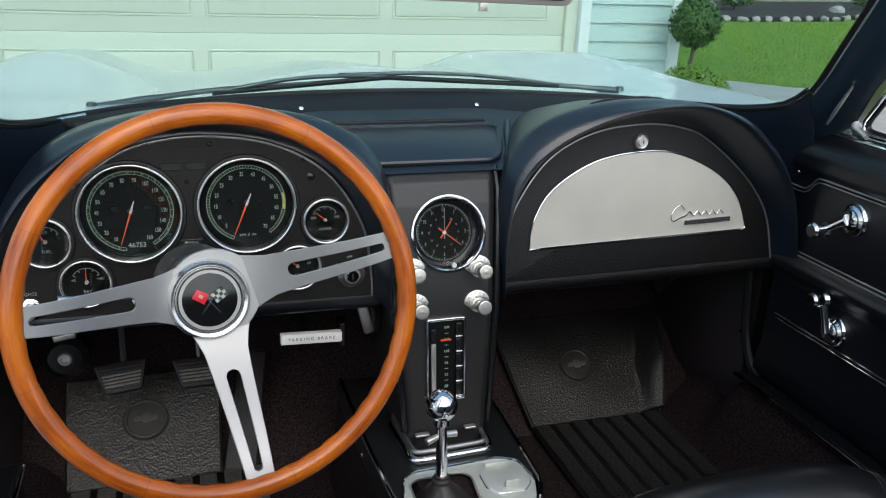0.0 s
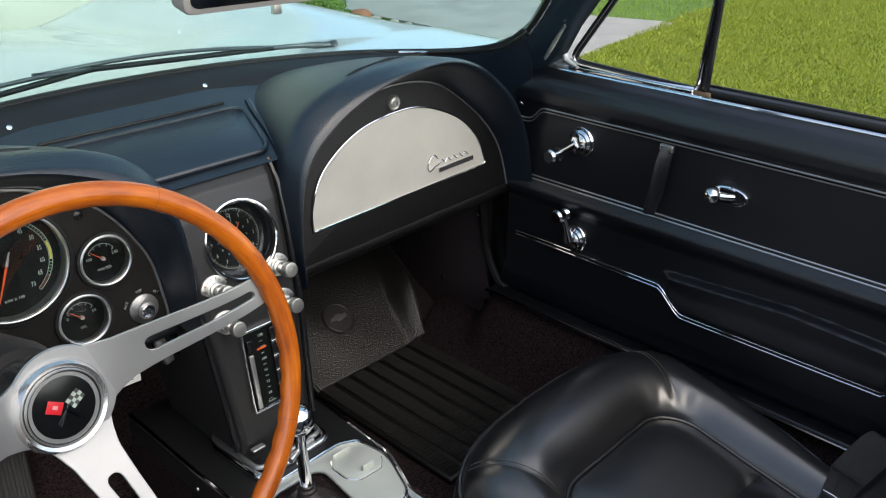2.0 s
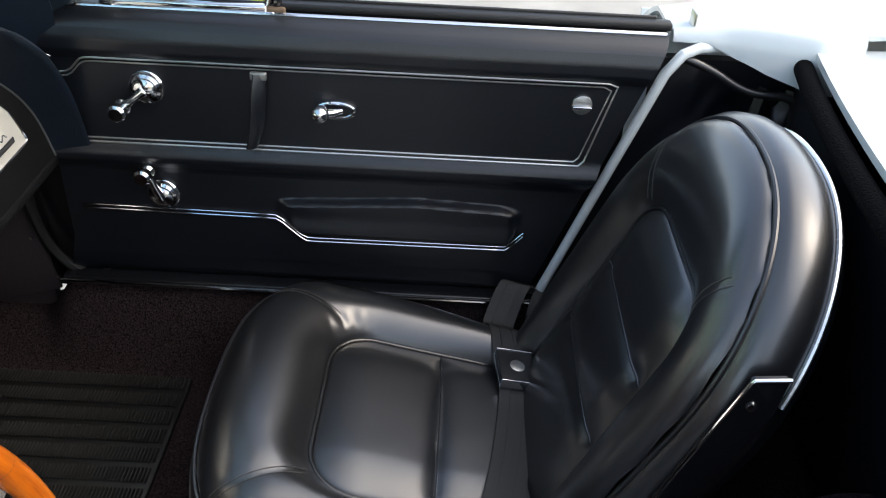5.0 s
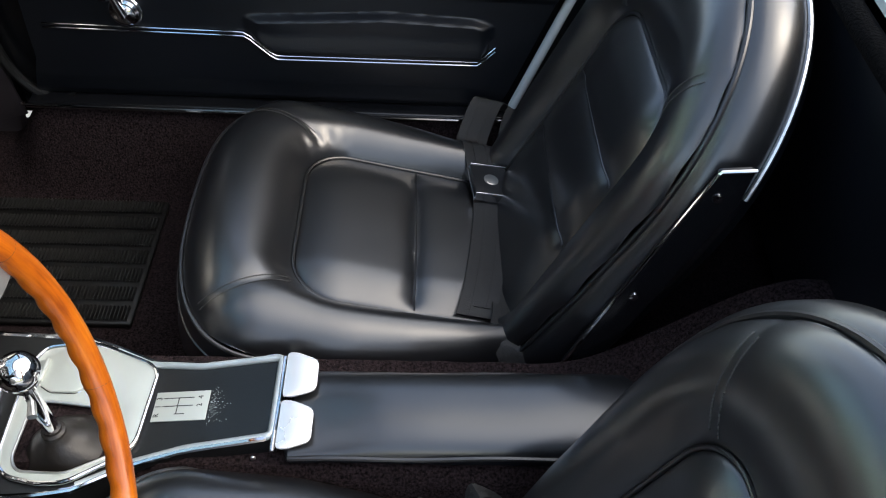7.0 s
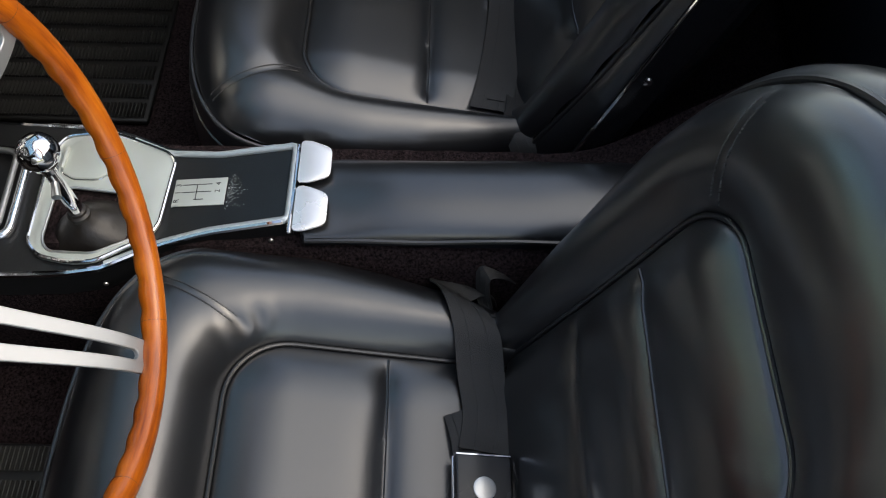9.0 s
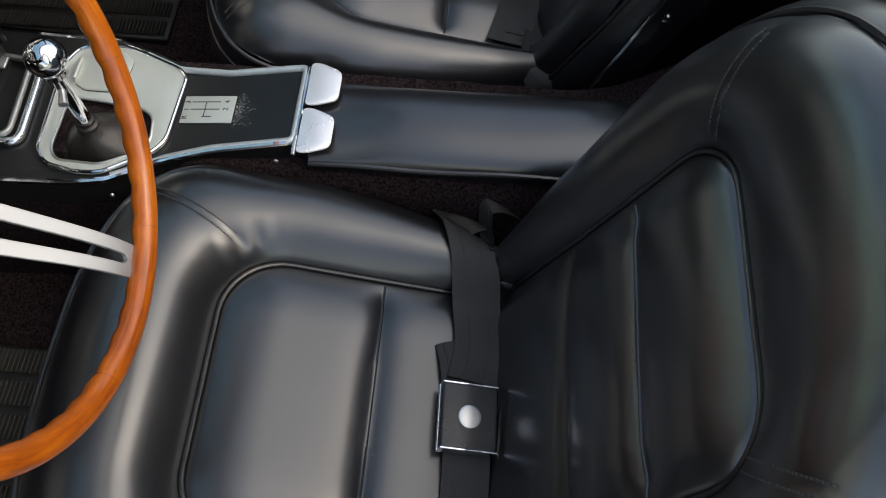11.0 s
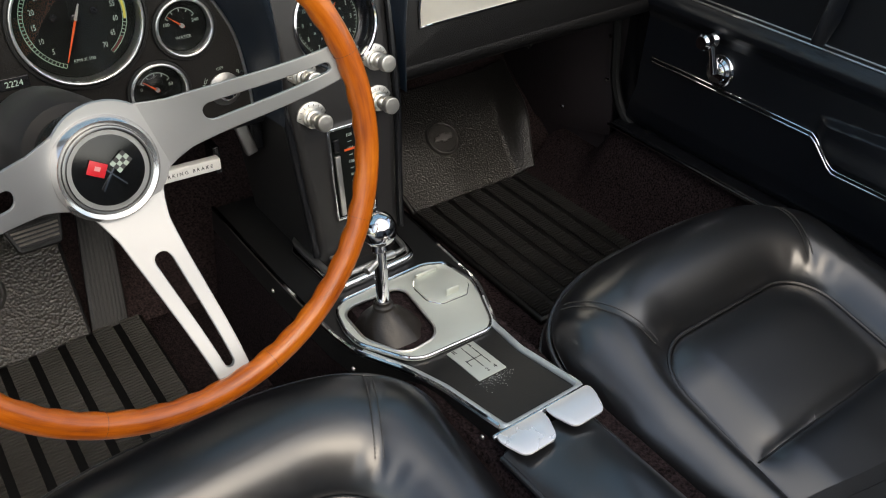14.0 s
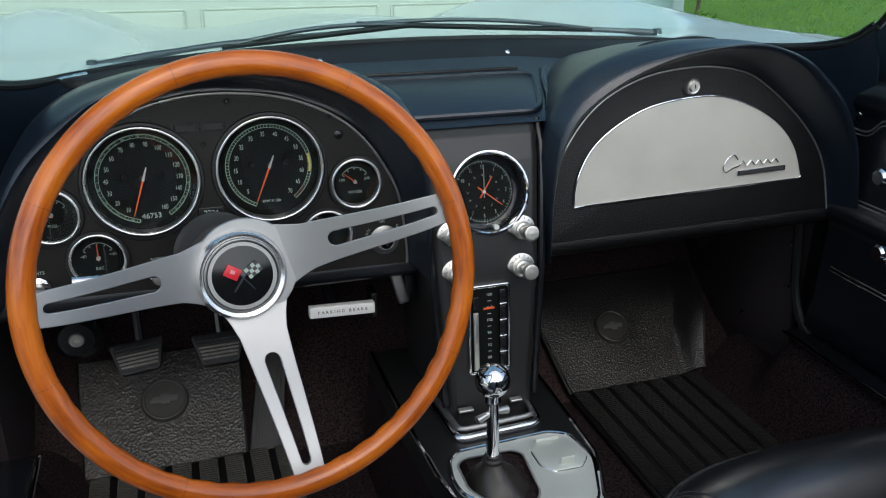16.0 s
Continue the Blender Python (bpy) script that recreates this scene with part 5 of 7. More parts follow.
def back_insert(x, h):
    hw = interp(h, [-0.15, 0.02, 0.22], [0.152, 0.142, 0.134])
    return box_sdf(x, h, hw, -0.6, 0.232, 0.060)


def cushion_height(x, h, r):
    d = cushion_insert(x, h)
    if d > 0:
        s = share(x, h, d, cush_edge, CUSH_C)
        z = pillow(s, lerp(0.038, 0.044, sstep(-0.06, 0.06, h)), -0.014, 0.44) - 0.003 * bump(d, 0, 0.004)
        sd = seg_dist(abs(x), h, (0.148, -0.030), (0.212, 0.112))
        z -= (0.0022 * crease(sd, 0, 0.0045) + 0.0030 * bump(sd, 0, 0.020)) * sstep(0.05, 0.25, s)
        fan = math.atan2(h + 0.075, abs(x) - 0.10)
        z += 0.0008 * math.sin(fan * 19 + 0.8) * bump(d, 0.026, 0.014) * bump(fan, 0.8, 0.5) * sstep(0.006, 0.02, d)
    else:
        z = 0.017 * (1 - (1 - min(1.0, -d / 0.070)) ** 2) - 0.003 * bump(d, 0, 0.004)
        z -= 0.0115 * crease(h, -0.188, 0.015) * sstep(0, 0.035, -d)
    return z + 0.0016 * noise.noise((x * 6, h * 6, 3)) + 0.0003 * noise.noise((x * 20, h * 17, 5))


def back_height(x, h, r):
    d = back_insert(x, h)
    if d > 0:
        s = share(x, h, d, back_edge, BACK_C)
        z = pillow(s, 0.029, 0.000, 0.58) - 0.003 * bump(d, 0, 0.004)
        sd = seg_dist(abs(x), h, (0.122, 0.208), (0.170, 0.316))
        z -= (0.0014 * crease(sd, 0, 0.004) + 0.0012 * bump(sd, 0, 0.018)) * sstep(0.05, 0.25, s)
    else:
        z = 0.015 * (1 - (1 - min(1.0, -d / 0.06)) ** 2) - 0.003 * bump(d, 0, 0.004)
        for p in (-0.005, 0.106):
            z -= 0.0110 * crease(h, p, 0.017) * sstep(0, 0.03, -d)
    return z + 0.0012 * noise.noise((x * 6, h * 6, 7)) + 0.0003 * noise.noise((x * 20, h * 17, 9))


def padded(outline, height, M, seam, centre=(0, 0), inner=46, outer=44):
    """A cushion face whose rings follow first the insert's seam, then the outer edge."""
    bm = bmesh.new()
    c = Vector(centre)
    cross = []
    for x, h in outline:
        lo, hi = 0.0, 0.985
        if seam(lerp(c.x, x, hi), lerp(c.y, h, hi)) > 0:
            for _ in range(26):
                mid = (lo + hi) / 2
                lo, hi = (lo, mid) if seam(lerp(c.x, x, mid), lerp(c.y, h, mid)) > 0 else (mid, hi)
        cross.append(hi)
    steps = [(0, 1 - (1 - k / inner) ** 1.35) for k in range(1, inner + 1)] + [(1, (1 - math.cos(math.pi * k / outer)) / 2) for k in range(1, outer + 1)]
    rows = []
    for zone, t in steps:
        row = []
        for (x, h), r0 in zip(outline, cross):
            r = r0 * t if zone == 0 else lerp(r0, 1.0, t)
            px, ph = lerp(c.x, x, r), lerp(c.y, h, r)
            row.append(bm.verts.new(M @ Vector((px, ph, height(px, ph, r)))))
        rows.append(row)
    mid = bm.verts.new(M @ Vector((c.x, c.y, height(c.x, c.y, 0))))
    skin(bm, rows, True)
    n = len(outline)
    for i in range(n):
        bm.faces.new((rows[0][i], rows[0][(i + 1) % n], mid))
    bmesh.ops.recalc_face_normals(bm, faces=bm.faces)
    return bm


def skirt(outline, M, steps, cap=True):
    """Rings that follow an outline; steps are (growth, depth)."""
    bm = bmesh.new()
    rows = []
    for g, z in steps:
        row = []
        for i, (x, h) in enumerate(outline):
            a, b = outline[i - 1], outline[(i + 1) % len(outline)]
            nx, nh = b[1] - a[1], -(b[0] - a[0])
            k = math.hypot(nx, nh) or 1
            row.append(bm.verts.new(M @ Vector((x + g * nx / k, h + g * nh / k, z))))
        rows.append(row)
    skin(bm, rows, True)
    if cap:
        bm.faces.new(rows[-1])
    bmesh.ops.recalc_face_normals(bm, faces=bm.faces)
    return bm


def offset_loop(outline, g):
    """A closed outline moved out by g."""
    out, n = [], len(outline)
    for i, (x, h) in enumerate(outline):
        a, b = outline[i - 1], outline[(i + 1) % n]
        nx, nh = b[1] - a[1], -(b[0] - a[0])
        k = math.hypot(nx, nh) or 1
        out.append((x + g * nx / k, h + g * nh / k))
    return out


def surface_line(pts, height, M, outline_r, lift=0.0):
    return [M @ Vector((x, h, height(x, h, outline_r) + lift)) for x, h in pts]


def insert_path(hw, h1, r, bottom, n=10):
    pts = [(hw, t) for t in np.linspace(bottom, h1 - r, n)]
    pts += [(hw - r + r * math.cos(radians(a)), h1 - r + r * math.sin(radians(a))) for a in np.linspace(0, 90, 9)[1:]]
    pts += [(x, h1) for x in np.linspace(hw - r, 0, 6)[1:]]
    return pts + [(-x, h) for x, h in pts[-2::-1]]


def stitches(a, b, n, height, M, off):
    bm = bmesh.new()
    d = (Vector(b) - Vector(a)).normalized()
    p = Vector((-d.y, d.x)) * off
    for i in range(n):
        t0, t1 = (i + 0.15) / n, (i + 0.75) / n
        q0, q1 = Vector(a).lerp(Vector(b), t0) + p, Vector(a).lerp(Vector(b), t1) + p
        e0, e1 = (M @ Vector((q.x, q.y, height(q.x, q.y, 0.5) + 0.0008)) for q in (q0, q1))
        tube([e0, e1], 0.0009, False, 4, bm)
    return bm


THREAD = mat("dark_thread", (0.055, 0.054, 0.052), 0.6)


def bucket_seat():
    st = thing("bucket_seat", "black leather bucket seat with piped cushion and pleated insert", "car seat", "bucket seats")
    co, bo = cushion_outline(), back_outline()
    part("cushion", padded(co, cushion_height, CUSH, cushion_insert, (0, -0.12)), LEATHER, st, "padded black leather cushion", sharp=70)
    part("cushion_side", skirt(co, CUSH, [(0.0, -0.014), (0.004, -0.022), (0.005, -0.045), (0.003, -0.10), (-0.02, -0.15)]), LEATHER, st)
    part("cushion_piping", tube([CUSH @ Vector((x, h, -0.014)) for x, h in offset_loop(co, 0.0030)], 0.0034, True, 8), PIPING, st)
    part("lower_seam", tube([CUSH @ Vector((x, h, -0.046)) for x, h in offset_loop(co, 0.0050)], 0.0022, True, 6), PIPING, st)
    ip = [(x - 0.008, h) for x, h in insert_path(0.152, -0.014, 0.070, -0.33)]
    part("insert_piping", tube(surface_line(resample(ip, 160), cushion_height, CUSH, 0.5, 0.0034), 0.0026, False, 8), PIPING, st)
    for s in (-1, 1):
        for off in (-0.0042, 0.0042):
            part("stitching", stitches((s * 0.152, -0.016), (s * 0.204, 0.094), 30, cushion_height, CUSH, off), THREAD, st)
    part("pleat_seam", tube(surface_line([(x, -0.188) for x in np.linspace(-0.152, 0.136, 40)], cushion_height, CUSH, 0.5, 0.0008), 0.0015, False, 6), PIPING, st)
    for p in (-0.005, 0.106):
        part("pleat_seam", tube(surface_line([(x, p) for x in np.linspace(-0.128, 0.128, 40)], back_height, BACK, 0.5, 0.0008), 0.0015, False, 6), PIPING, st)
    part("backrest", padded(bo, back_height, BACK, back_insert, (0, 0.08)), LEATHER, st, "padded black leather backrest", sharp=70)
    part("backrest_side", skirt(bo, BACK, [(0.0, 0.000), (0.009, -0.003), (0.0190, -0.013), (0.0255, -0.031), (0.0265, -0.050), (0.0230, -0.070)]), LEATHER, st)
    part("backrest_piping", tube([BACK @ Vector((x, h, 0.000)) for x, h in offset_loop(bo, 0.0035)], 0.0035, True, 8), PIPING, st)
    bp = [(x + math.copysign(interp(h, [-0.15, 0.02, 0.22], [0.018, 0.008, 0.0]), x) if abs(x) > 0.10 else x, h) for x, h in insert_path(0.134, 0.232, 0.060, -0.14, 16)]
    part("backrest_insert_piping", tube(surface_line(resample(bp, 160), back_height, BACK, 0.5, 0.0034), 0.0026, False, 8), PIPING, st)
    for s in (-1, 1):
        for off in (-0.0048, 0.0048):
            part("stitching", stitches((s * 0.126, 0.218), (s * 0.162, 0.298), 26, back_height, BACK, off), THREAD, st)
    upper = [p for p in offset_loop(bo, 0.0255) if p[1] > 0.235]
    k = max(range(len(upper)), key=lambda i: math.dist(upper[i], upper[i - 1]))
    upper = upper[k:] + upper[:k]
    part("chrome_trim", tube([BACK @ Vector((x, h, -0.068)) for x, h in upper], 0.0034, False, 8), RING, st, "bright trim round the shell")
    part("shell", skirt(bo, BACK, [(0.0230, -0.069), (0.016, -0.086), (-0.014, -0.109), (-0.076, -0.118)]), VINYL, st, "black moulded seat shell")
    for s in (-1,):
        ring = rounded([(-0.14, -0.118), (-0.14, -0.078), (0.259, -0.004), (0.280, -0.034), (0.236, -0.054)], 0.004)
        M = HINGE @ Matrix(((0, 0, s, s * 0.256), (1, 0, 0, 0), (0, 1, 0, 0), (0, 0, 0, 1)))
        part("hinge_bracket", plate(ring, 0.006, M @ Matrix.Translation((0, 0, -0.006)), 0.001), PAINT_BLACK, st, "black metal hinge bracket")
        part("bracket_edge", tube([M @ Vector((h, z, 0.001)) for h, z in ((-0.13, -0.076), (0.256, -0.0045), (0.260, -0.005), (0.280, -0.034))], 0.0022, False, 8), CHROME, st)
        for h, zz in ((0.069, -0.057), (0.232, -0.027)):
            part("bracket_screw", lathe([(0, 0), (0.006, 0), (0.005, 0.003), (0, 0.004)], 14, M @ Matrix.Translation((h, zz, 0.0))), CHROME, st)
    part("seat_base", box((0, -0.26, 0.235), (0.36, 0.36, 0.08), 0.02), RUBBER, st)
    st.location = (0.338, 0, 0)
    return st


seat_p = bucket_seat()
seat_d = copy_thing(seat_p, pose(-0.336, 0.038, 0.0))
# the driver's backrest stands a little taller and more upright
UPRIGHT = Matrix.Translation((0, -0.524, 0.496)) @ pose(0, 0, 0, -1.8, 0, 0) @ Matrix.Translation((0, 0.524, -0.488))
for ob in seat_d.children:
    if ob.type == "MESH" and max(v.co.z for v in ob.data.vertices) > 0.55 and not ob.name.startswith(("hinge", "bracket")):
        ob.matrix_basis = UPRIGHT

# ---- seat belts ----
WEB = mat("black_webbing", (0.024, 0.0235, 0.023), 0.6, grain=0.4, scale=900, tint=0.15)


def webbing(path, width, side, name, parent, label=""):
    """A strap along points; side gives its across direction at each point."""
    bm = bmesh.new()
    n = 5
    p = smooth_loop(path, 6, False)
    sd = smooth_loop(side, 6, False)
    rings, edges = [], []
    for q, s in zip(p, sd):
        s = Vector(s).normalized() * width / 2
        rings.append([bm.verts.new(Vector(q) + s * lerp(-1, 1, i / n)) for i in range(n + 1)])
        edges.append((Vector(q) - s, Vector(q) + s))
    skin(bm, rings, around=False)
    bm.normal_update()
    bmesh.ops.solidify(bm, geom=list(bm.faces), thickness=0.0018)
    ob = part(name, bm, WEB, parent, label)
    for k in (0.30, 0.70):
        part("woven_line", tube([Vector(a).lerp(Vector(b), k) + Vector((0, 0, 0.0006)) for a, b in edges], 0.0007, False, 4), WEB, ob)
    if label:
        a, b = edges[-4]
        for p, r in ((0.18, 0.42), (0.48, 0.62)):
            part("hem_stitch", tube([Vector(a).lerp(Vector(b), p) + Vector((0, 0, 0.0012)), Vector(a).lerp(Vector(b), r) + Vector((0, 0, 0.0012))], 0.0009, False, 4), RUBBER, ob)
    return ob


def cushion_at(sx, dy, x, h, lift):
    return CUSH @ Vector((x, h, cushion_height(x, h, 0.5) + lift)) + Vector((sx, dy, 0))


def buckle(parent, c, M):
    part("buckle", box((0, 0, 0), (0.070, 0.060, 0.016), 0.003, m=M), mat("buckle_black", (0.02, 0.02, 0.021), 0.28) if "buckle_black" not in bpy.data.materials else bpy.data.materials["buckle_black"], parent, "square black buckle with bright edges")
    for s in (-1, 1):
        part("buckle_edge", box((s * 0.0345, 0, 0.001), (0.0022, 0.060, 0.017), 0.0008, m=M), CHROME, parent)
        part("buckle_edge", box((0, s * 0.0300, -0.005), (0.070, 0.0018, 0.005), 0.0006, m=M), CHROME, parent)
    part("release_button", lathe([(0, 0.007), (0.012, 0.007), (0.012, 0.0088), (0.010, 0.0096), (0, 0.0096)], 28, M), SATIN, parent, "round silver release button")


FLAT = (0, 0.9766, 0.215)
for sx, dy, nm in ((0.338, 0.0, "passenger"), (-0.336, 0.038, "driver")):
    belt = thing("seat_belt", "black woven lap belt lying across the black seat", "seat belt", "seat belts")
    q = lambda x, h, l: cushion_at(sx, dy, x, h, l)
    if nm == "passenger":
        webbing([(0.655, -0.520, 0.330), (0.645, -0.500, 0.366), (0.622, -0.475, 0.404), q(0.236, -0.281, 0.010), q(0.200, -0.284, 0.006), q(0.160, -0.290, 0.008), q(0.125, -0.297, 0.014)], 0.053, [(0.3, 0.9, 0.3), (0.2, 0.95, 0.3), FLAT, FLAT, FLAT, FLAT, FLAT], "strap", belt)
        webbing([(0.650, -0.560, 0.290), (0.648, -0.548, 0.342), (0.634, -0.535, 0.376), (0.605, -0.522, 0.374), (0.585, -0.515, 0.345)], 0.044, [(0.2, 0.9, 0.2), (0.2, 0.9, 0.3), (0.1, 0.9, 0.4), FLAT, FLAT], "strap", belt)
        webbing([q(0.095, -0.304, 0.010), q(0.055, -0.304, 0.006), q(0.0, -0.299, 0.005), q(-0.066, -0.290, 0.006), q(-0.120, -0.280, 0.009), q(-0.156, -0.273, 0.015)], 0.056, [FLAT] * 6, "strap", belt, "hemmed belt end")
        webbing([q(0.02, -0.325, 0.003), q(-0.06, -0.325, 0.003), q(-0.118, -0.322, 0.004), q(-0.165, -0.316, 0.006), q(-0.205, -0.310, 0.004), (0.108, -0.500, 0.320), (0.104, -0.515, 0.26)], 0.050, [FLAT, FLAT, (0.25, 0.95, 0.3), (0.45, 0.85, 0.3), (0.35, 0.9, 0.2), (0.1, 0.95, 0.2), (0.1, 0.95, 0.1)], "strap", belt)
        buckle(belt, None, Matrix.Translation(q(0.110, -0.301, 0.022)) @ CUSH.to_3x3().to_4x4() @ pose(0, 0, 0, 0, 0, 6))
    else:
        webbing([(-0.088, -0.425, 0.270), (-0.092, -0.412, 0.340), q(0.232, -0.258, 0.012), q(0.205, -0.266, 0.008), q(0.167, -0.280, 0.010), q(0.121, -0.291, 0.012), q(0.075, -0.296, 0.010), q(0.030, -0.289, 0.014)], 0.056, [(0.3, 0.9, -0.2), (0.4, 0.9, 0.0), (0.45, 0.88, 0.2), (0.35, 0.92, 0.25), (0.12, 0.97, 0.22), FLAT, (-0.06, 0.97, 0.16), (0.06, 0.97, 0.3)], "strap", belt)
        webbing([(-0.080, -0.470, 0.250), (-0.082, -0.462, 0.345), q(0.246, -0.292, 0.022), q(0.222, -0.304, 0.006), q(0.19, -0.312, 0.004)], 0.026, [(0.2, 0.9, 0.3), (0.6, 0.7, 0.3), (0.75, 0.5, 0.3), (0.6, 0.8, 0.2), FLAT], "strap", belt)
        webbing([q(0.075, -0.262, 0.004), q(0.050, -0.268, 0.010), q(0.026, -0.272, 0.010)], 0.030, [(-0.35, 0.9, 0.1), (-0.2, 0.95, 0.1), (0, 0.97, 0.1)], "strap", belt)
        webbing([q(-0.030, -0.288, 0.010), q(-0.08, -0.290, 0.006), q(-0.16, -0.292, 0.006), q(-0.22, -0.295, 0.0)], 0.050, [FLAT] * 4, "strap", belt)
        buckle(belt, None, Matrix.Translation(q(-0.013, -0.285, 0.020)) @ CUSH.to_3x3().to_4x4() @ pose(0, 0, 0, 0, 0, 1))

# ---- passenger door ----
door = thing("passenger_door", "closed black vinyl car door with bright trim lines and armrest", "car door")
DZ = [0.372, 0.385, 0.42, 0.50, 0.585, 0.597, 0.606, 0.616, 0.626, 0.634, 0.640, 0.647, 0.70, 0.760, 0.778, 0.786, 0.795, 0.812, 0.828, 0.838, 0.846, 0.847]
DX = [0.650, 0.642, 0.634, 0.630, 0.628, 0.622, 0.611, 0.604, 0.604, 0.610, 0.615, 0.617, 0.616, 0.614, 0.613, 0.608, 0.603, 0.602, 0.608, 0.619, 0.638, 0.668]


def door_x(z):
    return interp(z, DZ, DX)


def door_back(z):
    return interp(z, [0.37, 0.82, 0.85], [-0.494, -0.642, -0.655])


def door_front(z):
    return interp(z, [0.37, 0.45, 0.74, 0.76, 0.85], [0.30, 0.275, 0.262, 0.262, 0.24])


def door_skin():
    bm = bmesh.new()
    rows = []
    zs = sorted(set(DZ + list(np.linspace(0.372, 0.846, 50)) + list(np.linspace(0.474, 0.572, 50))))
    for z in zs:
        row = []
        for k in range(181):
            y = lerp(door_front(z), door_back(z), k / 180)
            x = door_x(z)
            # the armrest swells out of the lower panel
            lo = interp(y, [-0.47, -0.455, -0.118, -0.073], [0.515, 0.482, 0.482, 0.518])
            if -0.475 < y < -0.07 and lo < z < 0.575:
                hi = interp(y, [-0.48, -0.44, -0.30, -0.07], [0.540, 0.553, 0.559, 0.545])
                dish = 0.18 * bump(z, (lo + hi) / 2 + 0.004, 0.016)
                x -= 0.017 * sstep(lo, lo + 0.009, z) * (1 - sstep(hi - 0.007, hi + 0.003, z)) * (1 - dish) * sstep(-0.475, -0.45, y) * sstep(-0.07, -0.10, y)
            x += 0.0015 * noise.noise((y * 7, z * 9, 4)) * (1 if z > 0.785 else 0.3)
            row.append(bm.verts.new((x, y, z)))
        rows.append(row)
    skin(bm, rows, around=False)
    return bm


part("inner_panel", door_skin(), VINYL, door, "black vinyl inner door panel")
part("door_core", box((0.692, -0.19, 0.580), (0.040, 0.86, 0.44)), PAINT_BLACK, door)
part("belt_ledge", box((0.684, -0.20, 0.832), (0.034, 0.90, 0.012), 0.003), RUBBER, door, "black window felt and ledge")


def door_line(pts, lift, r, material=SATIN, name="trim_line", closed=False):
    return part(name, tube([(door_x(z) - lift, y, z) for y, z in pts], r, closed, 6), material, door)


upper = rounded([(0.175, 0.781), (-0.588, 0.781), (-0.551, 0.6425), (0.215, 0.6425)], [0.0, 0.008, 0.008, 0.0])
for off in (0.0, 0.0065):
    pts = [(0.255, 0.757 - off), (0.215, 0.757 - off), (0.190, 0.778 - off), (0.172, 0.7815 - off)]
    pts = smooth_loop(pts, 4, False)
    pts += [(y, 0.7815 - off) for y in np.linspace(0.15, -0.575 + off, 20)]
    pts += [(-0.588 + off * 1.3, 0.776 - off), (-0.586 + off * 1.3, 0.768 - off)] + [(lerp(-0.586, -0.556, t) + off * 1.3, lerp(0.768 - off, 0.650 + off, t)) for t in np.linspace(0.1, 1, 8)]
    pts += [(-0.548 + off * 1.2, 0.6425 + off)] + [(y, 0.6425 + off) for y in np.linspace(-0.53, 0.22, 20)]
    door_line(pts, 0.0015, 0.0013 if off else 0.0016)
for off in (0.0, 0.007):
    low = [(0.245, 0.519 - off), (-0.070, 0.516 - off), (-0.078, 0.513 - off), (-0.116, 0.481 - off), (-0.124, 0.479 - off), (-0.452, 0.481 - off), (-0.478, 0.505 - off)]
    part("trim_line", tube([(door_x(z) - interp(y, [-0.48, -0.45, -0.12, -0.07], [0.003, 0.012, 0.012, 0.003]), y, z) for y, z in resample(low, 60)], 0.0015, False, 6), CHROME, door)
part("belt_bead", tube([(0.640, y, 0.8475) for y in np.linspace(0.235, -0.65, 20)], 0.0032, False, 8), CHROME, door, "bright bead along the window sill")
part("window_seal", box((0.664, -0.37, 0.853), (0.022, 0.58, 0.012), 0.004), RUBBER, door)
part("window_glass_edge", box((0.676, -0.36, 0.856), (0.006, 0.56, 0.012), 0.002), RUBBER, door)


def crank(y, z, ky, kz, label):
    g = part("window_crank", lathe([(0, 0), (0.026, 0), (0.026, 0.003), (0.023, 0.006), (0.0225, 0.009), (0.018, 0.012), (0.0175, 0.015), (0.013, 0.018), (0, 0.020)], 32, Matrix.Translation((door_x(z), y, z)) @ pose(0, 0, 0, 0, -90, 0)), CHROME, door, label)
    a, b = Vector((door_x(z) - 0.017, y, z)), Vector((door_x(z) - 0.026, ky, kz))
    part("crank_arm", tube([a, lerp(a, b, 0.5), b], [0.0085, 0.0060, 0.0075], False, 14), CHROME, g)
    part("crank_knob", lathe([(0, 0), (0.0125, 0), (0.009, 0.006), (0.0130, 0.014), (0.0132, 0.024), (0.010, 0.028), (0, 0.028)], 24, Matrix.Translation(b + Vector((0.004, 0, 0))) @ pose(0, 0, 0, 0, -90, 0)), CHROME, g)
    return g


crank(0.100, 0.738, 0.134, 0.713, "chrome vent window crank")
crank(0.108, 0.546, 0.121, 0.598, "chrome window crank")
part("pull_strap", tube([(0.600, -0.071, 0.772), (0.593, -0.070, 0.75), (0.594, -0.062, 0.69), (0.602, -0.050, 0.652)], [0.004, 0.005, 0.005, 0.004], False, 10, flat=2.6), VINYL, door, "black vinyl pull strap")
part("strap_end", box((0.600, -0.070, 0.770), (0.008, 0.024, 0.012), 0.002), BRUSHED, door)
part("handle_bezel", tube([(door_x(0.715) - 0.003, -0.178 + 0.028 * math.cos(a), 0.716 + 0.0125 * math.sin(a)) for a in np.linspace(0, 2 * math.pi, 28, endpoint=False)], 0.0032, True, 8), CHROME, door)
part("door_release", tube([(0.612, -0.186, 0.716), (0.604, -0.176, 0.716), (0.600, -0.162, 0.716)], [0.005, 0.006, 0.007], False, 12), CHROME, door, "chrome ball door release")
bm = bmesh.new()
bmesh.ops.create_uvsphere(bm, u_segments=24, v_segments=14, radius=0.0135, matrix=Matrix.Translation((0.598, -0.157, 0.716)))
part("release_ball", bm, CHROME, door)
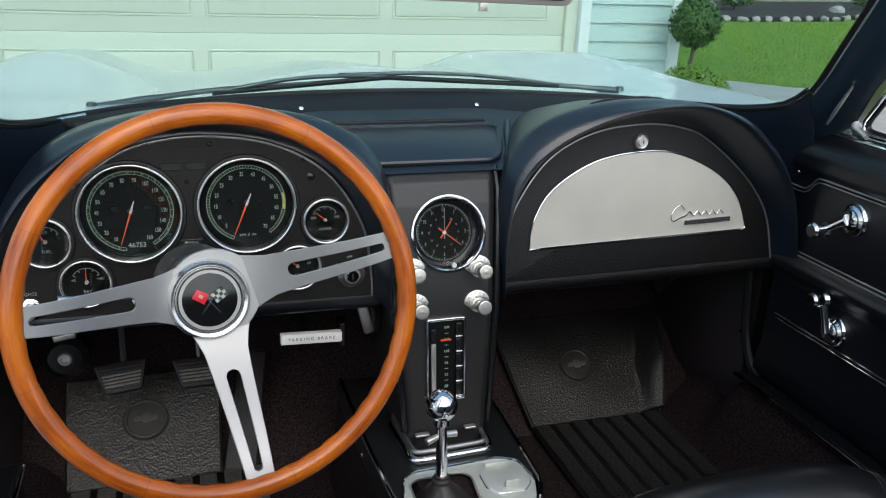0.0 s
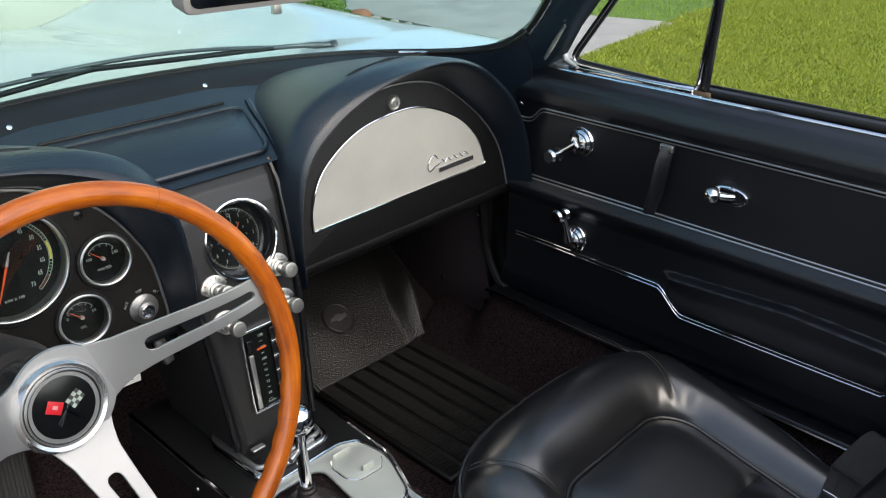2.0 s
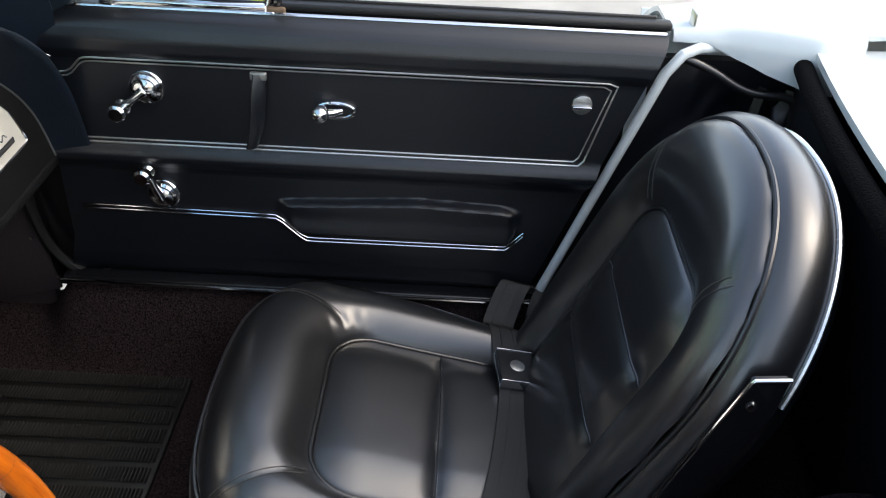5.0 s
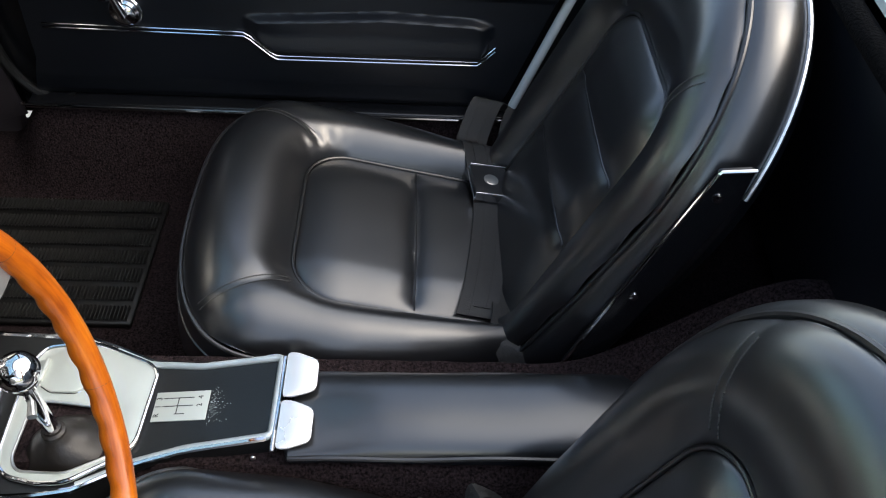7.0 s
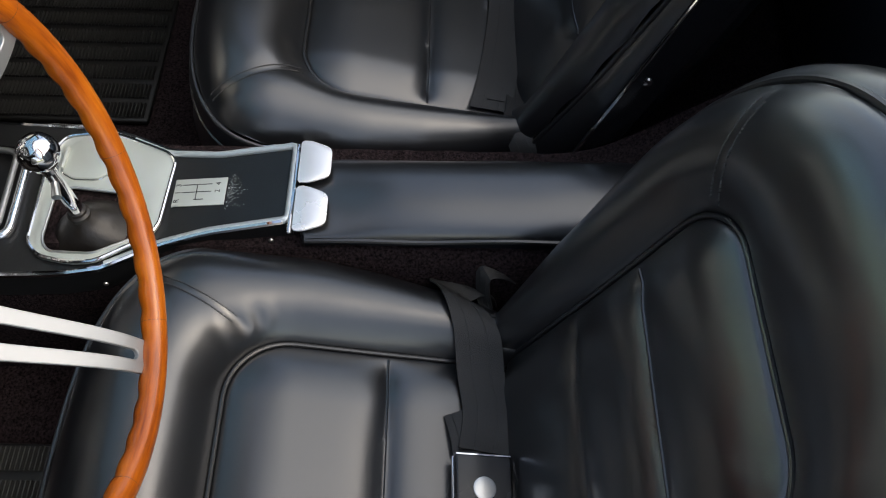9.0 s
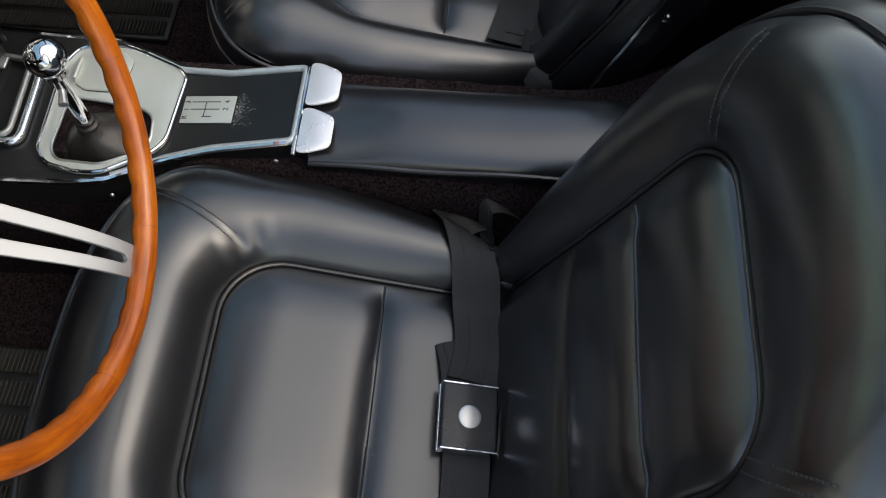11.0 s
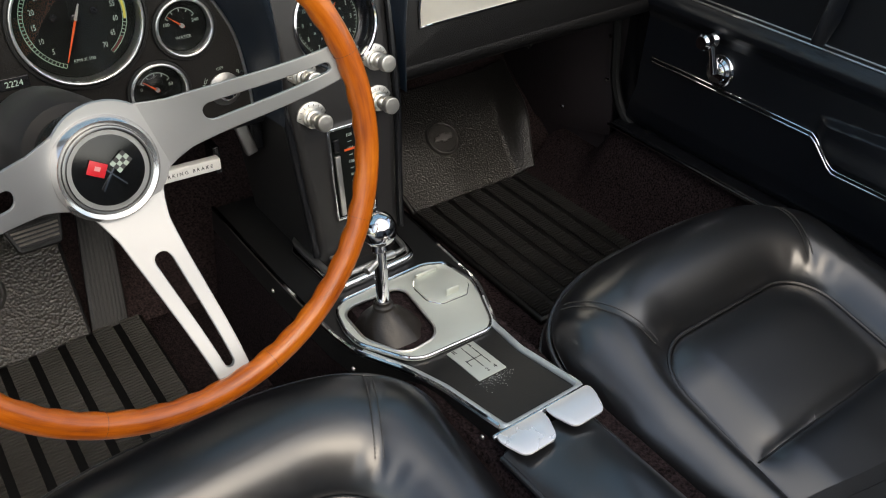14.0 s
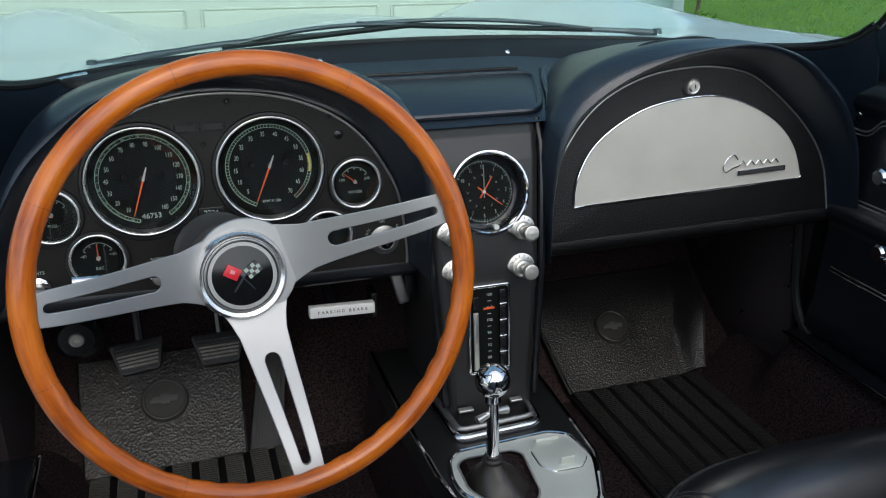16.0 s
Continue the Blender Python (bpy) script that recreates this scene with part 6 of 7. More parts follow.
part("lock_knob", lathe([(0, 0), (0.0150, 0), (0.0150, 0.005), (0.0135, 0.006), (0, 0.006)], 28, Matrix.Translation((door_x(0.748), -0.540, 0.746)) @ pose(0, 0, 0, 0, -90, 0)), BRUSHED, door, "round door lock knob")
part("lock_tab", box((door_x(0.748) - 0.0085, -0.540, 0.744), (0.006, 0.028, 0.004), 0.001), CHROME, door)

# ---- windshield frame, vent window and mirror ----
shield = thing("windshield", "curved windshield in a dark frame with chrome edging", "windshield")
HALF = [(0.0, 0.59, 0.864), (0.20, 0.572, 0.863), (0.40, 0.508, 0.861), (0.50, 0.425, 0.862), (0.546, 0.345, 0.868), (0.569, 0.280, 0.880), (0.579, 0.240, 0.894), (0.581, 0.206, 0.918)]
BASE = [(-x, y, z) for x, y, z in reversed(HALF[1:])] + HALF
base_line = resample(smooth_loop(BASE, 8, False), 60)


def glass_pt(i, t):
    x, y, z = base_line[i]
    top_y = lerp(-0.04, 0.16, 1 - (abs(x) / 0.581) ** 2)
    return Vector((x * lerp(1, 0.93, t), lerp(y, top_y, t), lerp(z, 1.27, t)))


bm = bmesh.new()
rings = [[bm.verts.new(glass_pt(i, t)) for i in range(60)] for t in np.linspace(0.0, 1, 10)]
skin(bm, rings, around=False)
bm.normal_update()
bmesh.ops.solidify(bm, geom=list(bm.faces), thickness=0.004)
gl = part("pane", bm, WINDSHIELD, shield, "green-tinted glass pane")
gl.visible_shadow = False
part("lower_seal", tube([Vector(p) + Vector((0, -0.004, -0.002)) for p in base_line], 0.005, False, 8), RUBBER, shield)
part("lower_chrome", tube([Vector(p) + Vector((0, 0.008, 0.001)) for p in base_line], 0.0035, False, 8), RUBBER, shield)
part("header", tube([glass_pt(i, 1.0) + Vector((0, -0.01, 0)) for i in range(0, 60, 3)], 0.022, False, 12), PAINT_BLACK, shield)


def pillar_surface(sg):
    """The broad dark pillar: from the glass edge to the door, and down to the dash corner."""
    rows = []
    for z in np.linspace(1.27, 0.93, 8):
        a = (0.581 - 0.04 * (z - 0.918) / 0.35, 0.206 - 0.70 * (z - 0.918), z)
        b = (0.636 - 0.05 * (z - 0.862) / 0.40, 0.172 - 0.78 * (z - 0.862) + 0.008, z)
        rows.append((a, b))
    rows += [((0.579, 0.228, 0.902), (0.640, 0.165, 0.872)), ((0.574, 0.268, 0.884), (0.640, 0.205, 0.846)), ((0.588, 0.305, 0.852), (0.636, 0.238, 0.812)),
             ((0.606, 0.325, 0.800), (0.634, 0.255, 0.770)), ((0.622, 0.335, 0.70), (0.640, 0.272, 0.69)), ((0.632, 0.34, 0.60), (0.648, 0.285, 0.60))]
    bm = bmesh.new()
    rings = []
    for a, b in rows:
        a, b = Vector(a), Vector(b)
        ring = []
        for k in range(9):
            t = k / 8
            p = a.lerp(b, t)
            p.x -= 0.014 * math.sin(math.pi * t)
            p.y -= 0.010 * math.sin(math.pi * t)
            ring.append(bm.verts.new((sg * p.x, p.y, p.z)))
        back_b, back_a = b + Vector((0.05, 0.03, 0)), a + Vector((0.05, 0.04, -0.005))
        ring += [bm.verts.new((sg * back_b.x, back_b.y, back_b.z)), bm.verts.new((sg * back_a.x, back_a.y, back_a.z))]
        rings.append(ring)
    skin(bm, rings, True, False, True)
    return bm


PILLAR = mat("dark_blue_black_paint", (0.009, 0.020, 0.030), 0.32, tint=0.15)
for sg in (-1, 1):
    part("pillar", pillar_surface(sg), PILLAR, shield, "broad dark painted pillar")
    end = 59 if sg > 0 else 0
    side = [base_line[i] if sg > 0 else base_line[59 - i] for i in range(46, 60, 2)] + [tuple(glass_pt(end, t)) for t in np.linspace(0.06, 1, 8)]
    side = [Vector(p) for p in smooth_loop(side, 4, False)]
    part("pillar_seal", tube([p + Vector((sg * 0.001, -0.004, 0)) for p in side], 0.0042, False, 8), RUBBER, shield)
    part("pillar_trim", tube([p + Vector((sg * 0.004, -0.011, -0.001)) for p in side[6:]], 0.0042, False, 10), CHROME, shield, "bright pillar trim")
    part("pillar_wear_plate", tube([(sg * 0.598, 0.178, 0.872), (sg * 0.594, 0.162, 0.895), (sg * 0.592, 0.136, 0.935)], [0.004, 0.007, 0.004], False, 8, flat=0.5), SATIN, shield, "scuffed grey plate on the pillar")
    part("pillar_screw", lathe([(0, 0), (0.008, 0), (0.007, 0.004), (0, 0.005)], 16, Matrix.Translation((sg * 0.618, 0.236, 0.783)) @ pose(0, 0, 0, 55, 0, -40 * sg)), CHROME, shield)

post_cap = part("post_bracket", box((-0.622, 0.352, 0.826), (0.112, 0.050, 0.036), 0.005), PILLAR, shield, "dark painted post bracket")
part("bracket_screw", lathe([(0, 0), (0.007, 0), (0.006, 0.003), (0, 0.004)], 16, Matrix.Translation((-0.578, 0.3265, 0.824)) @ FACE), CHROME, post_cap)

vent = thing("vent_window", "chrome-framed triangular vent window on the door", "vent window")
V0, V1, V2 = Vector((0.645, 0.158, 0.864)), Vector((0.660, -0.080, 0.852)), Vector((0.600, -0.135, 1.20))
V3 = Vector((0.600, -0.125, 1.20))
frame_pts = rounded([tuple(V0), tuple(V1), tuple(V2), tuple(Vector((0.602, -0.09, 1.19)))], [0.03, 0.012, 0.01, 0.01], 6)
part("frame", tube(frame_pts, 0.0065, True, 10), PAINT_BLACK, vent, "dark vent window frame")
part("frame_bright", tube([Vector(p) + Vector((-0.006, 0, 0)) for p in frame_pts], 0.0028, True, 8), CHROME, vent)
part("division_post", tube([(0.660, -0.090, 0.845), (0.632, -0.108, 1.0), (0.600, -0.14, 1.21)], 0.0095, False, 10, flat=0.7), PAINT_BLACK, vent, "dark division post")
part("lower_rail", box((0.650, 0.04, 0.853), (0.018, 0.24, 0.010), 0.003), CHROME, vent)
part("pivot_corner", tube([(0.640, 0.170, 0.882), (0.640, 0.163, 0.866), (0.642, 0.140, 0.857)], [0.004, 0.008, 0.005], False, 12), SATIN, vent, "worn metal pivot")
part("post_foot", box((0.656, -0.090, 0.848), (0.02, 0.03, 0.014), 0.003), BARK, vent, "rusty post foot")

mir = thing("rear_view_mirror", "rear view mirror in a pale plastic frame on a stem", "mirror")
MM = Matrix.Translation((-0.019, 0.082, 1.0755)) @ pose(0, 0, 0, 14, 1.3, 1.5)
ring = rounded([(-0.112, -0.024), (0.112, -0.024), (0.118, 0.024), (-0.118, 0.024)], 0.012)
part("housing", plate(ring, 0.022, MM @ pose(0, 0, 0, 90, 0, 0), 0.004), mat("pale_mirror_plastic", (0.34, 0.32, 0.31), 0.4, tint=0.08), mir, "pale grey mirror housing")
part("glass", plate([(x * 0.94, y * 0.76 + 0.002) for x, y in ring], 0.001, MM @ pose(0, 0, 0, 90, 0, 0) @ Matrix.Translation((0, 0, 0.0222))), CHROME, mir, "silvered mirror glass")
part("day_night_tab", plate([(-0.0052, -0.008), (0.0052, -0.008), (0.0038, 0.008), (-0.0038, 0.008)], 0.006, Matrix.Translation((-0.019, 0.074, 1.0465)) @ pose(0, 0, 0, 90, 0, 0), 0.001), SATIN, mir)
part("stem", tube([(-0.019, 0.092, 1.07), (-0.012, 0.128, 1.15), (0, 0.14, 1.27)], 0.008), CHROME, mir)

# ---- cowl, wipers and outer body ----
cowl = thing("cowl_panel", "black padded strip below the windshield with bright screws", "cowl strip")
def cowl_pt(u, v):
    i = min(59, u * 59)
    k = int(i)
    a = Vector(base_line[k]).lerp(Vector(base_line[min(59, k + 1)]), i - k)
    k = 1 - sstep(0.43, 0.54, abs(a.x))
    inner = Vector((a.x * lerp(1, 0.95, k), a.y - 0.082 * k, lerp(a.z - 0.01, 0.838, k)))
    prof = Vector(a).lerp(inner, v)
    prof.z += 0.004 * math.sin(v * math.pi)
    prof.y -= 0.006 * math.sin(v * math.pi)
    return prof
part("strip", sheet(cowl_pt, 59, 8), RUBBER, cowl)
for sg in (-1, 1):
    def corner_pt(u, v, sg=sg):
        k = lerp(42, 59, u)
        i0 = int(min(58, k))
        a = Vector(base_line[i0]).lerp(Vector(base_line[i0 + 1]), min(1.0, k - i0))
        low = Vector((lerp(0.50, 0.630, u), lerp(0.40, 0.235, u), 0.775))
        p = a.lerp(low, v)
        return (sg * (p.x + 0.004 * math.sin(math.pi * v)), p.y - 0.008 * math.sin(math.pi * v), p.z - 0.006)
    part("corner_pad", sheet(corner_pt, 20, 10, thick=0.006 * sg), VINYL_DASH, cowl, "padded vinyl corner under the glass")
for px in (-0.17, 0.153, -0.42, 0.42):
    u = min(range(60), key=lambda i: abs(base_line[i][0] - px * 1.04)) / 59
    c = cowl_pt(u, 0.72)
    part("screw", lathe([(0, -0.002), (0.0045, 0), (0.0038, 0.002), (0, 0.003)], 14, Matrix.Translation(c) @ pose(0, 0, 0, 45, 0, 0)), CHROME, cowl)


WIPER_STEEL = mat("dull_wiper_steel", (0.13, 0.135, 0.14), 0.35, 0.8, tint=0.2, tint_scale=40)

def wiper(pivot, elbow, tip0, tip1):
    g = thing("wiper", "dull steel windshield wiper with a black blade", "wiper", "wipers")
    part("arm", tube(smooth_loop([pivot, elbow, lerp(Vector(tip0), Vector(tip1), 0.55)], 6, False), [0.006] * 4 + [0.0045] * 9, False, 8), WIPER_STEEL, g)
    a, b = Vector(tip0), Vector(tip1)
    mid = [lerp(a, b, t) + Vector((0, 0.0, 0.012 * math.sin(math.pi * t))) for t in np.linspace(0, 1, 12)]
    part("bridge", tube(mid, 0.0035, False, 8), WIPER_STEEL, g)
    part("blade", tube([lerp(a, b, t) for t in np.linspace(0, 1, 8)], 0.0046, False, 8), RUBBER, g)
    part("pivot_cap", lathe([(0, 0), (0.009, 0), (0.007, 0.008), (0, 0.010)], 20, Matrix.Translation(pivot)), WIPER_STEEL, g)
    return g


wiper((-0.489, 0.510, 0.858), (-0.310, 0.577, 0.871), (-0.306, 0.577, 0.867), (0.010, 0.612, 0.886))
wiper((0.445, 0.560, 0.864), (0.350, 0.598, 0.868), (0.350, 0.599, 0.868), (-0.086, 0.618, 0.889))

body = thing("sports_car", "white painted body of a low two-seat convertible car", "car")


def hood_z(x, y):
    c = abs(x)
    z = 0.851 - 0.098 * max(0, y - 0.55) - 0.018 * max(0, y - 1.2) ** 1.6
    z += 0.066 * bump(c, 0.62, 0.15) * sstep(0.50, 1.15, y)
    z += 0.034 * bump(x, 0.05, 0.20) * sstep(0.70, 1.10, y)
    z -= 0.9 * max(0, c - 0.70) ** 1.5
    z -= 0.9 * max(0, y - 1.85) ** 1.7
    return z


def hood_pt(u, v):
    x = lerp(-0.86, 0.86, u)
    front = interp(abs(x), [0, 0.2, 0.4, 0.50, 0.56, 0.60, 0.86], [0.602, 0.586, 0.524, 0.45, 0.36, 0.29, 0.29])
    y = lerp(front, 2.25, v ** 1.2)
    return (x, y, hood_z(x, y))


part("hood", sheet(hood_pt, 80, 44, thick=-0.01), WHITE_PAINT, body, "white hood with raised fender crests")
part("hood_seam", tube([(-0.50 - 0.02 * t, 0.62 + 1.1 * t, hood_z(-0.5, 0.62 + 1.1 * t) + 0.0008) for t in np.linspace(0, 1, 12)], 0.0018, False, 6), DARK_INK, body)
part("hood_seam", tube([(0.50 + 0.02 * t, 0.62 + 1.1 * t, hood_z(0.5, 0.62 + 1.1 * t) + 0.0008) for t in np.linspace(0, 1, 12)], 0.0018, False, 6), DARK_INK, body)
part("nose", box((0, 2.15, 0.30), (1.5, 0.12, 0.30), 0.05), WHITE_PAINT, body)
for sg in (-1, 1):
    part("front_fender_side", sheet(lambda u, v: (sg * (0.86 + 0.03 * math.sin(v * 3)), lerp(0.28, 2.25, u), lerp(hood_z(0.86, lerp(0.3, 2.25, u)), 0.25, v)), 12, 8, thick=0.006), WHITE_PAINT, body)

    def rear_pt(u, v, sg=sg):
        y = lerp(-0.665, -2.1, u)
        inner = interp(y, [-2.1, -0.86, -0.74, -0.665], [0.62, 0.62, 0.668, 0.685])
        x = lerp(inner, 0.90, v)
        z = 0.838 + 0.052 * sstep(-0.62, -1.05, y) * bump(x, 0.74, 0.12) - 1.2 * max(0, x - 0.78) ** 1.4 + 0.012 * sstep(-0.62, -0.80, y) + 0.008 * sstep(-0.8, -1.2, y)
        return (sg * x, y, z)

    part("rear_fender", sheet(rear_pt, 40, 26, thick=0.008 * sg), WHITE_PAINT, body, "white rear fender")
    def flange_pt(u, v, sg=sg):
        y = lerp(-0.668, -0.92, u)
        x, y, z = rear_pt((y + 0.665) / -1.435, 0.0, 1)
        drop = interp(y, [-0.92, -0.86, -0.80, -0.75, -0.715, -0.668], [0.085, 0.075, 0.058, 0.036, 0.016, 0.012])
        a = v * math.pi / 2
        return (sg * (x - 0.016 * math.sin(a)), y, z - 0.001 - drop * (0.35 * (1 - math.cos(a)) + 0.65 * v * v))

    part("inner_flange", sheet(flange_pt, 40, 8, thick=0.004), WHITE_PAINT, body, "white inner flange of the fender")
    part("rear_side", sheet(lambda u, v, sg=sg: (sg * (0.90 + 0.01 * math.sin(v * 3)), lerp(-0.665, -2.1, u), lerp(0.80, 0.25, v)), 10, 6, thick=0.006), WHITE_PAINT, body)
    part("door_jamb", tube([(sg * 0.668, -0.745, 0.824), (sg * 0.655, -0.705, 0.825), (sg * 0.642, -0.680, 0.819), (sg * 0.638, -0.658, 0.79), (sg * 0.638, -0.600, 0.62), (sg * 0.638, -0.522, 0.39), (sg * 0.638, -0.516, 0.372)], 0.0085, False, 10, flat=1.0), WHITE_PAINT, body, "white painted door jamb edge")
    part("quarter_trim", sheet(lambda u, v, sg=sg: (sg * (0.662 + 0.01 * u - 0.012 * math.sin(v * 9 + u * 7) * u - 0.05 * u * noise.noise((u * 5, v * 4, 1)) - 0.02 * u * noise.noise((u * 13, v * 9, 2))), lerp(interp(v, [0, 1], [-0.680, -0.53]), -0.90, u), lerp(interp(lerp(-0.680, -0.90, u), [-0.90, -0.846, -0.79, -0.73, -0.68], [0.755, 0.760, 0.766, 0.791, 0.810]), 0.36, v)), 40, 40), VINYL, body, "black vinyl quarter trim")
    part("quarter_roll", tube(smooth_loop([(sg * 0.652, -0.676, 0.812), (sg * 0.648, -0.705, 0.804), (sg * 0.646, -0.735, 0.791), (sg * 0.642, -0.765, 0.775), (sg * 0.638, -0.795, 0.766), (sg * 0.634, -0.846, 0.762), (sg * 0.632, -0.858, 0.735), (sg * 0.632, -0.862, 0.66)], 5, False), 0.0065, False, 10), PIPING, body, "wavy glossy trim piping")
    part("jamb_bolt", lathe([(0, 0), (0.0125, 0), (0.0125, 0.004), (0.009, 0.008), (0.008, 0.012), (0, 0.013)], 18, Matrix.Translation((sg * 0.655, -0.762, 0.826)) @ pose(0, 0, 0, 0, -80 * sg, 0)), bpy.data.materials["stack_satin_black"], body, "dark striker bolt")
    part("jamb_striker", box((sg * 0.690, -0.697, 0.848), (0.030, 0.004, 0.040), 0.0015), SATIN, body, "thin upright metal tab")


def deck_edge(x):
    """Where the deck begins behind the seats."""
    return -0.795 - 0.040 * (abs(x) / 0.5) ** 2


part("deck_edge_trim", tube([(x, deck_edge(x) + 0.012, 0.823 + 0.004 * math.cos(x * 4)) for x in np.linspace(-0.63, 0.63, 40)], 0.0135, False, 14), CARPET_BLACK, body, "black padded roll along the deck's edge")
part("deck_front_trim", sheet(lambda u, v: (lerp(-0.64, 0.64, u), deck_edge(lerp(-0.64, 0.64, u)) + lerp(0.014, -0.045, v), lerp(0.812, 0.42, v)), 24, 10), VINYL, body, "black vinyl panel under the deck edge")
part("rear_deck", sheet(lambda u, v: (lerp(-0.622, 0.622, u), lerp(deck_edge(lerp(-0.622, 0.622, u)), -2.1, v), 0.834 + 0.024 * sstep(0, 0.4, v) + 0.010 * (1 - (2 * u - 1) ** 2)), 30, 24, thick=0.01), WHITE_PAINT, body, "white deck lid behind the seats")


# plain outer panels that close the car all round
def outer_profile(v):
    return interp(v, [0, 0.06, 0.16, 0.3, 0.55, 1.0], [0.702, 0.745, 0.80, 0.86, 0.892, 0.865]), interp(v, [0, 0.06, 0.16, 0.3, 0.55, 1.0], [0.822, 0.805, 0.765, 0.68, 0.56, 0.20])


def outer_skin(sg):
    def f(u, v):
        x, z = outer_profile(v)
        return (sg * x, lerp(0.276, -0.660, u), z)
    return sheet(f, 6, 14, thick=0.006 * sg)


part("door_skin", outer_skin(1), WHITE_PAINT, door, "white outer door skin")
left_door = thing("driver_door", "open black-trimmed car door with a white skin", "car door")
part("door_skin", outer_skin(-1), WHITE_PAINT, left_door, "white outer door skin")
part("inner_trim", box((-0.712, -0.19, 0.60), (0.065, 0.90, 0.456), 0.015), VINYL, left_door, "plain black vinyl door trim")
hinge_line = Matrix.Translation((-0.74, 0.27, 0))
left_door.matrix_basis = hinge_line @ pose(0, 0, 0, 0, 0, -62) @ hinge_line.inverted()
part("nose_panel", sheet(lambda u, v: (lerp(-0.86, 0.86, u), 2.245 + 0.06 * math.sin(v * math.pi) * (1 - (2 * u - 1) ** 2), lerp(hood_z(lerp(-0.86, 0.86, u), 2.25) - 0.004, 0.22, v)), 24, 10, thick=0.008), WHITE_PAINT, body)
part("tail_panel", sheet(lambda u, v: (lerp(-0.90, 0.90, u), -2.095 - 0.07 * math.sin(v * math.pi) * (1 - (2 * u - 1) ** 2), lerp(0.845 - 1.2 * max(0, abs(lerp(-0.90, 0.90, u)) - 0.78) ** 1.4, 0.25, v)), 24, 10, thick=-0.008), WHITE_PAINT, body)
for wy in (1.36, -1.10):
    for sg in (-1, 1):
        turn = Matrix.Translation((sg * 0.79, wy, 0.325)) @ pose(0, 0, 0, 0, 90 * sg, 0)
        wheel_part = part("wheel", lathe([(0, 0.03), (0.15, 0.045), (0.185, 0.06), (0.195, 0.07), (0.195, -0.06), (0, -0.06)], 32, turn), SATIN, body, "silver road wheel")
        part("tyre", lathe([(0.195, -0.075), (0.27, -0.088), (0.312, -0.08), (0.325, -0.06), (0.325, 0.06), (0.312, 0.08), (0.27, 0.088), (0.195, 0.075)], 40, turn), RUBBER, wheel_part, "black rubber tyre")


# ---- ground, drive and paths ----
def flat(name, ring, z, thick, material, label, category, kind="structure"):
    ob = part(name, plate(ring, thick, Matrix.Translation((0, 0, z - thick)), 0.004), material, smooth=False)
    return tagged(ob, label, category, kind=kind)


bm = bmesh.new()
bmesh.ops.create_grid(bm, x_segments=8, y_segments=8, size=300, matrix=Matrix.Translation((0, 0, -0.05)))
tagged(part("ground", bm, GRASS), "green grassland reaching the horizon", "ground", kind="structure")
GY = 4.0
flat("driveway", [(-9, -14), (2.70, -14), (2.70, GY), (-9, GY)], 0.0, 0.10, CONCRETE, "pale broom-finished concrete driveway", "driveway")
ISLAND = [(2.76, 0.56), (3.16, 0.42), (3.65, 0.24), (4.40, 0.0), (5.0, -0.08), (6.1, -0.13), (12.0, -0.2), (12.0, 2.7), (5.6, 2.58), (4.2, 2.36), (3.3, 2.22), (2.76, 2.15)]
flat("driveway_apron", [(2.715, -14), (4.93, -14), (4.93, -0.09), (4.40, -0.015), (3.65, 0.225), (3.16, 0.405), (2.715, 0.56)], -0.002, 0.10, CONCRETE, "pale concrete apron beside the lawn", "driveway")
flat("road", [(4.945, -14), (16, -14), (16, -0.22), (6.1, -0.15), (4.945, -0.10)], -0.004, 0.10, CONCRETE, "pale concrete street slab", "road")
lawn = flat("lawn_island", ISLAND, 0.015, 0.08, GRASS, "thick mown lawn beside the drive", "lawn")
flat("sidewalk", [(2.715, 2.17), (3.3, 2.24), (4.2, 2.38), (5.2, 2.45), (4.95, 3.2), (5.45, 4.1), (5.2, 5.4), (4.75, 6.0), (3.9, 6.3), (3.85, 3.5), (2.715, 3.30)], 0.022, 0.10, CONCRETE, "pale concrete front walk", "sidewalk")
flat("planting_bed", [(2.45, 3.34), (3.84, 3.44), (3.84, 7.0), (2.78, 7.0), (2.78, 3.97), (2.45, 3.97)], 0.010, 0.08, MULCH, "dark mulch bed by the house wall", "planting bed")
flat("planting_bed", [(7.5, 13.3), (20, 13.9), (20, 20), (7.5, 19)], 0.10, 0.12, MULCH, "dark mulch bed edged with stones", "planting bed")

BLADE = mat("grass_blade", (0.32, 0.36, 0.036), 0.7, tint=0.3, tint_scale=4.0, contrast=1.6, color2=(0.22, 0.30, 0.022))


BLADE_FAR = mat("deep_green_blade", (0.27, 0.38, 0.045), 0.7, tint=0.3, tint_scale=0.9, color2=(0.16, 0.29, 0.03))
LAWN_FAR = mat("deep_green_lawn", (0.11, 0.20, 0.026), 0.9, grain=0.6, scale=60, tint=0.3, tint_scale=1.2)

flat("lawn_far", [(3.86, 2.5), (12, 2.78), (60, 3.2), (60, 60), (3.86, 60)], 0.015, 0.08, LAWN_FAR, "mown lawn beyond the front walk", "lawn")


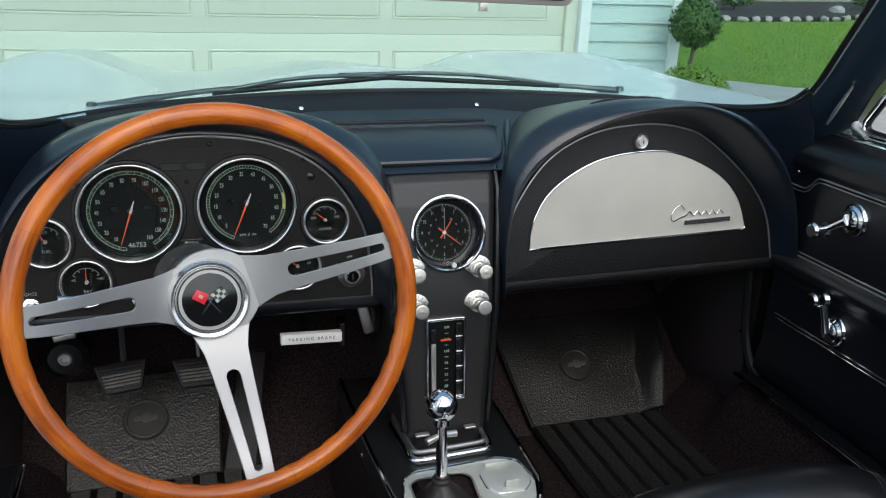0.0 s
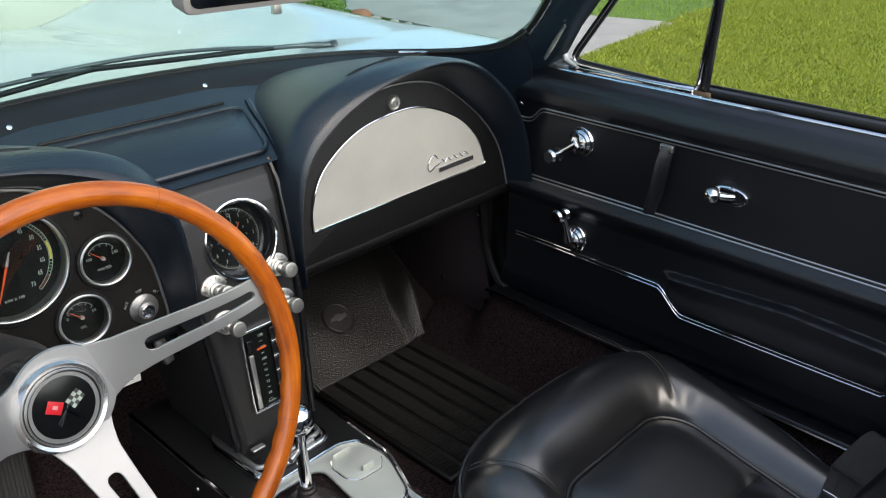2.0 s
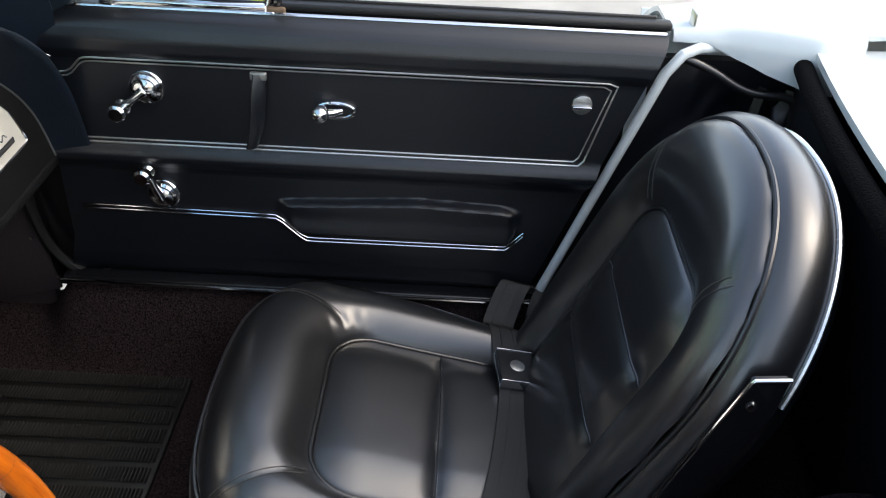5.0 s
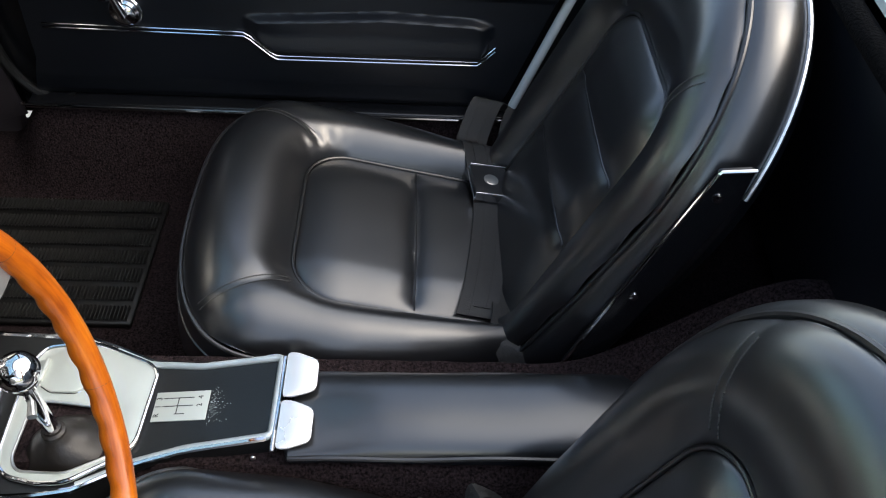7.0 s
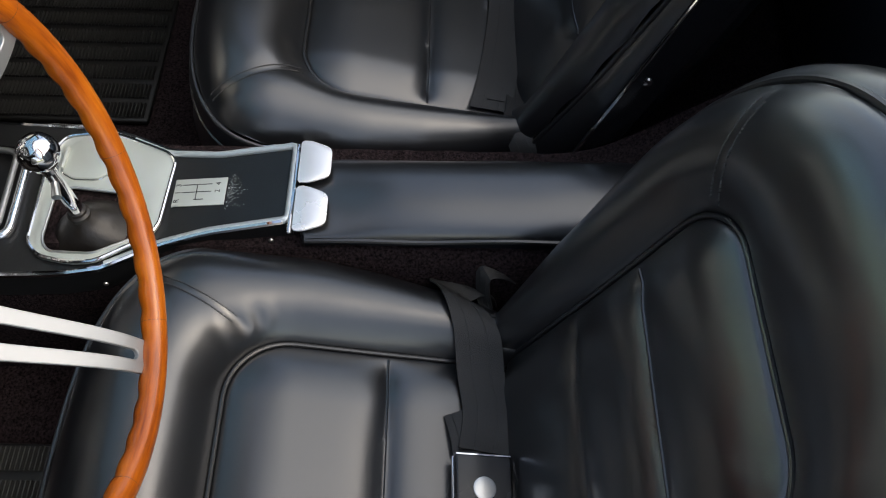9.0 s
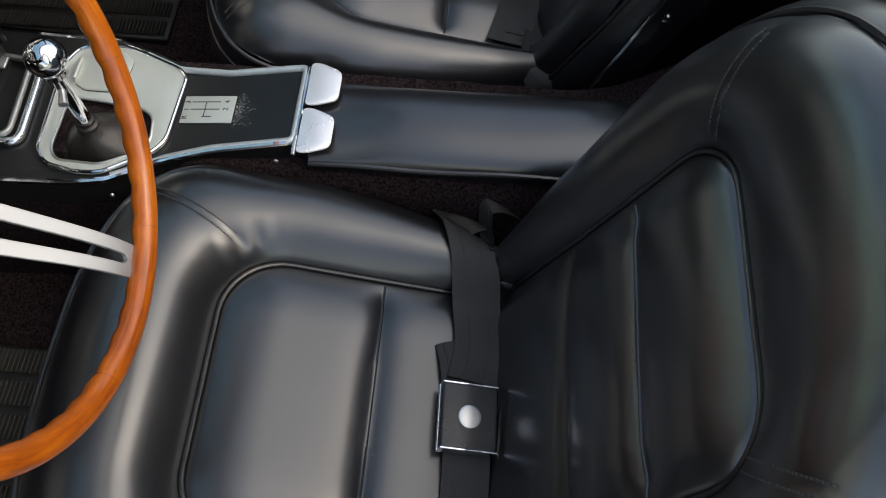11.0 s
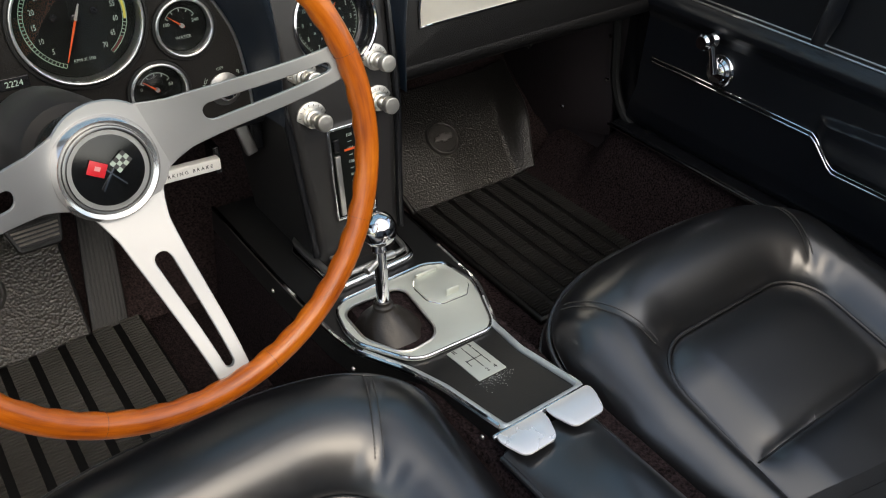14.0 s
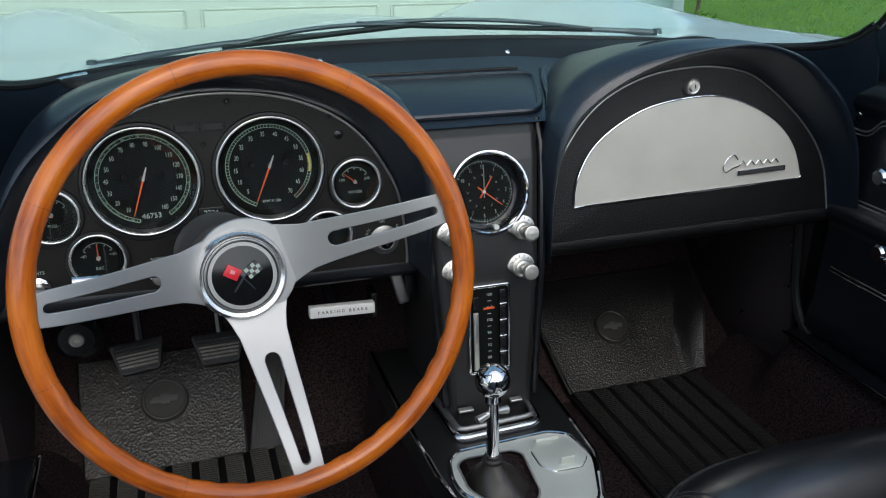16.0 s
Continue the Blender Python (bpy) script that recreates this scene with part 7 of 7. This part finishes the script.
def grass(name, x0, x1, y0, y1, n, inside, h, label, material):
    rng = np.random.default_rng(7)
    verts, faces = [], []
    for _ in range(n):
        x, y = rng.uniform(x0, x1), rng.uniform(y0, y1)
        if not inside(x, y):
            continue
        a, hh, w = rng.uniform(0, 6.28), h * rng.uniform(0.5, 1.3), rng.uniform(0.0025, 0.005)
        lx, ly = rng.normal(0, 0.022, 2)
        k = len(verts)
        verts += [(x - w * math.cos(a), y - w * math.sin(a), 0.012), (x + w * math.cos(a), y + w * math.sin(a), 0.012), (x + lx, y + ly, 0.015 + hh)]
        faces.append((k, k + 1, k + 2))
    me = bpy.data.meshes.new(name)
    me.from_pydata(verts, [], faces)
    me.materials.append(material)
    return tagged(new(name, me), label, "grass", kind="stuff")


def island_in(x, y):
    lo = interp(x, [2.76, 3.16, 3.65, 4.40, 5.0, 6.1, 12], [0.56, 0.42, 0.24, 0.0, -0.08, -0.13, -0.2])
    hi = interp(x, [2.76, 3.3, 4.2, 5.6, 12], [2.15, 2.22, 2.36, 2.58, 2.7])
    return lo - 0.01 < y < hi


grass("grass", 2.76, 8.0, -0.15, 2.65, 130000, island_in, 0.024, "short dense grass blades with pale clippings", BLADE)
def far_in(x, y):
    right = interp(y, [2.45, 3.2, 4.1, 5.4, 6.0, 6.3], [5.22, 4.97, 5.47, 5.22, 4.77, 3.9])
    return (x > right or y > 6.3) and y < 13.2 and y > 2.6


grass("grass", 3.9, 15.0, 2.6, 13.2, 150000, far_in, 0.03, "short dense grass blades", BLADE_FAR)

# ---- house ----
house = thing("wall_house", "pale green lap-sided garage wall with white trim", "house wall", kind="structure")
for i in range(26):
    z = 0.035 + i * 0.113
    bm = bmesh.new()
    v = [bm.verts.new(p) for p in ((2.115, GY - 0.022, z), (2.70, GY - 0.022, z), (2.70, GY - 0.006, z + 0.115), (2.115, GY - 0.006, z + 0.115))]
    w = [bm.verts.new(p) for p in ((2.115, GY + 0.02, z), (2.70, GY + 0.02, z), (2.70, GY + 0.02, z + 0.115), (2.115, GY + 0.02, z + 0.115))]
    skin(bm, [v, w], True, False, True)
    part("siding_board", bm, SIDING, house, smooth=False)
part("wall_core", box((-1.0, GY + 0.30, 1.4), (7.4, 0.10, 2.8)), SIDING, house)
part("corner_trim", box((2.735, GY - 0.005, 1.5), (0.075, 0.07, 3.0), 0.004), TRIM_WHITE, house, "white corner board")
part("side_wall", box((2.73, GY + 2.5, 1.5), (0.04, 4.9, 3.0)), SIDING, house)
part("door_casing", box((2.080, GY - 0.01, 1.25), (0.070, 0.08, 2.5), 0.004), TRIM_WHITE, house, "white door casing")
part("door_stop", box((2.005, GY + 0.02, 1.25), (0.080, 0.05, 2.5), 0.006), GARAGE, house)
part("upper_wall", box((-0.6, GY + 0.05, 2.50), (6.8, 0.12, 0.70)), SIDING, house)
part("roof", plate([(-3.9, 0), (3.9, 0), (3.9, 5.2), (-3.9, 5.2)], 0.12, Matrix.Translation((-0.9, GY - 0.35, 2.78)) @ pose(0, 0, 0, 24, 0, 0)), mat("roof_shingle", (0.10, 0.09, 0.085), 0.9, grain=0.8, scale=20, tint=0.3), house, "dark shingled roof")
part("fascia", box((-0.9, GY - 0.36, 2.80), (7.8, 0.03, 0.18), 0.004), TRIM_WHITE, house, "white fascia board")
part("door_sill_strip", box((-0.55, GY + 0.05, 0.055), (5.04, 0.04, 0.09), 0.004), RUBBER, house, "black rubber strip under the garage door")
gd = thing("garage_door", "cream sectional garage door with raised panels", "garage door", kind="structure")
for r in range(4):
    z0 = 0.095 + r * 0.535
    part("section", box((-0.55, GY + 0.05, z0 + 0.2655), (5.04, 0.045, 0.5345), 0.004), GARAGE, gd)
    for c in range(5):
        xc = 1.3615 - c * 1.055
        ring = rounded([(-0.478, -0.165), (0.478, -0.165), (0.478, 0.165), (-0.478, 0.165)], 0.01)
        m = Matrix.Translation((xc, GY + 0.0275, z0 + 0.2655)) @ pose(0, 0, 0, 90, 0, 0)
        part("raised_panel", plate(ring, 0.009, m, 0.0085), GARAGE, gd)
        part("panel_groove", tube([m @ Vector((x * 1.02, y * 1.05, 0.001)) for x, y in ring], 0.006, True, 6), GARAGE, gd)


# ---- shrubs and stones ----
def leafy(name, blobs, n, size, parent, seed, material=None):
    rng = np.random.default_rng(seed)
    verts, faces = [], []
    for cx, cy, cz, rx, rz in blobs:
        for _ in range(n):
            d = rng.normal(0, 1, 3)
            d /= np.linalg.norm(d)
            k = rng.uniform(0.55, 1.05) ** 0.5 * (1 + 0.10 * noise.noise((d[0] * 3 + seed, d[1] * 3, d[2] * 3)))
            p = np.array([cx, cy, cz]) + d * np.array([rx, rx, rz]) * k
            t = rng.normal(0, 1, 3)
            t /= np.linalg.norm(t)
            s = np.cross(d, t)
            a, b = t * size * rng.uniform(0.6, 1.2), s * size * 0.5
            q = len(verts)
            verts += [tuple(p - a), tuple(p + b), tuple(p + a), tuple(p - b)]
            faces.append((q, q + 1, q + 2, q + 3))
    me = bpy.data.meshes.new(name)
    me.from_pydata(verts, [], faces)
    me.materials.append(material or LEAF)
    ob = new(name, me)
    ob.parent = parent
    return ob


top = thing("topiary_tree", "small ball-clipped topiary tree on a thin stem", "tree")
tx, ty = 2.73, 3.75
part("trunk", tube([(tx - 0.01, ty, 0.0), (tx, ty, 0.2), (tx - 0.008, ty, 0.4), (tx + 0.01, ty, 0.62)], [0.018, 0.014, 0.012, 0.012], False, 10), BARK, top)
for i in range(6):
    a = i * 1.05
    part("limb", tube([(tx + 0.008, ty, 0.55 + 0.02 * i), (tx + 0.08 * math.cos(a), ty + 0.08 * math.sin(a), 0.68 + 0.02 * i)], [0.008, 0.003], False, 6), BARK, top)
leafy("crown", [(tx, ty, 0.740, 0.155, 0.150)], 5200, 0.014, top, 3)
LEAF2 = mat("bright_shrub_leaf", (0.14, 0.24, 0.025), 0.5, tint=0.4, tint_scale=25)
for sx_, sy_, r_ in ((2.62, 3.52, 0.19),):
    sh = thing("shrub", "low round bright green shrub by the house corner", "shrub")
    part("stem", tube([(sx_, sy_, 0), (sx_ + 0.01, sy_, 0.2)], [0.015, 0.008], False, 8), BARK, sh)
    leafy("foliage", [(sx_, sy_, 0.30, r_, 0.21), (sx_ + 0.11, sy_ - 0.03, 0.26, r_ * 0.75, 0.20), (sx_ - 0.09, sy_ + 0.03, 0.30, r_ * 0.75, 0.20)], 3800, 0.014, sh, 11, LEAF2)


def rock(c, s, seed, label="weathered garden stone at the bed's edge", material=None):
    bm = bmesh.new()
    bmesh.ops.create_icosphere(bm, subdivisions=2, radius=1.0)
    for v in bm.verts:
        k = 1 + 0.3 * noise.noise(v.co * 1.3 + Vector((seed * 3.1, seed, 0)))
        v.co = Vector((v.co.x * s[0] * k, v.co.y * s[1] * k, v.co.z * s[2] * k))
    ob = part("garden_stone", bm, material or STONE)
    ob.matrix_basis = Matrix.Translation(c) @ pose(0, 0, 0, 0, 0, seed * 47)
    return tagged(ob, label, "stone", "edging stones")


TERRA = mat("terracotta_stone", (0.40, 0.17, 0.09), 0.85, grain=0.4, scale=50, tint=0.3)
for i in range(22):
    rock((3.62 + 0.10 * math.sin(i * 1.7), 3.50 + i * 0.055, 0.03), (random.uniform(0.03, 0.06), random.uniform(0.03, 0.06), random.uniform(0.02, 0.035)), i + 1)
rock((3.66, 4.25, 0.05), (0.11, 0.08, 0.05), 40, "orange-brown flat stone in the planting bed", TERRA)
for i in range(34):
    rock((7.5 + i * 0.34, 13.3 + 0.016 * i + 0.05 * math.sin(i * 2.1), 0.06), (random.uniform(0.08, 0.15), 0.09, random.uniform(0.05, 0.08)), i + 60)
rock((10.6, 15.2, 0.18), (0.30, 0.2, 0.14), 120, "pale boulder in the mulch bed")
rock((13.9, 15.0, 0.16), (0.2, 0.15, 0.10), 121, "pale boulder in the mulch bed")
WHITE_PETAL = mat("white_petal", (0.75, 0.76, 0.70), 0.6)
for px, py in ((8.8, 15.2), (11.6, 15.6), (15.5, 15.8)):
    sh = thing("shrub", "flowering garden shrub with small white blossoms", "shrub")
    part("stem", tube([(px, py, 0.08), (px, py, 0.4)], [0.02, 0.01], False, 8), BARK, sh)
    leafy("foliage", [(px, py, 0.45, 0.45, 0.30)], 1500, 0.035, sh, int(px * 10))
    leafy("blossom", [(px, py, 0.48, 0.46, 0.31)], 160, 0.03, sh, int(px * 10) + 1, WHITE_PETAL)
nb = thing("neighbour_house", "grey stone-faced house beyond the garden", "house")
STONEWALL = mat("stone_wall", (0.26, 0.23, 0.21), 0.9, grain=0.6, scale=8, tint=0.4, tint_scale=4)
part("wall", box((17, 22.0, 2.0), (24, 0.5, 4.0)), STONEWALL, nb)
part("roof", plate([(-9.5, 0), (9.5, 0), (8, 2.6), (-8, 2.6)], 0.3, Matrix.Translation((17, 21.7, 4.0)) @ pose(0, 0, 0, 40, 0, 0)), BARK, nb)
for i in range(4):
    part("window", box((10 + i * 4.4, 21.72, 2.5), (1.3, 0.08, 1.4), 0.02), TRIM_WHITE, nb)
